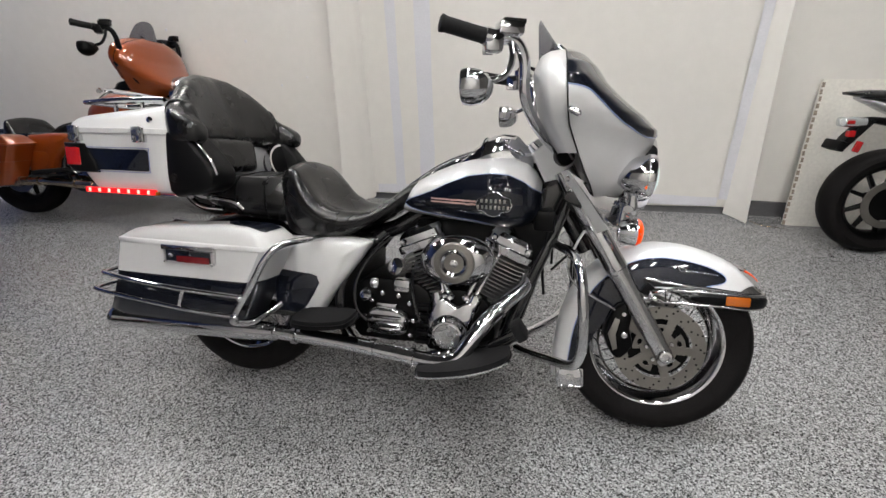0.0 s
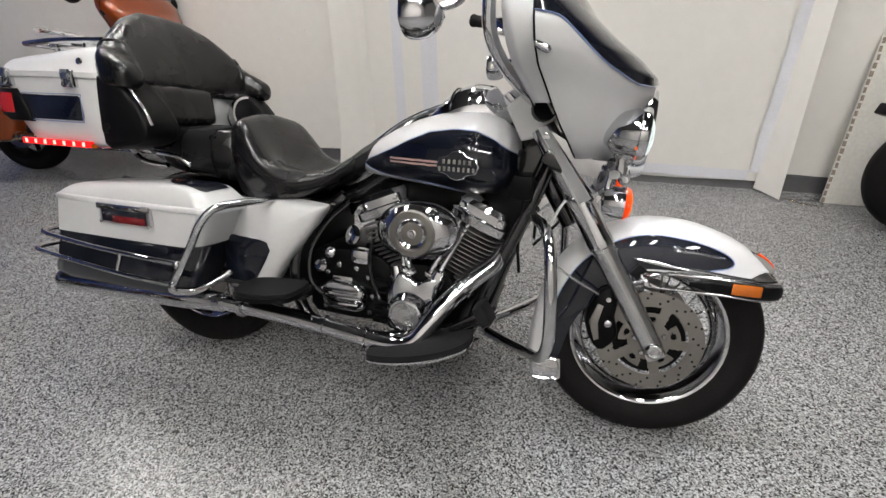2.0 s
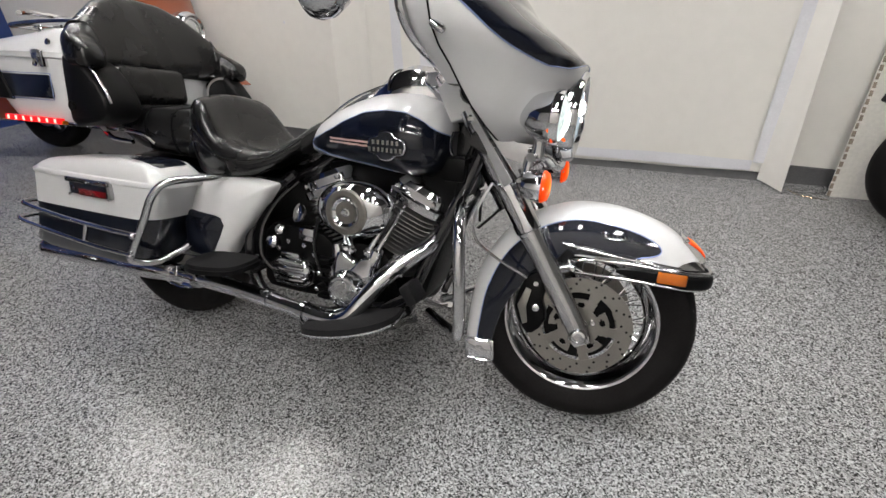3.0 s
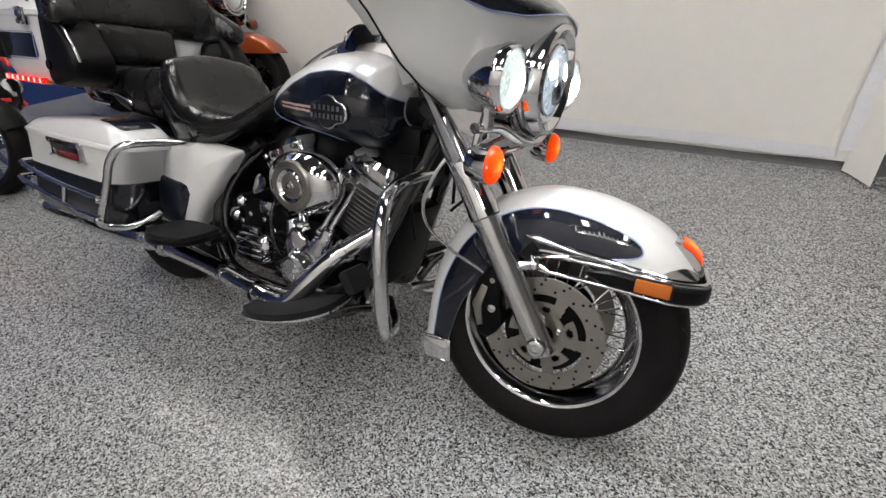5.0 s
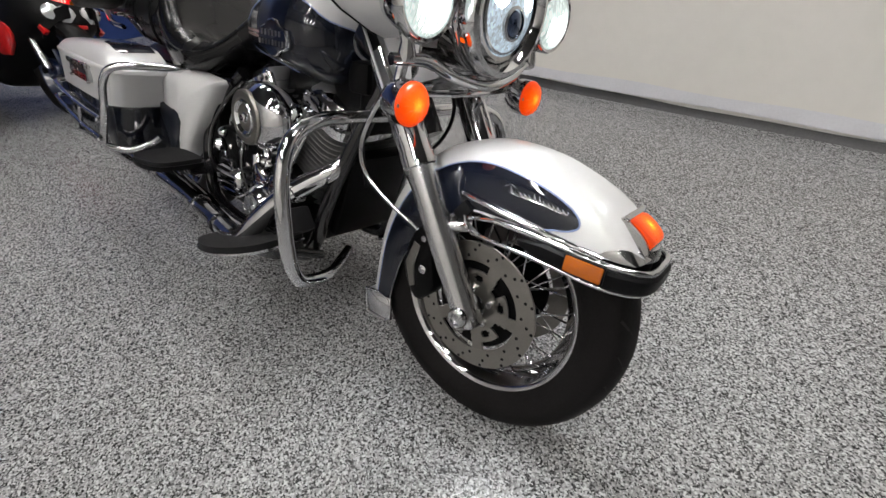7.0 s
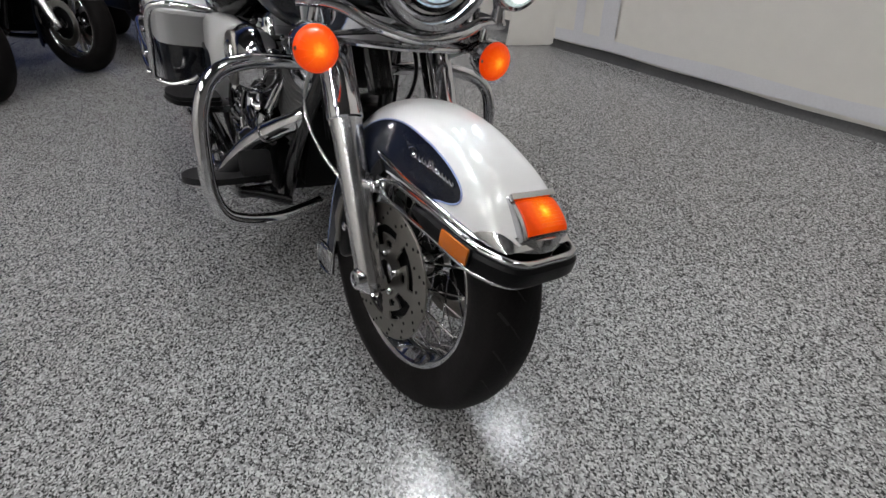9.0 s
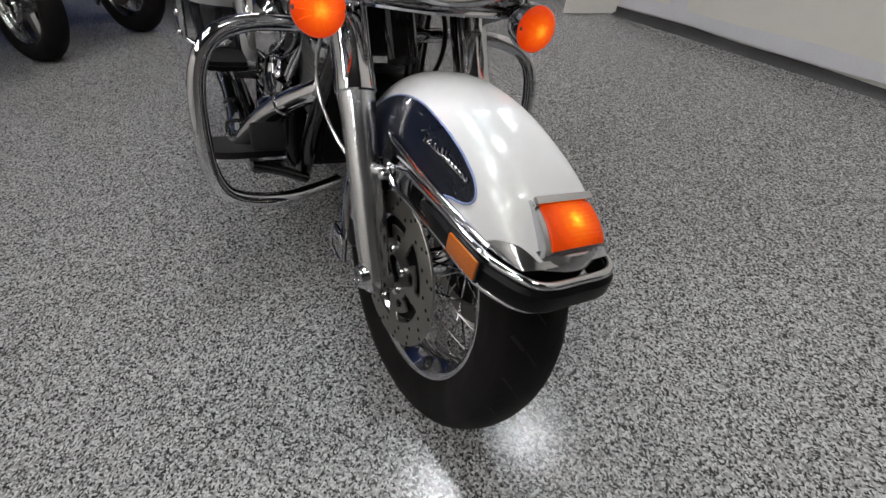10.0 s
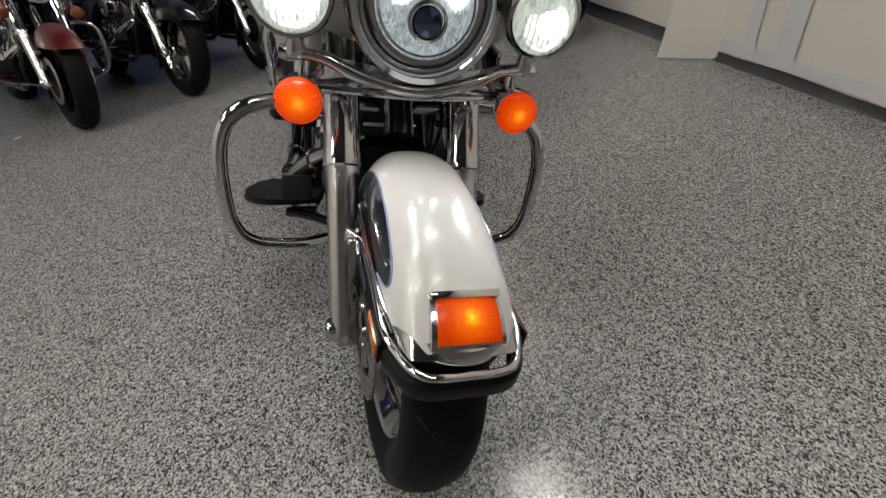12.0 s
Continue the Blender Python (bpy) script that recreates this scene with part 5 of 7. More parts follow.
def tour_trunk(bike):
    """The top trunk over the tail, with its backrest, speaker pods, rack and lamps."""
    def ring(z, k=0.0):
        xr = interp(z, [0.745, 0.80, 0.945], [-0.425, -0.452, -0.484]) - k
        xf = interp(z, [0.745, 0.80, 0.945], [-0.05, -0.045, -0.045]) + k
        w = interp(z, [0.745, 0.80, 0.945], [0.285, 0.30, 0.308]) + k
        pts = [(xr, 0), (xr, w - 0.09), (xr + 0.02, w - 0.03), (xr + 0.07, w), (xf - 0.10, w), (xf - 0.02, w - 0.03), (xf, w - 0.09), (xf, 0)]
        half = spline([(x, y, 0) for x, y in pts], 4)
        full = [(p.x, p.y) for p in half] + [(p.x, -p.y) for p in half[::-1][1:-1]]
        return [Vector((x, y, z)) for x, y in full]
    tr = part("top_trunk", skin(bmesh.new(), [ring(z, k) for z, k in ((0.742, -0.02), (0.746, -0.004), (0.755, 0), (0.80, 0), (0.85, 0), (0.90, 0), (0.938, 0))]), PEARL, bike, "white hard top trunk")
    base = ring(0.945)
    rings = []
    for z, k in ((0.937, 0.003), (0.940, 0.009), (0.955, 0.010), (0.960, 0.005), (0.985, -0.006), (1.006, -0.022), (1.018, -0.045), (1.024, -0.09)):
        r = []
        for p in base:
            dx, dy = p.x + 0.235, p.y
            l = math.hypot(dx, dy)
            tilt = max(0, (z - 0.96) / 0.06) * (dx * 0.10)
            r.append(Vector((p.x + dx / l * k, p.y + dy / l * k, z + tilt)))
        rings.append(r)
    lid = part("trunk_lid", skin(bmesh.new(), rings), PEARL, tr, "", 30)
    for s in (-1, 1):
        for x in (-0.160, -0.425):
            yy = s * 0.312 if x > -0.3 else s * 0.311
            la = part("trunk_latch", box((x, yy, 0.935), (0.050, 0.018, 0.050), 0.006), CHROME, tr, "chrome trunk latch")
            part("latch_flap", box((x, yy + s * 0.010, 0.948), (0.034, 0.010, 0.030), 0.004), ALLOY, la)
            part("latch_loop", tube([(x - 0.012, yy + s * 0.010, 0.932), (x - 0.012, yy + s * 0.014, 0.916), (x + 0.012, yy + s * 0.014, 0.916), (x + 0.012, yy + s * 0.010, 0.932)], 0.003, 8, 3), CHROME, la)
        part("trunk_panel", slab([(-0.385, 0.816), (-0.145, 0.816), (-0.138, 0.824), (-0.138, 0.880), (-0.146, 0.888), (-0.385, 0.888)], s * 0.300, s * 0.3085, 0.001), BLACKPAINT, tr, "black gloss panel")
        part("pinstripe", tube([(-0.388, s * 0.3086, 0.812), (-0.25, s * 0.3095, 0.812), (-0.140, s * 0.3086, 0.812), (-0.133, s * 0.3086, 0.822), (-0.133, s * 0.3086, 0.882), (-0.14, s * 0.3086, 0.892), (-0.25, s * 0.309, 0.892), (-0.388, s * 0.3086, 0.892)], 0.0015, 6, 3), STRIPE, tr)
        lamp = part("tail_lamp", slab([(-0.474, 0.828), (-0.478, 0.905), (-0.395, 0.903), (-0.352, 0.838), (-0.345, 0.806), (-0.44, 0.806)], s * 0.25, s * 0.316, 0.006), PLASTIC, tr, "black-framed red tail lamp")
        part("lens", box((-0.440, s * 0.302, 0.860), (0.062, 0.034, 0.062), 0.006), RED, lamp)
        led = part("led_strip", box((-0.270, s * 0.300, 0.746), (0.29, 0.018, 0.020), 0.005), RED_LIT, tr, "lit red LED strip")
        for i in range(7):
            part("led", box((-0.393 + i * 0.041, s * 0.3095, 0.746), (0.009, 0.003, 0.013), 0.001), LED, led)
        part("strip_end", box((-0.14, s * 0.294, 0.742), (0.04, 0.018, 0.013), 0.004), AMBER, led)
        # speaker pod at the front corner
        pod = part("speaker_pod", slab([(-0.055, 0.752), (-0.058, 0.93), (-0.035, 0.945), (0.03, 0.925), (0.105, 0.845), (0.118, 0.80), (0.095, 0.765), (0.03, 0.748)], s * (0.238 if s > 0 else 0.195), s * 0.318, 0.016, 3), PLASTIC, tr, "black speaker pod with chrome trim")
        if s < 0:
            part("pod_trim", tube([(0.025, s * 0.30, 0.935), (0.062, s * 0.304, 0.908), (0.105, s * 0.304, 0.856), (0.120, s * 0.30, 0.815)], 0.0042, 10, 5), CHROME, pod)
        part("pod_socket", lathe([(0.015, 0), (0.014, 0.006), (0.008, 0.007), (0.001, 0.004)], (-0.03, s * 0.318, 0.80), (0, s, 0), 16), RUBBER, pod)
        if s > 0:
            part("speaker_ring", lathe([(0.068, -0.030), (0.077, -0.026), (0.079, 0.0), (0.076, 0.007), (0.068, 0.007)], (0.028, s * 0.232, 0.850), (0.93, -s * 0.28, 0.25), 36, True), CHROME, pod)
            part("speaker_grille", lathe([(0.045, -0.09), (0.070, -0.04), (0.067, -0.002), (0.05, 0.004), (0.001, 0.007)], (0.028, s * 0.232, 0.850), (0.93, -s * 0.28, 0.25), 32), PLASTIC, pod)
    # wrap-round backrest
    bm = bmesh.new()
    rings = []
    half = [(0.072, 0.286, 0), (0.025, 0.288, 0), (-0.028, 0.262, 0), (-0.052, 0.16, 0), (-0.060, 0, 0)]
    path = spline([(x, -y, z) for x, y, z in half] + half[-2::-1], 8)
    n = len(path)
    for i, p in enumerate(path):
        d = (path[min(i + 1, n - 1)] - path[max(i - 1, 0)]).normalized()
        out = Vector((d.y, -d.x, 0))
        f = abs(2 * i / (n - 1) - 1)
        low = interp(f, [0, 0.6, 0.9, 0.97, 1.0], [0.908, 0.908, 0.914, 0.924, 0.940])
        high = interp(f, [0, 0.12, 0.25, 0.40, 0.52, 0.65, 0.80, 0.92, 0.97, 1.0], [1.170, 1.163, 1.130, 1.074, 1.036, 1.012, 0.994, 0.980, 0.968, 0.950])
        tt = interp(f, [0, 0.4, 0.6, 0.8, 0.93, 0.98, 1.0], [0.046, 0.050, 0.048, 0.042, 0.036, 0.026, 0.008])
        ring = []
        for k in range(24):
            a = math.tau * k / 24
            z = (low + high) / 2 + sgnpow(math.sin(a), 0.72) * (high - low) / 2
            ring.append(p + out * sgnpow(math.cos(a), 0.72) * tt + Vector((-0.42 * max(0, z - 0.95) * max(0, 1 - f * 1.4), 0, z)))
        rings.append(ring)
    edges = [[tuple(rings[i][k] + Vector((0, 0, 0.001))) for k in range(0, 13)] for i in (int((n - 1) * 0.27), int((n - 1) * 0.73))]
    br = part("backrest", skin(bm, rings), LEATHER, tr, "black vinyl wrap-round backrest", 70)
    for e in edges:
        part("seam", tube(e, 0.0035, 6, 2), LEATHER, br)
    part("backrest_pad", box((-0.020, -0.065, 0.872), (0.075, 0.27, 0.125), 0.03, Matrix.Rotation(radians(-8), 4, "Y"), 4), LEATHER, tr, "black vinyl lower pad")
    # rack on the lid
    rack = part("luggage_rack", tube([(-0.165, -0.19, 1.062), (-0.345, -0.195, 1.06), (-0.495, -0.19, 1.052), (-0.530, -0.15, 1.055), (-0.535, 0, 1.055), (-0.530, 0.15, 1.055), (-0.495, 0.19, 1.052), (-0.345, 0.195, 1.06), (-0.165, 0.19, 1.062)], 0.0095, 10, 5), CHROME, tr, "chrome luggage rack")
    part("rack_bar", tube([(-0.445, -0.19, 1.090), (-0.515, -0.12, 1.105), (-0.530, 0, 1.108), (-0.515, 0.12, 1.105), (-0.445, 0.19, 1.090)], 0.0085, 8, 5), CHROME, rack)
    for y in (-0.10, 0.0, 0.10):
        part("rack_bar", tube([(-0.13, y, 1.056), (-0.30, y, 1.064), (-0.53, y, 1.058)], 0.006, 8, 4), CHROME, rack)
    for x in (-0.18, -0.30, -0.42):
        part("rack_bar", tube([(x, -0.19, 1.058), (x, 0, 1.066), (x, 0.19, 1.058)], 0.006, 8, 4), CHROME, rack)
        for y in (-0.15, 0.15):
            part("rack_foot", lathe([(0.008, 0), (0.007, 0.05)], (x, y, 1.012), (0, 0, 1), 8), CHROME, rack)
    part("lid_lock", lathe([(0.011, 0), (0.010, 0.004), (0.001, 0.006)], (-0.12, -0.304, 0.985), (0, -1, 0.25), 12), CHROME, tr)
    # chrome carrier under the trunk
    bm = bmesh.new()
    for s in (-1, 1):
        add_tube(bm, [(-0.30, s * 0.16, 0.735), (-0.10, s * 0.17, 0.73), (0.06, s * 0.17, 0.72), (0.11, s * 0.16, 0.69)], 0.010, 10, 5)
        add_tube(bm, [(-0.08, s * 0.21, 0.735), (-0.02, s * 0.215, 0.70), (0.06, s * 0.205, 0.692)], 0.008, 8, 5)
    add_box(bm, (-0.16, 0, 0.728), (0.30, 0.40, 0.014), 0.004)
    part("trunk_carrier", bm, CHROME, tr, "chrome trunk carrier")
    return tr


def engine(bike, detail=1.0):
    """The V-twin, its gearbox, air cleaner and covers."""
    cx, cz = 0.905, 0.375
    bm = bmesh.new()
    add_slab(bm, [(0.79, 0.25), (0.80, 0.40), (0.86, 0.455), (0.95, 0.455), (1.02, 0.40), (1.03, 0.27), (0.98, 0.235), (0.84, 0.235)], -0.150, 0.19, 0.012, 2)
    add_slab(bm, [(0.52, 0.27), (0.53, 0.44), (0.60, 0.47), (0.76, 0.46), (0.81, 0.40), (0.81, 0.27), (0.74, 0.245), (0.58, 0.245)], -0.135, 0.19, 0.012, 2)
    add_box(bm, (0.79, -0.01, 0.44), (0.2, 0.16, 0.10), 0.02)
    en = part("engine", bm, ENGINE, bike, "black and chrome V-twin engine")
    for sgn, base, low in ((-1, 0.850, 0.382), (1, 0.966, 0.378)):
        d = Vector((sgn * math.sin(radians(22.5)), 0, math.cos(radians(22.5))))
        side = Vector((d.z, 0, -d.x))
        o = Vector((base, -0.01, low))
        bm = bmesh.new()

        def blockring(h, a, b, pw=0.5):
            return [o + d * h + side * sgnpow(math.cos(t), pw) * a + Vector((0, sgnpow(math.sin(t), pw) * b, 0)) for t in [2 * math.pi * k / 24 for k in range(24)]]
        skin(bm, [blockring(0.0, 0.058, 0.085), blockring(0.27, 0.058, 0.085)])
        cy = part("cylinder", bm, ENGINE, en, "black finned cylinder")
        bm = bmesh.new()
        for i in range(15):
            h = 0.012 + i * 0.0137
            g = 0.086 if i < 11 else 0.092
            if detail >= 1 and i:
                part("cooling_fin", bm, FINS, cy)
                bm = bmesh.new()
            skin(bm, [blockring(h, g - 0.004, g + 0.024), blockring(h + 0.0012, g, g + 0.028), blockring(h + 0.0034, g, g + 0.028), blockring(h + 0.0046, g - 0.004, g + 0.024)])
        fin = part("cooling_fin", bm, FINS, cy)
        if detail < 1:
            tagged(fin, "fine cooling fins with bright edges", kind="stuff")
        bm = bmesh.new()
        skin(bm, [blockring(0.218, 0.088, 0.108, 0.4), blockring(0.222, 0.094, 0.118, 0.4), blockring(0.245, 0.094, 0.120, 0.4), blockring(0.249, 0.086, 0.112, 0.4)])
        skin(bm, [blockring(0.249, 0.084, 0.108, 0.4), blockring(0.272, 0.082, 0.108, 0.4), blockring(0.288, 0.072, 0.098, 0.5), blockring(0.294, 0.05, 0.075, 0.6)])
        part("rocker_cover", bm, CHROME, cy, "chrome rocker cover", 30)
        for k in (-1, 1):
            p = o + d * 0.262 + side * 0.06 * k + Vector((0, -0.112, 0))
            part("cover_bolt", lathe([(0.008, 0), (0.008, 0.007), (0.001, 0.008)], p, (0, -1, 0), 6), CHROME, cy)
        for k in (-1, 1):
            a = Vector((cx + sgn * 0.035 + k * 0.012 * sgn, -0.153, 0.425))
            b = o + d * 0.225 + side * (-sgn * 0.034 + 0.014 * k) + Vector((0, -0.100, 0))
            part("pushrod_tube", tube([tuple(a), tuple(a.lerp(b, 0.5)), tuple(b)], [0.0105, 0.0075, 0.0075], 10, 4), CHROME, cy)
            part("pushrod_collar", lathe([(0.014, 0), (0.017, 0.004), (0.017, 0.012), (0.013, 0.014), (0.015, 0.018), (0.011, 0.024)], a, (b - a), 8), CHROME, cy)
    # cone-shaped gearcase cover with its round inspection plate
    bm = bmesh.new()
    out = [(0.822, 0.262), (0.806, 0.33), (0.822, 0.405), (0.845, 0.435), (0.875, 0.428), (0.905, 0.412), (0.935, 0.428), (0.962, 0.43), (0.965, 0.40), (0.958, 0.34), (0.945, 0.275), (0.91, 0.245), (0.86, 0.242)]
    add_slab(bm, out, -0.143, -0.184, 0.012, 3)
    gc = part("gearcase_cover", bm, CHROME, en, "chrome gearcase cover")
    part("timer_ring", lathe([(0.066, 0), (0.062, 0.018), (0.054, 0.026), (0.050, 0.034), (0.044, 0.035), (0.042, 0.031), (0.001, 0.031)], (0.881, -0.180, 0.316), (0, -1, 0), 36), CHROME, gc)
    tp = part("timer_plate", lathe([(0.041, 0), (0.041, 0.004), (0.026, 0.0045), (0.025, 0.0065), (0.001, 0.0065)], (0.881, -0.2105, 0.316), (0, -1, 0), 32), ALLOY, gc, "round satin inspection plate")
    for i in range(5):
        a = i * 2 * math.pi / 5 + 0.3
        part("plate_screw", lathe([(0.0035, 0), (0.0035, 0.003), (0.001, 0.003)], (0.881 + 0.034 * math.cos(a), -0.2142, 0.316 + 0.034 * math.sin(a)), (0, -1, 0), 8), CHROME, gc)
    # tappet blocks
    for x in (0.842, 0.952):
        part("tappet_block", lathe([(0.024, 0), (0.026, 0.012), (0.022, 0.03), (0.018, 0.05)], (x, -0.158, 0.402), ((-0.25 if x < 0.9 else 0.3), 0, 1), 16), CHROME, gc)
    # gearbox side cover
    bm = bmesh.new()
    rings = []
    for y, k in ((-0.13, 1.0), (-0.150, 1.0), (-0.165, 0.94), (-0.173, 0.82), (-0.174, 0.5)):
        rings.append([Vector((0.655 + sgnpow(math.cos(t), 0.6) * 0.078 * k, y, 0.325 + sgnpow(math.sin(t), 0.6) * 0.05 * k)) for t in [2 * math.pi * j / 32 for j in range(32)]])
    gb = part("gearbox_cover", skin(bm, rings), CHROME, en, "chrome gearbox cover")
    for dz in (-0.02, 0.0, 0.02):
        part("cover_rib", tube([(0.60, -0.173, 0.325 + dz), (0.655, -0.178, 0.325 + dz), (0.71, -0.173, 0.325 + dz)], 0.006, 8, 3), CHROME, gb)
    part("cover_top", box((0.655, -0.155, 0.382), (0.07, 0.03, 0.022), 0.006), CHROME, gb)
    for x, z in ((0.59, 0.39), (0.565, 0.33), (0.58, 0.275), (0.73, 0.39), (0.745, 0.33), (0.735, 0.275), (0.63, 0.42), (0.69, 0.415)):
        part("case_bolt", lathe([(0.0085, 0), (0.0085, 0.006), (0.006, 0.008), (0.001, 0.008)], (x, -0.137, z), (0, -1, 0), 8), ALLOY, en)
    part("oil_filler", lathe([(0.02, 0), (0.024, 0.01), (0.024, 0.024), (0.015, 0.034), (0.001, 0.036)], (0.575, -0.13, 0.405), (-0.2, -1, 0.4), 16), CHROME, en)
    part("breather_cap", lathe([(0.012, 0), (0.018, 0.006), (0.018, 0.014), (0.010, 0.022), (0.001, 0.024)], (0.605, -0.14, 0.455), (-0.1, -1, 0.25), 14), CHROME, en)
    part("clutch_line", tube([(0.60, -0.15, 0.30), (0.545, -0.165, 0.36), (0.535, -0.15, 0.45), (0.575, -0.12, 0.54), (0.64, -0.09, 0.61)], 0.007, 8, 6), FRAMEPAINT, en, "black hose")
    part("oil_line", tube([(0.80, -0.16, 0.30), (0.77, -0.175, 0.37), (0.745, -0.16, 0.45), (0.73, -0.10, 0.53)], 0.006, 8, 6), FRAMEPAINT, en, "black hose")
    part("starter_cover", box((0.70, -0.12, 0.452), (0.06, 0.05, 0.045), 0.012), CHROME, en)
    part("horn_cover", lathe([(0.001, 0), (0.018, 0.006), (0.028, 0.016), (0.03, 0.024), (0.02, 0.028)], (0.688, -0.13, 0.515), (-0.3, -0.9, 0.35), 20), CHROME, en)
    for i in range(5):
        part("case_rib", box((0.785, -0.162, 0.27 + i * 0.03), (0.05, 0.03, 0.016), 0.006), ENGINE, en)
    # oval air cleaner
    c = Vector((0.899, -0.180, 0.567))

    def oval(y, a, b):
        return [Vector((c.x + sgnpow(math.cos(t), 0.92) * a, y, c.z + sgnpow(math.sin(t), 0.92) * b + math.cos(t) * 0.006)) for t in [2 * math.pi * k / 56 for k in range(56)]]
    bm = skin(bmesh.new(), [oval(-0.125, 0.10, 0.062), oval(-0.15, 0.116, 0.078), oval(-0.167, 0.121, 0.083), oval(-0.183, 0.121, 0.083), oval(-0.195, 0.115, 0.078), oval(-0.209, 0.098, 0.066), oval(-0.219, 0.078, 0.058), oval(-0.221, 0.066, 0.054)])
    ac = part("air_cleaner", bm, CHROME, en, "oval chrome air cleaner cover", 30)
    part("cleaner_ring", lathe([(0.066, 0.0), (0.066, 0.008), (0.062, 0.012), (0.048, 0.013), (0.045, 0.010)], (c.x, -0.215, c.z), (0, -1, 0), 44), STEEL, ac, "satin ring with small marks")
    part("cleaner_dish", lathe([(0.046, 0.0), (0.044, 0.012), (0.04, 0.016), (0.032, 0.010), (0.024, 0.004), (0.016, 0.006), (0.012, 0.012), (0.001, 0.014)], (c.x, -0.215, c.z), (0, -1, 0), 40), CHROME, ac)
    part("cleaner_bolt", lathe([(0.010, 0), (0.009, 0.006), (0.001, 0.007)], (c.x, -0.228, c.z), (0, -1, 0), 6), CHROME, ac)
    part("intake", tube([(0.905, -0.14, 0.565), (0.905, -0.08, 0.55), (0.905, 0.0, 0.55)], 0.03, 14, 4), ENGINE, en)
    return en


def exhaust(bike, metal=CHROME):
    y = -0.262
    mf = part("muffler", lathe([(0.026, -0.01), (0.036, -0.006), (0.040, 0.004), (0.040, 0.022), (0.037, 0.03), (0.039, 0.30), (0.038, 0.55), (0.031, 0.65), (0.025, 0.69)], (-0.398, y, 0.262), (1, 0.0, 0.028), 32), metal, bike, "chrome muffler")
    part("muffler_bore", lathe([(0.026, 0), (0.022, 0.02), (0.001, 0.02)], (-0.406, y, 0.262), (1, 0, 0), 24), ENGINE, mf)
    part("muffler_clamp", lathe([(0.028, 0), (0.031, 0.002), (0.031, 0.022), (0.028, 0.024)], (0.262, y, 0.280), (1, 0, 0.0), 20), metal, mf)
    hp = part("exhaust_pipe", tube([(0.27, y, 0.281), (0.40, y + 0.005, 0.277), (0.55, y + 0.01, 0.268), (0.72, y + 0.005, 0.256), (0.86, y - 0.005, 0.250), (0.926, y - 0.002, 0.268), (0.966, y + 0.020, 0.322), (1.012, y + 0.058, 0.386), (1.065, y + 0.105, 0.438), (1.118, y + 0.150, 0.484), (1.125, y + 0.20, 0.53)], [0.025, 0.026, 0.026, 0.026, 0.026, 0.027, 0.027, 0.027, 0.026, 0.023, 0.021], 16, 7), metal, bike, "chrome exhaust with heat shield")
    part("exhaust_pipe", tube([(0.42, y + 0.05, 0.262), (0.60, y + 0.055, 0.242), (0.78, y + 0.05, 0.232), (0.88, y + 0.06, 0.25), (0.90, y + 0.10, 0.33)], 0.021, 12, 6), metal, bike, "chrome rear exhaust pipe")
    for p, q in (((0.36, y, 0.278), (1, 0, -0.03)), ((0.64, y + 0.008, 0.262), (1, 0, -0.06)), ((1.040, y + 0.083, 0.414), (0.64, 0.5, 0.6)), ((0.78, y, 0.253), (1, 0, -0.04))):
        part("pipe_clamp", lathe([(0.028, -0.007), (0.0315, -0.006), (0.0315, 0.006), (0.028, 0.007)], p, q, 18), metal, hp)
    return mf


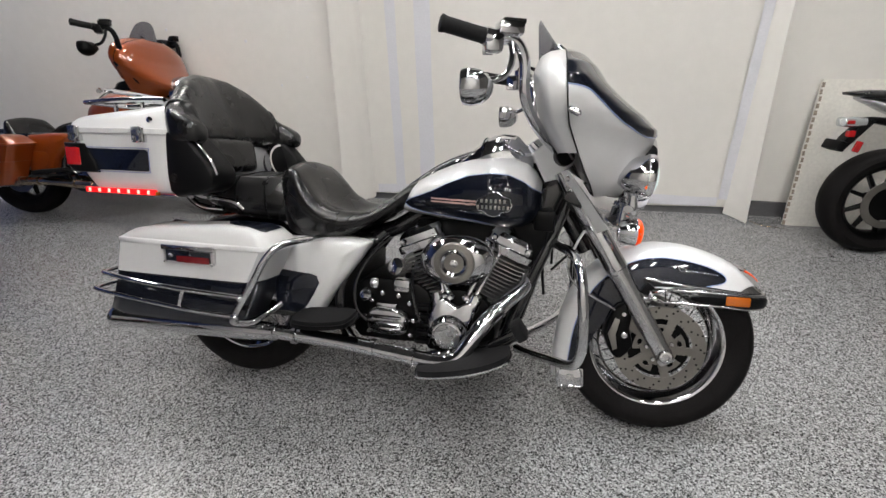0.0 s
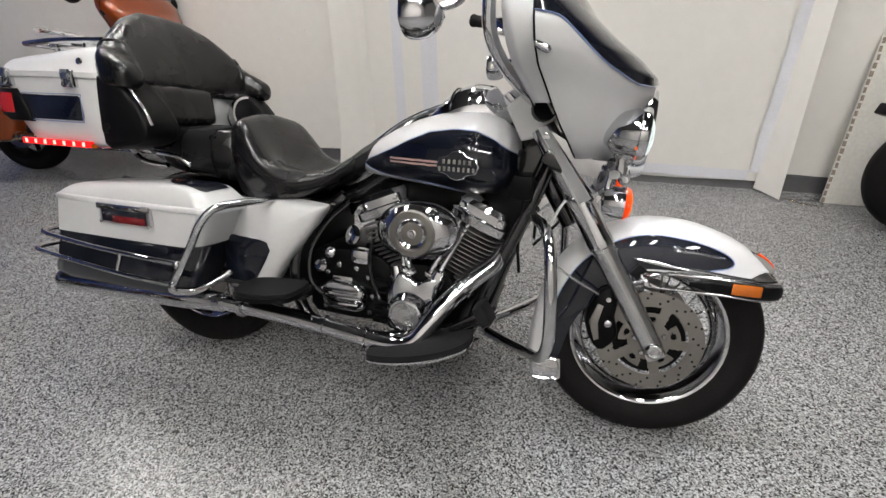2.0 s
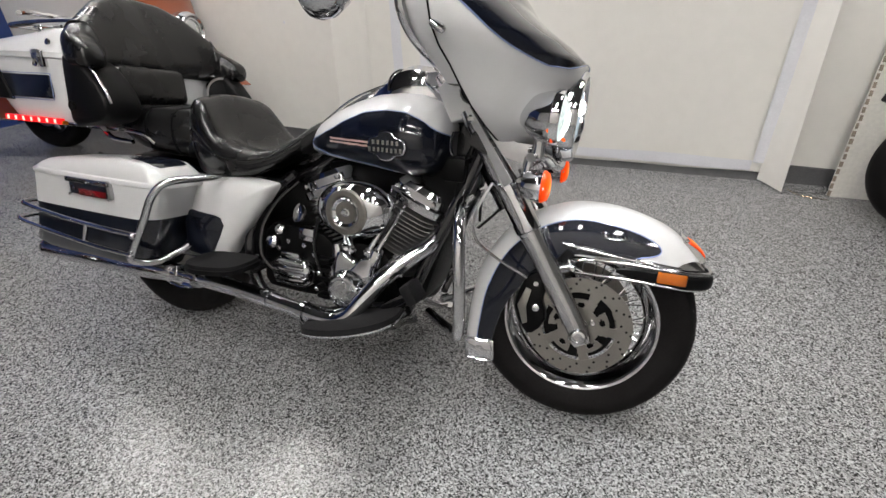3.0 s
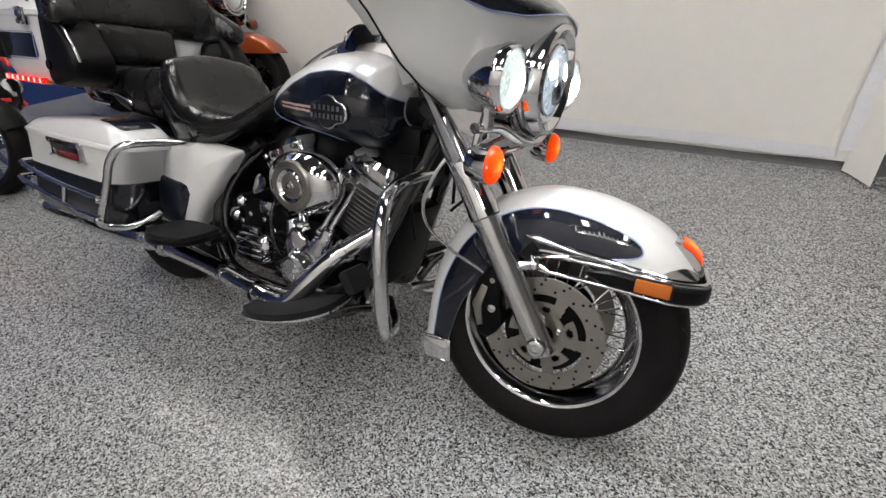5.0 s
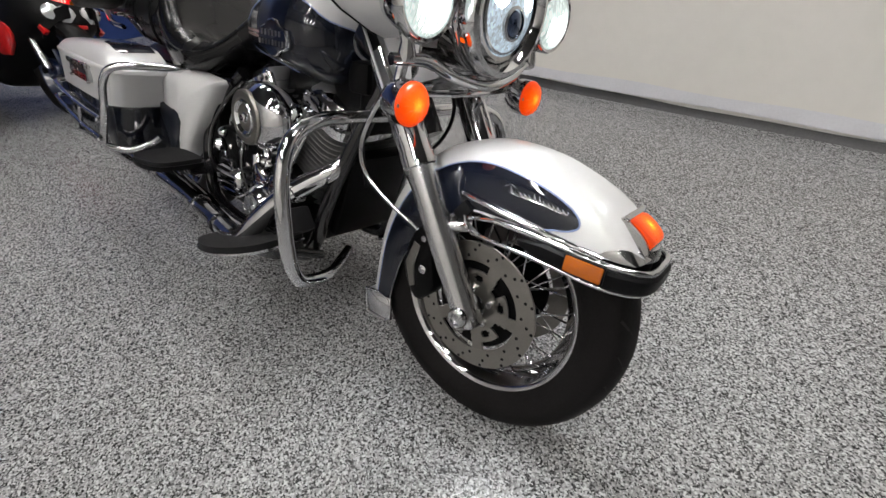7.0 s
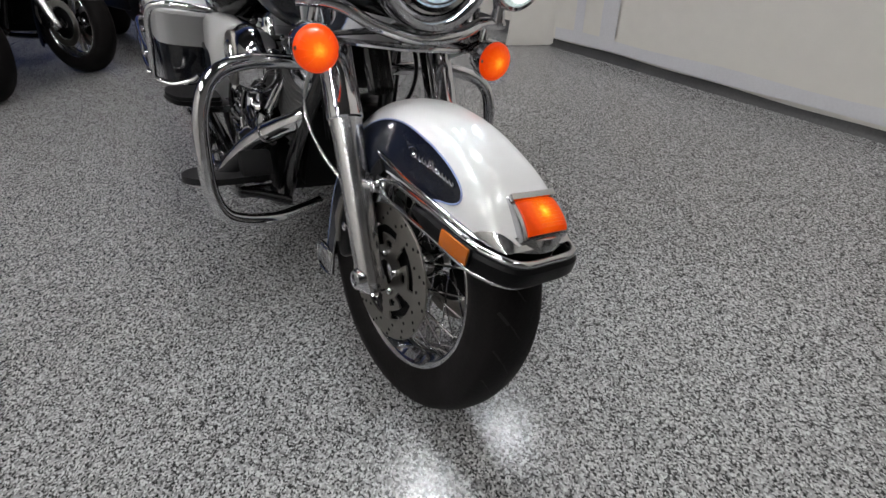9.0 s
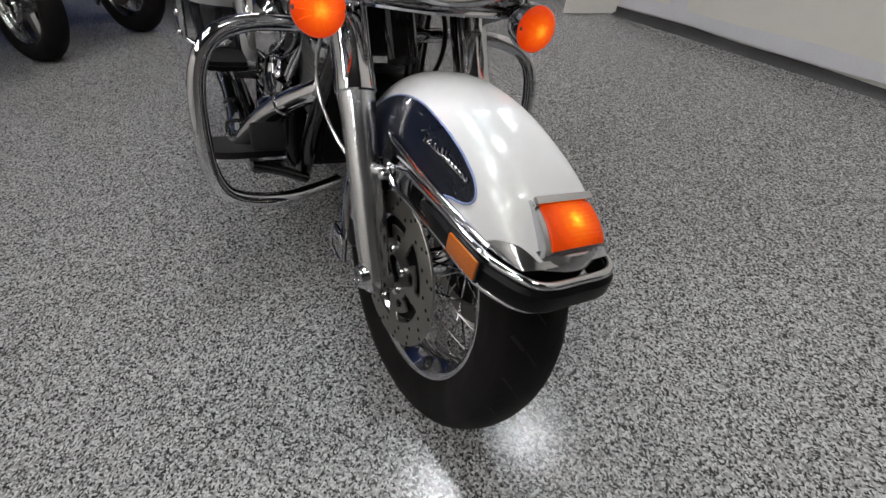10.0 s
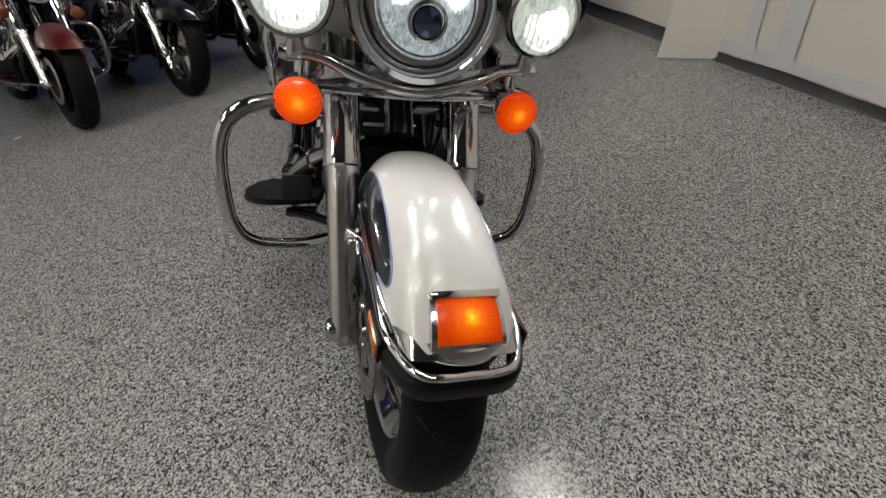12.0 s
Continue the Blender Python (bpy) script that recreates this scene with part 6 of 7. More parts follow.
def chassis(bike):
    fr = part("chassis_tube", tube([(1.20, 0, 0.83), (1.00, 0, 0.80), (0.75, 0, 0.70), (0.60, 0, 0.62), (0.40, 0, 0.60)], 0.03, 12, 5), FRAMEPAINT, bike, "black steel chassis tube")
    for s in (-1, 1):
        part("chassis_tube", tube([(1.240, s * 0.045, 0.78), (1.19, s * 0.07, 0.64), (1.135, s * 0.10, 0.50), (1.087, s * 0.12, 0.37), (1.055, s * 0.13, 0.27), (1.01, s * 0.14, 0.215), (0.85, s * 0.14, 0.20), (0.60, s * 0.15, 0.205), (0.50, s * 0.15, 0.26), (0.47, s * 0.13, 0.42), (0.55, s * 0.10, 0.56), (0.62, s * 0.08, 0.63)], 0.020, 10, 6), FRAMEPAINT, bike, "black steel chassis tube")
        part("swingarm", tube([(0.50, s * 0.12, 0.33), (0.25, s * 0.125, 0.32), (0.0, s * 0.12, 0.31)], 0.022, 10, 4, flat=1.3), FRAMEPAINT, bike)
        part("chassis_tube", tube([(0.60, s * 0.10, 0.60), (0.38, s * 0.14, 0.60), (0.10, s * 0.15, 0.60), (-0.2, s * 0.15, 0.62)], 0.013, 8, 5), FRAMEPAINT, bike, "black steel chassis tube")
    part("coil_cover", slab([(1.06, 0.70), (1.13, 0.72), (1.205, 0.72), (1.19, 0.60), (1.15, 0.565), (1.10, 0.60), (1.07, 0.65)], -0.09, 0.09, 0.015, 2), ENGINE, bike, "black coil cover")
    part("radiator_cowl", box((1.105, 0.0, 0.405), (0.05, 0.20, 0.24), 0.02, Matrix.Rotation(radians(17), 4, "Y")), ENGINE, bike, "black oil cooler and regulator")
    # added block that fills the gap below the tank with black
    part("tank_gap_block", box((0.92, 0.035, 0.635), (0.40, 0.17, 0.10), 0.03), ENGINE, bike, "added black filler block in the gap under the tank")
    part("battery_box", box((0.45, 0, 0.47), (0.2, 0.27, 0.28), 0.03), ENGINE, bike, "black battery box")
    bm = bmesh.new()
    rings = []
    for i in range(19):
        a = radians(200 - i * 11)
        r = 0.345
        ring = []
        for k in range(13):
            t = math.pi * k / 12
            y = -math.cos(t) * 0.095
            rr = r - 0.05 + 0.05 * math.sin(t) ** 0.5
            ring.append(Vector((rr * math.cos(a), y, 0.31 + rr * math.sin(a))))
        rings.append(ring)
    skin(bm, rings, loop=False)
    part("rear_fender", bm, BLACKPAINT, bike, "black rear fender")


def side_cover(bike, s, paint, lower):
    """A bulging triangular cover; the darker panel sits proud on its rear foot."""
    def plate(out, y, rise, k):
        pts = [(p.x, p.z) for p in spline([(x, 0, z) for x, z in out], 4, True)]
        mx, mz = 0.40, 0.50
        rings = []
        for f, dy in ((1.0, -0.06), (1.0, -0.022), (0.985, -0.010), (0.955, -0.001), (0.90, 0.006 * k), (0.8, 0.011 * k), (0.6, 0.016 * k), (0.3, 0.018 * k), (0.02, 0.018 * k)):
            rings.append([Vector((mx + (x - mx) * f, s * (y + dy - rise * max(0, mx + (x - mx) * f - 0.44) / 0.16), mz + (z - mz) * f)) for x, z in pts])
        return skin(bmesh.new(), rings)
    sc = part("side_cover", plate([(0.252, 0.36), (0.248, 0.50), (0.256, 0.594), (0.33, 0.606), (0.48, 0.612), (0.570, 0.604), (0.586, 0.597), (0.570, 0.568), (0.525, 0.500), (0.455, 0.405), (0.405, 0.333), (0.36, 0.322), (0.29, 0.33)], 0.176, 0.03, 1.2), paint, bike, "white side cover" if paint is PEARL else "painted side cover", 50)
    out = [(0.246, 0.345), (0.246, 0.474), (0.262, 0.488), (0.385, 0.486), (0.412, 0.478), (0.420, 0.452), (0.398, 0.408), (0.352, 0.342), (0.335, 0.334), (0.26, 0.336)]
    part("side_cover_lower", slab(out, s * 0.15, s * 0.199, 0.006), lower, sc, "black gloss lower cover")
    return sc


def crash_bar(bike, s):
    s *= 0.93 if s > 0 else 1.0
    return part("engine_guard", tube([(1.20, s * 0.039, 0.622), (1.222, s * 0.156, 0.632), (1.250, s * 0.262, 0.634), (1.270, s * 0.326, 0.610), (1.282, s * 0.354, 0.55), (1.291, s * 0.358, 0.455), (1.293, s * 0.348, 0.372), (1.276, s * 0.311, 0.316), (1.23, s * 0.214, 0.278), (1.15, s * 0.117, 0.252), (1.10, s * 0.058, 0.240)], 0.0146, 16, 7), CHROME, bike, "chrome engine guard bar")


def footboards(bike, s):
    out = [(0.805, 0.17), (0.80, 0.30), (0.83, 0.345), (0.93, 0.375), (1.02, 0.372), (1.085, 0.335), (1.10, 0.28), (1.08, 0.20), (1.05, 0.17)]
    if s > 0:
        out = [(x, 0.17 + (y - 0.17) * 0.75) for x, y in out]
    def plate(o, z0, z1, shrink, slope, x0):
        cx = sum(p[0] for p in o) / len(o)
        cy = sum(p[1] for p in o) / len(o)
        pts = [(cx + (p.x - cx) * shrink, cy + (p.y - cy) * shrink) for p in spline([(x, y, 0) for x, y in o], 4, True)]
        rings = [[Vector((x, s * y, z + slope * (x - x0))) for x, y in pts] for z in (z0, z1)]
        return skin(bmesh.new(), rings)
    fb = part("footboard", plate(out, 0.217, 0.224, 1.0, 0.30, 0.81), CHROME, bike, "half-moon footboard with black rubber pad")
    part("footboard_pad", plate(out, 0.224, 0.240, 0.965, 0.30, 0.81), PADRUBBER, fb)
    part("footboard_base", box((1.0, s * 0.22, 0.252), (0.17, 0.08, 0.03), 0.01, Matrix.Rotation(radians(-17), 4, "Y")), FRAMEPAINT, fb)
    part("footboard_arm", tube([(1.08, s * 0.13, 0.24), (1.08, s * 0.20, 0.268), (1.085, s * 0.26, 0.285)], 0.013, 10, 4), FRAMEPAINT, fb)
    out2 = [(0.38, 0.20), (0.368, 0.29), (0.39, 0.335), (0.46, 0.352), (0.545, 0.335), (0.572, 0.30), (0.568, 0.22), (0.54, 0.19)]
    pb = part("passenger_board", plate(out2, 0.334, 0.348, 1.0, 0.06, 0.36), PLASTIC, bike, "small black passenger footboard")
    part("passenger_pad", plate(out2, 0.348, 0.360, 0.95, 0.06, 0.36), PADRUBBER, pb)
    part("passenger_arm", box((0.53, s * 0.19, 0.335), (0.06, 0.1, 0.03), 0.008), FRAMEPAINT, pb)
    if s < 0:
        pd = part("brake_pedal", box((1.115, s * 0.225, 0.372), (0.035, 0.075, 0.062), 0.012, Matrix.Rotation(radians(-35), 4, "Y")), PADRUBBER, bike, "black brake pedal")
        part("pedal_arm", tube([(1.12, s * 0.225, 0.355), (1.04, s * 0.22, 0.30), (0.95, s * 0.21, 0.285)], 0.010, 10, 4), FRAMEPAINT, pd)
        part("pedal_arm", box((1.07, s * 0.22, 0.338), (0.12, 0.03, 0.022), 0.006, Matrix.Rotation(radians(-35), 4, "Y")), FRAMEPAINT, pd)


def nacelle(bike, paint):
    """The panels between fairing, fork and tank, and what shows there."""
    for s in (-1, 1):
        out = [(1.203, 0.862), (1.225, 0.868), (1.352, 0.70), (1.312, 0.668), (1.296, 0.69)]
        bm = slab(out, s * 0.143, s * 0.150, 0.003)
        for v in bm.verts:
            v.co.y += s * 1.0 * ((v.co.x - 1.203) * 0.84 + (v.co.z - 0.862) * 0.54)
        part("fork_shroud", bm, paint, bike, "painted fork shroud")
        out = [(1.228, 0.862), (1.345, 0.795), (1.40, 0.79), (1.395, 0.742), (1.355, 0.705)]
        part("shroud_plate", slab(out, s * 0.146, s * 0.153, 0.003), CHROME, bike, "chrome shroud plate")
        part("shroud_bolt", lathe([(0.009, 0), (0.009, 0.006), (0.001, 0.008)], (1.226, s * 0.158, 0.842), (0, s, 0), 10), CHROME, bike)
    part("steering_cover", slab([(1.112, 0.910), (1.150, 0.945), (1.205, 0.955), (1.245, 0.90), (1.225, 0.845), (1.158, 0.826)], -0.125, 0.125, 0.010), paint, bike, "painted steering head cover")
    part("ignition_switch", lathe([(0.021, 0), (0.023, 0.008), (0.022, 0.026), (0.017, 0.03), (0.001, 0.03)], (1.128, -0.085, 0.925), (-0.6, 0, 0.8), 20), CHROME, bike, "chrome ignition switch")
    part("bar_clamp", lathe([(0.03, -0.03), (0.034, -0.02), (0.034, 0.02), (0.03, 0.03)], (1.205, -0.1, 0.905), (0.3, -1, 0.2), 16), FRAMEPAINT, bike, "black bar clamp")
    # cables
    for i, pts in enumerate((((1.30, -0.125, 0.70), (1.272, -0.14, 0.65), (1.250, -0.15, 0.58), (1.266, -0.15, 0.525), (1.33, -0.140, 0.478), (1.385, -0.124, 0.447), (1.412, -0.114, 0.430)),
                             ((1.215, -0.07, 0.79), (1.18, -0.09, 0.68), (1.17, -0.08, 0.55), (1.18, -0.07, 0.45)),
                             ((1.22, 0.06, 0.79), (1.20, 0.09, 0.68), (1.20, 0.09, 0.52)),
                             ((1.24, -0.06, 0.78), (1.28, -0.03, 0.70), (1.30, 0.02, 0.62)),
                             ((1.28, 0.05, 0.74), (1.30, 0.08, 0.66), (1.27, 0.09, 0.58), (1.20, 0.08, 0.5)))):
        part("cable", tube(pts, 0.0048 if i else 0.004, 8, 6), ALLOY if i == 0 else PLASTIC, bike, "braided brake line" if i == 0 else "black cable")
    part("neck_block", box((1.19, 0, 0.76), (0.1, 0.10, 0.16), 0.02, Matrix.Rotation(radians(28), 4, "Y")), FRAMEPAINT, bike)
    part("horn_block", box((1.165, -0.02, 0.70), (0.07, 0.16, 0.07), 0.015), ENGINE, bike)


LEAN = 14.0


def touring_bike(m, label, paint, panel, dress, detail=1.0, group="", wheel_style="spoke", wheel_metal=CHROME, bars=CHROME, fen=None, lit=False, steer=4.0, high=0.0, shifts={}):
    """A big V-twin. dress names what it carries."""
    bike = thing("motorcycle", label, "motorcycle", m, group)
    fw = wheel(bike, "front_wheel", 1.551, 0.305, 0.306, 0.130, 0.205, wheel_style, (0.083,) if wheel_style == "star" else (-0.083, 0.083), wheel_metal, detail)
    wheel(bike, "rear_wheel", 0.01, 0.312, 0.318, 0.150, 0.205, wheel_style, (-0.09,), wheel_metal, detail * 0.9)
    fend = front_fender(bike, fen or paint, panel, "lamp" in dress, "trim" in dress)
    ax = Vector((1.215, 0, 0.84))
    black_fork = (ENGINE, ENGINE) if "bronze" in dress else (ALLOY, CHROME)
    for ob in [fw, fend] + fork(bike, *black_fork):
        ob.matrix_basis = Matrix.Translation(ax) @ Matrix.Rotation(radians(steer), 4, Vector((-0.545, 0, 0.84))) @ Matrix.Translation(-ax)
    chassis(bike)
    engine(bike, detail)
    exhaust(bike, CHROME if "bronze" not in dress else BRONZE)
    tank(bike, paint, panel, "trim" in dress, CHROME if bars is CHROME else ENGINE)
    seat(bike, "pillion" in dress)
    handlebar(bike, bars, PADRUBBER, high)
    nacelle(bike, paint)
    if "fairing" in dress:
        fairing(bike, paint, panel, True, bars if bars is CHROME else PLASTIC)
    lamp_bar(bike, lit, "passing" in dress)
    for s in (-1, 1):
        if "bags" in dress:
            saddlebag(bike, s, paint, panel or paint, "trim" in dress)
        side_cover(bike, s, paint, panel or paint)
        if "guards" in dress:
            bag_guard(bike, s)
        if "crash" in dress:
            crash_bar(bike, s)
        footboards(bike, s)
    if "trunk" in dress:
        tour_trunk(bike)
        js = part("side_stand", tube([(0.93, 0.13, 0.215), (0.96, 0.20, 0.165), (1.00, 0.29, 0.105), (1.02, 0.335, 0.092)], [0.014, 0.012, 0.011, 0.010], 12, 5), CHROME, bike, "chrome side stand")
        part("stand_foot", box((1.022, 0.338, 0.089), (0.05, 0.035, 0.008), 0.003, Matrix.Rotation(radians(LEAN), 4, "X")), CHROME, js)
    # shifts of parts by which a machine differs from the others
    for ob in bike.children:
        kind = ob.name.split(".")[0]
        if kind in shifts:
            ob.matrix_basis = shifts[kind]
    return bike


main_bike = touring_bike(pose(1.45, -0.045, 0, 0, 0, -1.0) @ pose(-1.45, 0, 0, -LEAN), "white and black touring motorcycle with chrome trim and lit lamps", PEARL, BLACKPAINT,
                         {"lamp", "trim", "pillion", "fairing", "passing", "bags", "guards", "crash", "trunk"}, 1.0, "", "spoke", CHROME, CHROME, None, True)

# light thrown by the three lit lamps
for y, z, e, wide, aim in ((0.0, 0.861, 1.0, 100, (1, 0, -0.2)), (-0.194, 0.857, 13, 98, (0.185, -0.437, -0.856)), (0.194, 0.857, 10, 98, (0.435, 0.0, -0.77))):
    sp = bpy.data.lights.new("lamp_beam", "SPOT")
    sp.energy, sp.spot_size, sp.spot_blend, sp.shadow_soft_size, sp.color = e, radians(wide), 0.8, 0.04, (0.93, 0.97, 1.0)
    o = new("lamp_beam", sp)
    mw = main_bike.matrix_basis @ Vector((1.497, y, z))
    o.matrix_basis = look(mw, mw + Vector(aim))

# the orange bagger by the wall
touring_bike(pose(-2.98, 1.43, 0, 0, 0, 6.7) @ pose(0, 0, 0, -9) @ Matrix.Scale(1.05, 4), "burnt orange bagger motorcycle with black handlebar by the white wall", ORANGE, None,
             {"fairing", "bags", "bronze"}, 0.5, "", "cast", ENGINE, ENGINE, None, False, 0.0, 0.10,
             {"handlebar": Matrix.Translation((0.12, 0, -0.04)), "saddlebag": Matrix.Translation((0, 0, -0.06)), "seat": Matrix.Translation((-0.16, 0, -0.07)) @ Matrix.Diagonal((0.85, 1, 0.92, 1)), "fairing": pose(1.14, 0, 1.0, 0, 26, 0) @ Matrix.Diagonal((1, 0.8, 0.92, 1)) @ Matrix.Translation((-1.2, 0, -0.95))})
# the row of parked machines behind, turned towards the room
row = [(-1.21, -1.77, REDPAINT, "dark red cruiser motorcycle with chrome guard bars, parked", {"crash", "bags"}, "cast", ENGINE),
       (-1.57, -1.14, BLACKPAINT, "black cruiser motorcycle with star-shaped silver wheel spokes, parked", {"bags"}, "star", DULLCHROME),
       (-1.90, -0.60, BLACKPAINT, "black cruiser motorcycle with chrome wheel rims, parked", {"bags"}, "cast", DULLCHROME)]
HEADING = 38.0
for x, y, paint, label, dress, style, metal in row:
    turn = HEADING
    c, s = math.cos(radians(turn)), math.sin(radians(turn))
    touring_bike(pose(x - 1.6 * c, y - 1.6 * s, 0, 0, 0, turn) @ pose(0, 0, 0, -13), label, paint, None, dress, 0.5, "parked row", style, metal, CHROME, None, False, 0.0)


def faired_bike(m, label, group=""):
    """A sport machine with a full red and black nose and two slanted headlights; its front faces +x."""
    b = thing("motorcycle", label, "motorcycle", m, group)
    wheel(b, "front_wheel", 1.36, 0.285, 0.29, 0.12, 0.205, "cast", (), NAVY_SHEEN, 0.5)
    wheel(b, "rear_wheel", 0.0, 0.30, 0.305, 0.17, 0.21, "cast", (-0.09,), ENGINE, 0.5)
    for s in (-1, 1):
        fk = part("fork_leg", tube([(1.36, s * 0.10, 0.285), (1.26, s * 0.10, 0.50), (1.16, s * 0.10, 0.72)], [0.026, 0.024, 0.022], 14, 3), DULLCHROME, b, "silver fork leg")
        part("axle_cap", lathe([(0.02, 0), (0.02, 0.012), (0.001, 0.014)], (1.36, s * 0.12, 0.285), (0, s, 0), 14), ENGINE, fk)
    bm = bmesh.new()
    rows = []
    for i in range(15):
        a = radians(20 + i * 9)
        rows.append([Vector((1.36 + (0.315 - 0.03 * abs(u) ** 2) * math.cos(a), u * 0.075, 0.285 + (0.315 - 0.03 * abs(u) ** 2) * math.sin(a))) for u in np.linspace(-1, 1, 9)])
    part("front_fender", skin(bm, rows, loop=False), PLASTIC, b, "black front fender", 60)
    # nose: sections from the tip backwards
    bm = bmesh.new()
    rings = []
    for x, w, z0, z1 in ((1.48, 0.03, 0.66, 0.70), (1.44, 0.11, 0.62, 0.76), (1.38, 0.17, 0.59, 0.84), (1.30, 0.205, 0.55, 0.92), (1.20, 0.225, 0.48, 0.97), (1.08, 0.23, 0.38, 0.93), (0.95, 0.225, 0.30, 0.82), (0.80, 0.21, 0.26, 0.70), (0.65, 0.19, 0.25, 0.60)):
        zc, h = (z0 + z1) / 2, (z1 - z0) / 2
        rings.append([Vector((x, sgnpow(math.cos(t), 0.75) * w, zc + sgnpow(math.sin(t), 0.8) * h)) for t in [2 * math.pi * k / 28 for k in range(28)]])
    nose = part("fairing", skin(bm, rings), PLASTIC, b, "black sport fairing with red flashes", 60)
    for s in (-1, 1):
        out = [(1.47, 0.055), (1.44, 0.115), (1.36, 0.17), (1.33, 0.165), (1.38, 0.10), (1.44, 0.045)]
        hl = part("headlight", skin(bmesh.new(), [[Vector((x + 0.012, s * y, 0.745 - 0.9 * (1.47 - x) + k)) for x, y in out] for k in (-0.035, 0.035)]), PLASTIC, nose, "slanted headlight in a black surround")
        for dy, r in ((0.065, 0.050), (0.128, 0.044)):
            part("lens", lathe([(0.001, 0.018), (r * 0.7, 0.013), (r, 0.0), (r, -0.03)], (1.480 - dy * 0.45, s * dy, 0.705 + dy * 0.25), (1, s * 0.35, 0.25), 20), GLASS, nose)
        part("fairing_side", slab([(1.16, 0.60), (1.12, 0.66), (1.02, 0.68), (0.90, 0.60), (0.94, 0.50), (1.08, 0.48)], s * 0.205, s * 0.236, 0.01, 2), SPORTRED, nose, "red side panel")
        part("nose_flash", slab([(1.41, 0.625), (1.36, 0.665), (1.33, 0.650), (1.38, 0.605)], s * 0.15, s * 0.175, 0.006), SPORTRED, nose)
        part("nose_flash", tube([(1.40, s * 0.13, 0.835), (1.36, s * 0.155, 0.87), (1.30, s * 0.185, 0.90), (1.22, s * 0.205, 0.925)], [0.006, 0.022, 0.028, 0.008], 12, 5), SPORTRED, nose, "red flash")
        part("mirror", lathe([(0.001, -0.03), (0.035, -0.02), (0.045, 0.0), (0.04, 0.01), (0.001, 0.012)], (1.15, s * 0.36, 1.05), (-1, 0, 0), 18), PLASTIC, b)
        part("mirror_arm", tube([(1.25, s * 0.18, 0.93), (1.2, s * 0.27, 1.02), (1.16, s * 0.34, 1.05)], 0.009, 8, 4), PLASTIC, b)
        part("grip", lathe([(0.017, 0), (0.017, 0.12), (0.001, 0.122)], (1.02, s * 0.24, 0.96), (-0.35, s, 0.1), 14), PADRUBBER, b)
    part("nose_marker", box((1.478, 0, 0.655), (0.02, 0.05, 0.022), 0.004), SPORTRED, nose)
    bm = bmesh.new()
    rows = [[Vector((1.36 - 0.22 * f - 0.10 * u * u, u * (0.14 - 0.04 * f), 0.86 + 0.25 * f - 0.03 * u * u)) for u in np.linspace(-1, 1, 13)] for f in np.linspace(0, 1, 7)]
    part("windscreen", skin(bm, rows, loop=False), SMOKE, b, "smoked windscreen", 60)
    for ob in b.children:
        if ob.name.split(".")[0] in ("fairing", "windscreen", "mirror", "mirror_arm"):
            ob.matrix_basis = Matrix.Translation((0.05, 0.06, -0.12))
    tk = [(0.50, 0.09, 0.66, 0.78), (0.56, 0.13, 0.64, 0.86), (0.68, 0.16, 0.62, 0.93), (0.80, 0.16, 0.62, 0.95), (0.92, 0.12, 0.66, 0.93), (0.98, 0.07, 0.70, 0.88)]
    part("fuel_tank", skin(bmesh.new(), [[Vector((x, sgnpow(math.cos(t), 0.8) * w, (z0 + z1) / 2 + sgnpow(math.sin(t), 0.8) * (z1 - z0) / 2)) for t in [2 * math.pi * k / 24 for k in range(24)]] for x, w, z0, z1 in tk]), SPORTRED, b, "", 60)
    part("seat", skin(bmesh.new(), [[Vector((x, sgnpow(math.cos(t), 0.7) * w, z + sgnpow(math.sin(t), 0.7) * 0.045)) for t in [2 * math.pi * k / 20 for k in range(20)]] for x, w, z in ((-0.25, 0.05, 0.92), (-0.2, 0.1, 0.91), (0.0, 0.13, 0.87), (0.15, 0.13, 0.80), (0.35, 0.12, 0.77), (0.5, 0.08, 0.78))]), LEATHER, b, "", 70)
    part("engine", box((0.62, 0, 0.42), (0.5, 0.32, 0.36), 0.05), ENGINE, b)
    part("swingarm", box((0.2, 0, 0.33), (0.5, 0.24, 0.07), 0.02), ENGINE, b)
    return b


faired_bike(pose(-3.14, -0.404, 0, 0, 0, 18) @ pose(0, 0, 0, -13), "red and black sport motorcycle with two clear headlights, parked", "parked row")


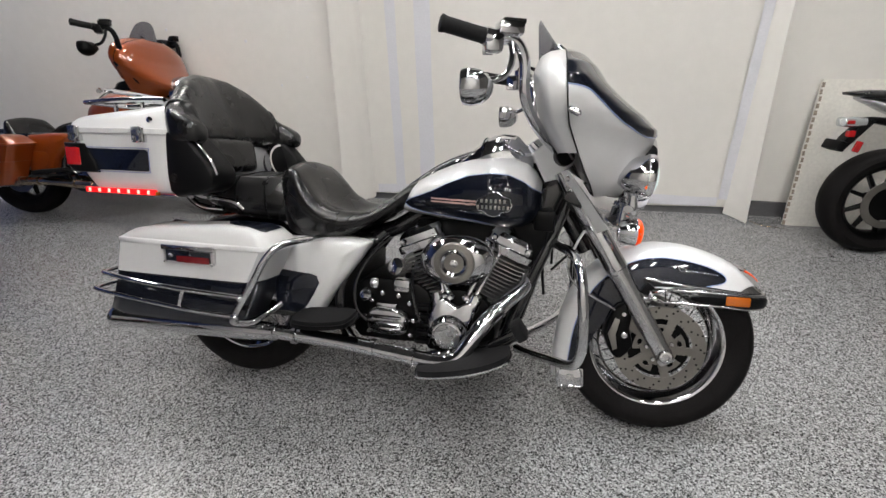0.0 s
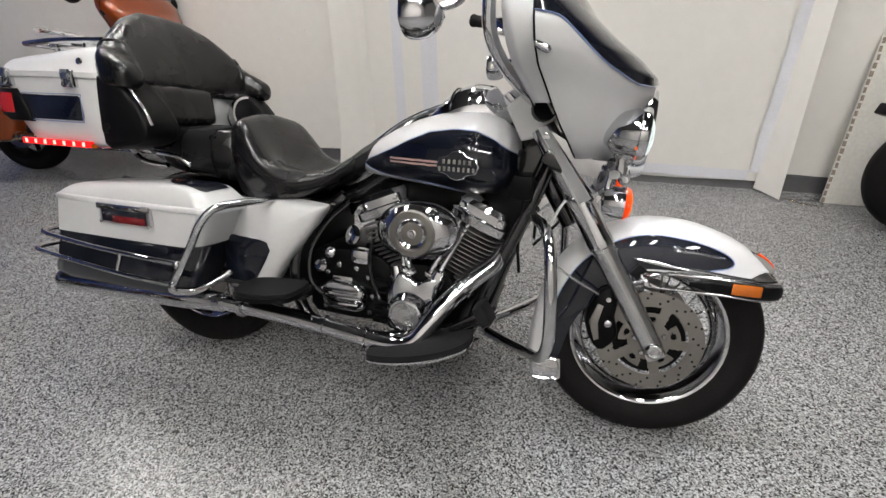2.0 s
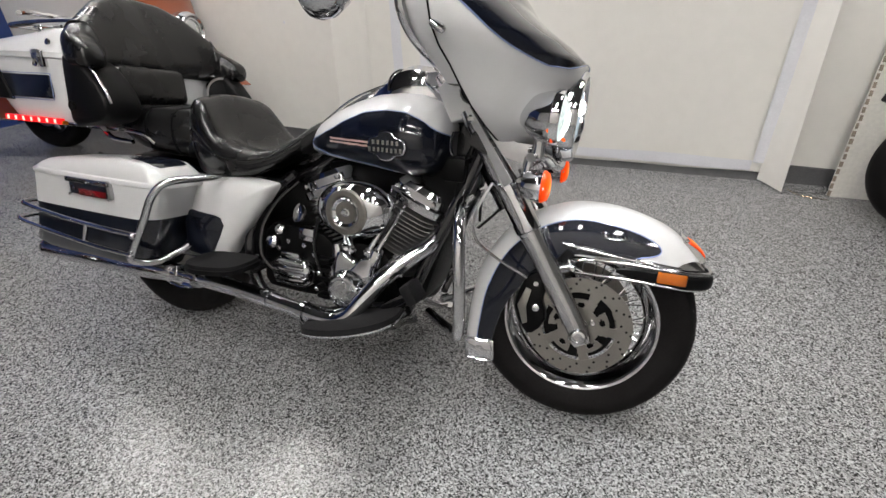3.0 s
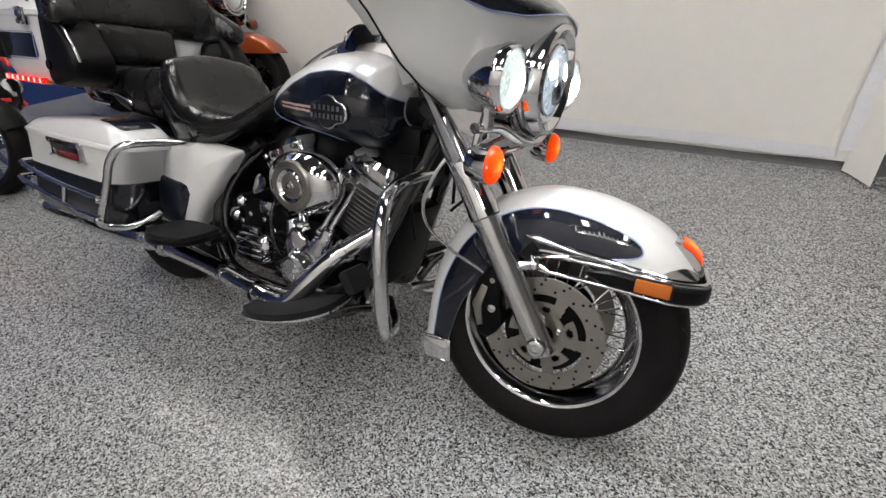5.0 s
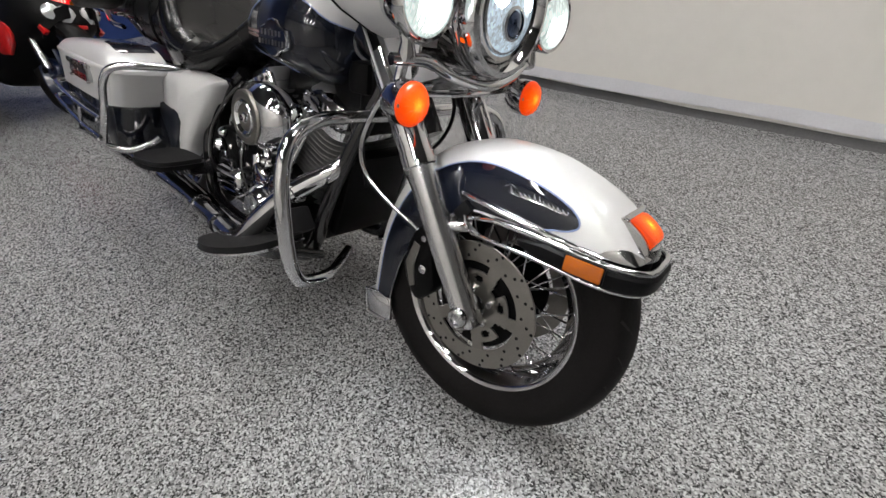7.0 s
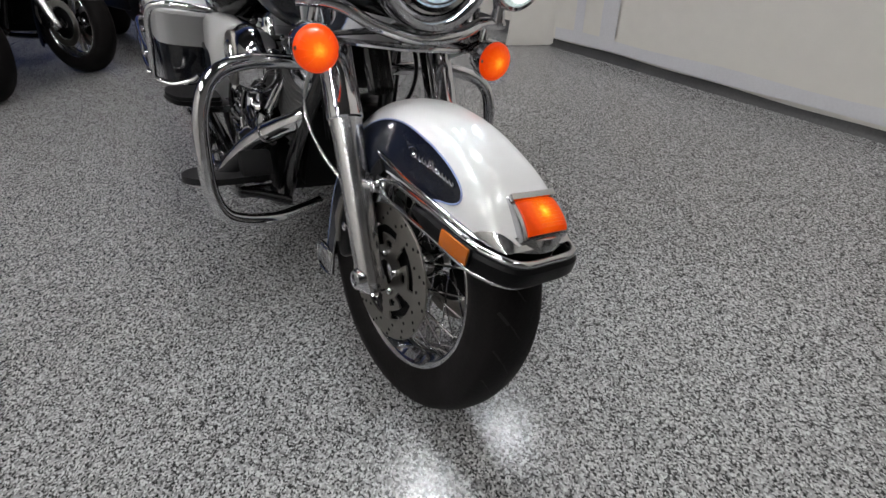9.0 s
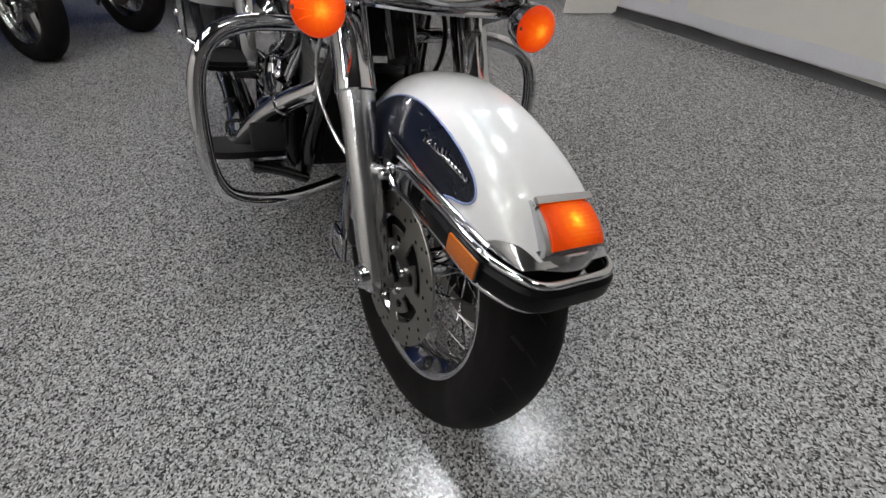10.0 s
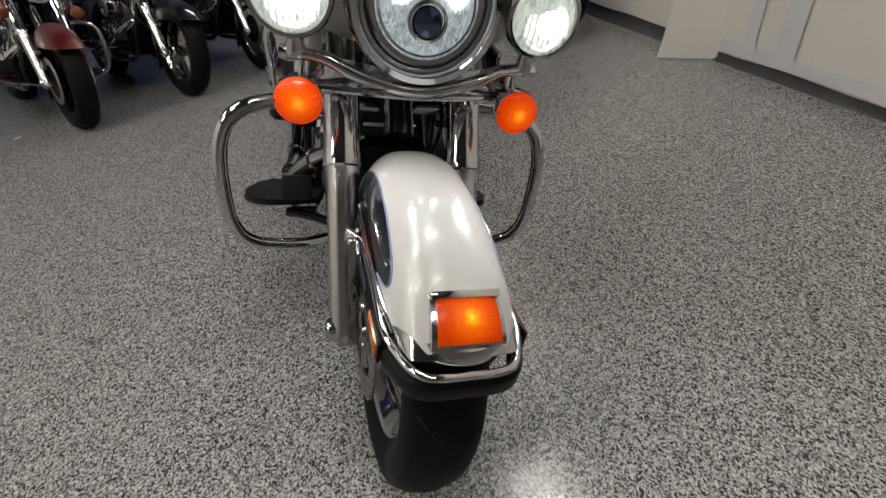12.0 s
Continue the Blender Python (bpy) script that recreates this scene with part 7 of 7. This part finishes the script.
def naked_bike(m, label):
    """A black street machine seen from its tail; its front faces +x."""
    b = thing("motorcycle", label, "motorcycle", m)
    wheel(b, "rear_wheel", 0.0, 0.30, 0.305, 0.165, 0.215, "cast", (-0.085,), ENGINE, 0.6)
    wheel(b, "front_wheel", 1.40, 0.295, 0.295, 0.12, 0.215, "cast", (-0.08, 0.08), ENGINE, 0.5)
    part("swingarm", tube([(0.0, -0.11, 0.30), (0.25, -0.11, 0.34), (0.50, -0.10, 0.38)], [0.03, 0.028, 0.04], 12, 4), ENGINE, b, "black swingarm")
    part("swingarm", tube([(0.0, 0.11, 0.30), (0.25, 0.11, 0.34), (0.50, 0.10, 0.38)], [0.03, 0.028, 0.04], 12, 4), ENGINE, b, "black swingarm")
    part("axle_nut", lathe([(0.022, 0), (0.022, 0.016), (0.012, 0.02), (0.001, 0.02)], (0, -0.135, 0.30), (0, -1, 0), 6), STEEL, b)
    part("brake_caliper", box((0.09, -0.105, 0.25), (0.09, 0.05, 0.07), 0.012), ENGINE, b)
    tail = part("tail_frame", tube([(0.45, 0, 0.62), (0.18, 0, 0.70), (-0.10, 0, 0.755), (-0.24, 0, 0.765)], [0.055, 0.045, 0.034, 0.02], 12, 5, False, 0.6), PLASTIC, b, "black tail subframe")
    part("tail_lamp", skin(bmesh.new(), [[Vector((x, sgnpow(math.cos(t), 0.7) * w, 0.752 + sgnpow(math.sin(t), 0.7) * h)) for t in [2 * math.pi * k / 20 for k in range(20)]] for x, w, h in ((-0.315, 0.02, 0.014), (-0.305, 0.045, 0.026), (-0.26, 0.055, 0.03), (-0.20, 0.05, 0.024))]), GLASS, tail, "clear tail lamp")
    part("tail_bulb", box((-0.285, -0.055, 0.752), (0.04, 0.006, 0.02), 0.003), RED, tail)
    hang = part("plate_hanger", slab([(-0.20, 0.76), (-0.15, 0.755), (-0.22, 0.66), (-0.27, 0.60), (-0.31, 0.615), (-0.27, 0.68)], -0.035, 0.035, 0.006), PLASTIC, tail, "black plate hanger")
    part("hanger_bracket", box((-0.32, -0.02, 0.625), (0.05, 0.14, 0.055), 0.01, Matrix.Rotation(radians(20), 4, "Y")), PLASTIC, hang)
    part("reflector", box((-0.225, -0.06, 0.62), (0.035, 0.012, 0.06), 0.004, Matrix.Rotation(radians(15), 4, "Y")), RED, hang)
    part("reflector", box((-0.265, -0.04, 0.69), (0.035, 0.03, 0.035), 0.004), RED, hang)
    part("seat", skin(bmesh.new(), [[Vector((x, sgnpow(math.cos(t), 0.7) * w, z + sgnpow(math.sin(t), 0.7) * h)) for t in [2 * math.pi * k / 20 for k in range(20)]] for x, w, z, h in ((-0.32, 0.03, 0.905, 0.008), (-0.22, 0.09, 0.90, 0.022), (-0.05, 0.12, 0.885, 0.035), (0.15, 0.13, 0.86, 0.045), (0.30, 0.12, 0.81, 0.05), (0.50, 0.09, 0.80, 0.04))]), LEATHER, b, "", 70)
    part("tail_cowl", skin(bmesh.new(), [[Vector((x, sgnpow(math.cos(t), 0.7) * w, z + sgnpow(math.sin(t), 0.7) * h)) for t in [2 * math.pi * k / 16 for k in range(16)]] for x, w, z, h in ((-0.26, 0.03, 0.878, 0.006), (-0.12, 0.085, 0.84, 0.03), (0.10, 0.10, 0.77, 0.06), (0.35, 0.11, 0.72, 0.06))]), ALLOY, b, "grey tail cowl", 60)
    ts = part("turn_signal", lathe([(0.001, -0.02), (0.02, -0.012), (0.025, 0.0), (0.018, 0.012), (0.001, 0.016)], (-0.02, -0.16, 0.435), (-1, -0.2, 0), 16), AMBER, b, "amber turn signal")
    part("signal_arm", tube([(0.02, -0.09, 0.44), (0.0, -0.13, 0.437), (-0.01, -0.155, 0.435)], 0.007, 8, 3), PLASTIC, ts)
    part("shock", tube([(0.28, 0, 0.42), (0.40, 0, 0.66)], 0.035, 12, 3), SPORTRED, b)
    part("engine", box((0.72, 0, 0.42), (0.46, 0.34, 0.36), 0.05), ENGINE, b)
    part("fuel_tank", skin(bmesh.new(), [[Vector((x, sgnpow(math.cos(t), 0.8) * w, z + sgnpow(math.sin(t), 0.8) * h)) for t in [2 * math.pi * k / 20 for k in range(20)]] for x, w, z, h in ((0.45, 0.08, 0.80, 0.05), (0.6, 0.15, 0.82, 0.11), (0.8, 0.16, 0.83, 0.13), (1.0, 0.10, 0.82, 0.10))]), BLACKPAINT, b, "", 60)
    for sd in (-1, 1):
        part("fork_leg", tube([(1.40, sd * 0.1, 0.295), (1.28, sd * 0.1, 0.6), (1.18, sd * 0.1, 0.88)], 0.025, 12, 3), ENGINE, b)
    part("handlebar", tube([(1.08, -0.36, 1.0), (1.14, -0.2, 1.0), (1.17, 0, 0.98), (1.14, 0.2, 1.0), (1.08, 0.36, 1.0)], 0.012, 10, 5), ENGINE, b)
    part("chain", tube([(0.0, 0.09, 0.34), (0.3, 0.09, 0.38), (0.55, 0.09, 0.42)], 0.008, 8, 3), STEEL, b)
    part("rear_hugger", skin(bmesh.new(), [[Vector((0.33 * math.cos(a) * (1 - 0.05 * u * u), u * 0.08, 0.30 + 0.33 * math.sin(a) * (1 - 0.05 * u * u))) for u in np.linspace(-1, 1, 7)] for a in np.linspace(0.1, 1.3, 9)], loop=False), PLASTIC, b, "black hugger fender", 60)
    return b


naked_bike(pose(3.09, 1.64, 0, 0, 0, 3) @ pose(0, 0, 0, -6), "black street motorcycle seen from the tail, beside the leaning board")
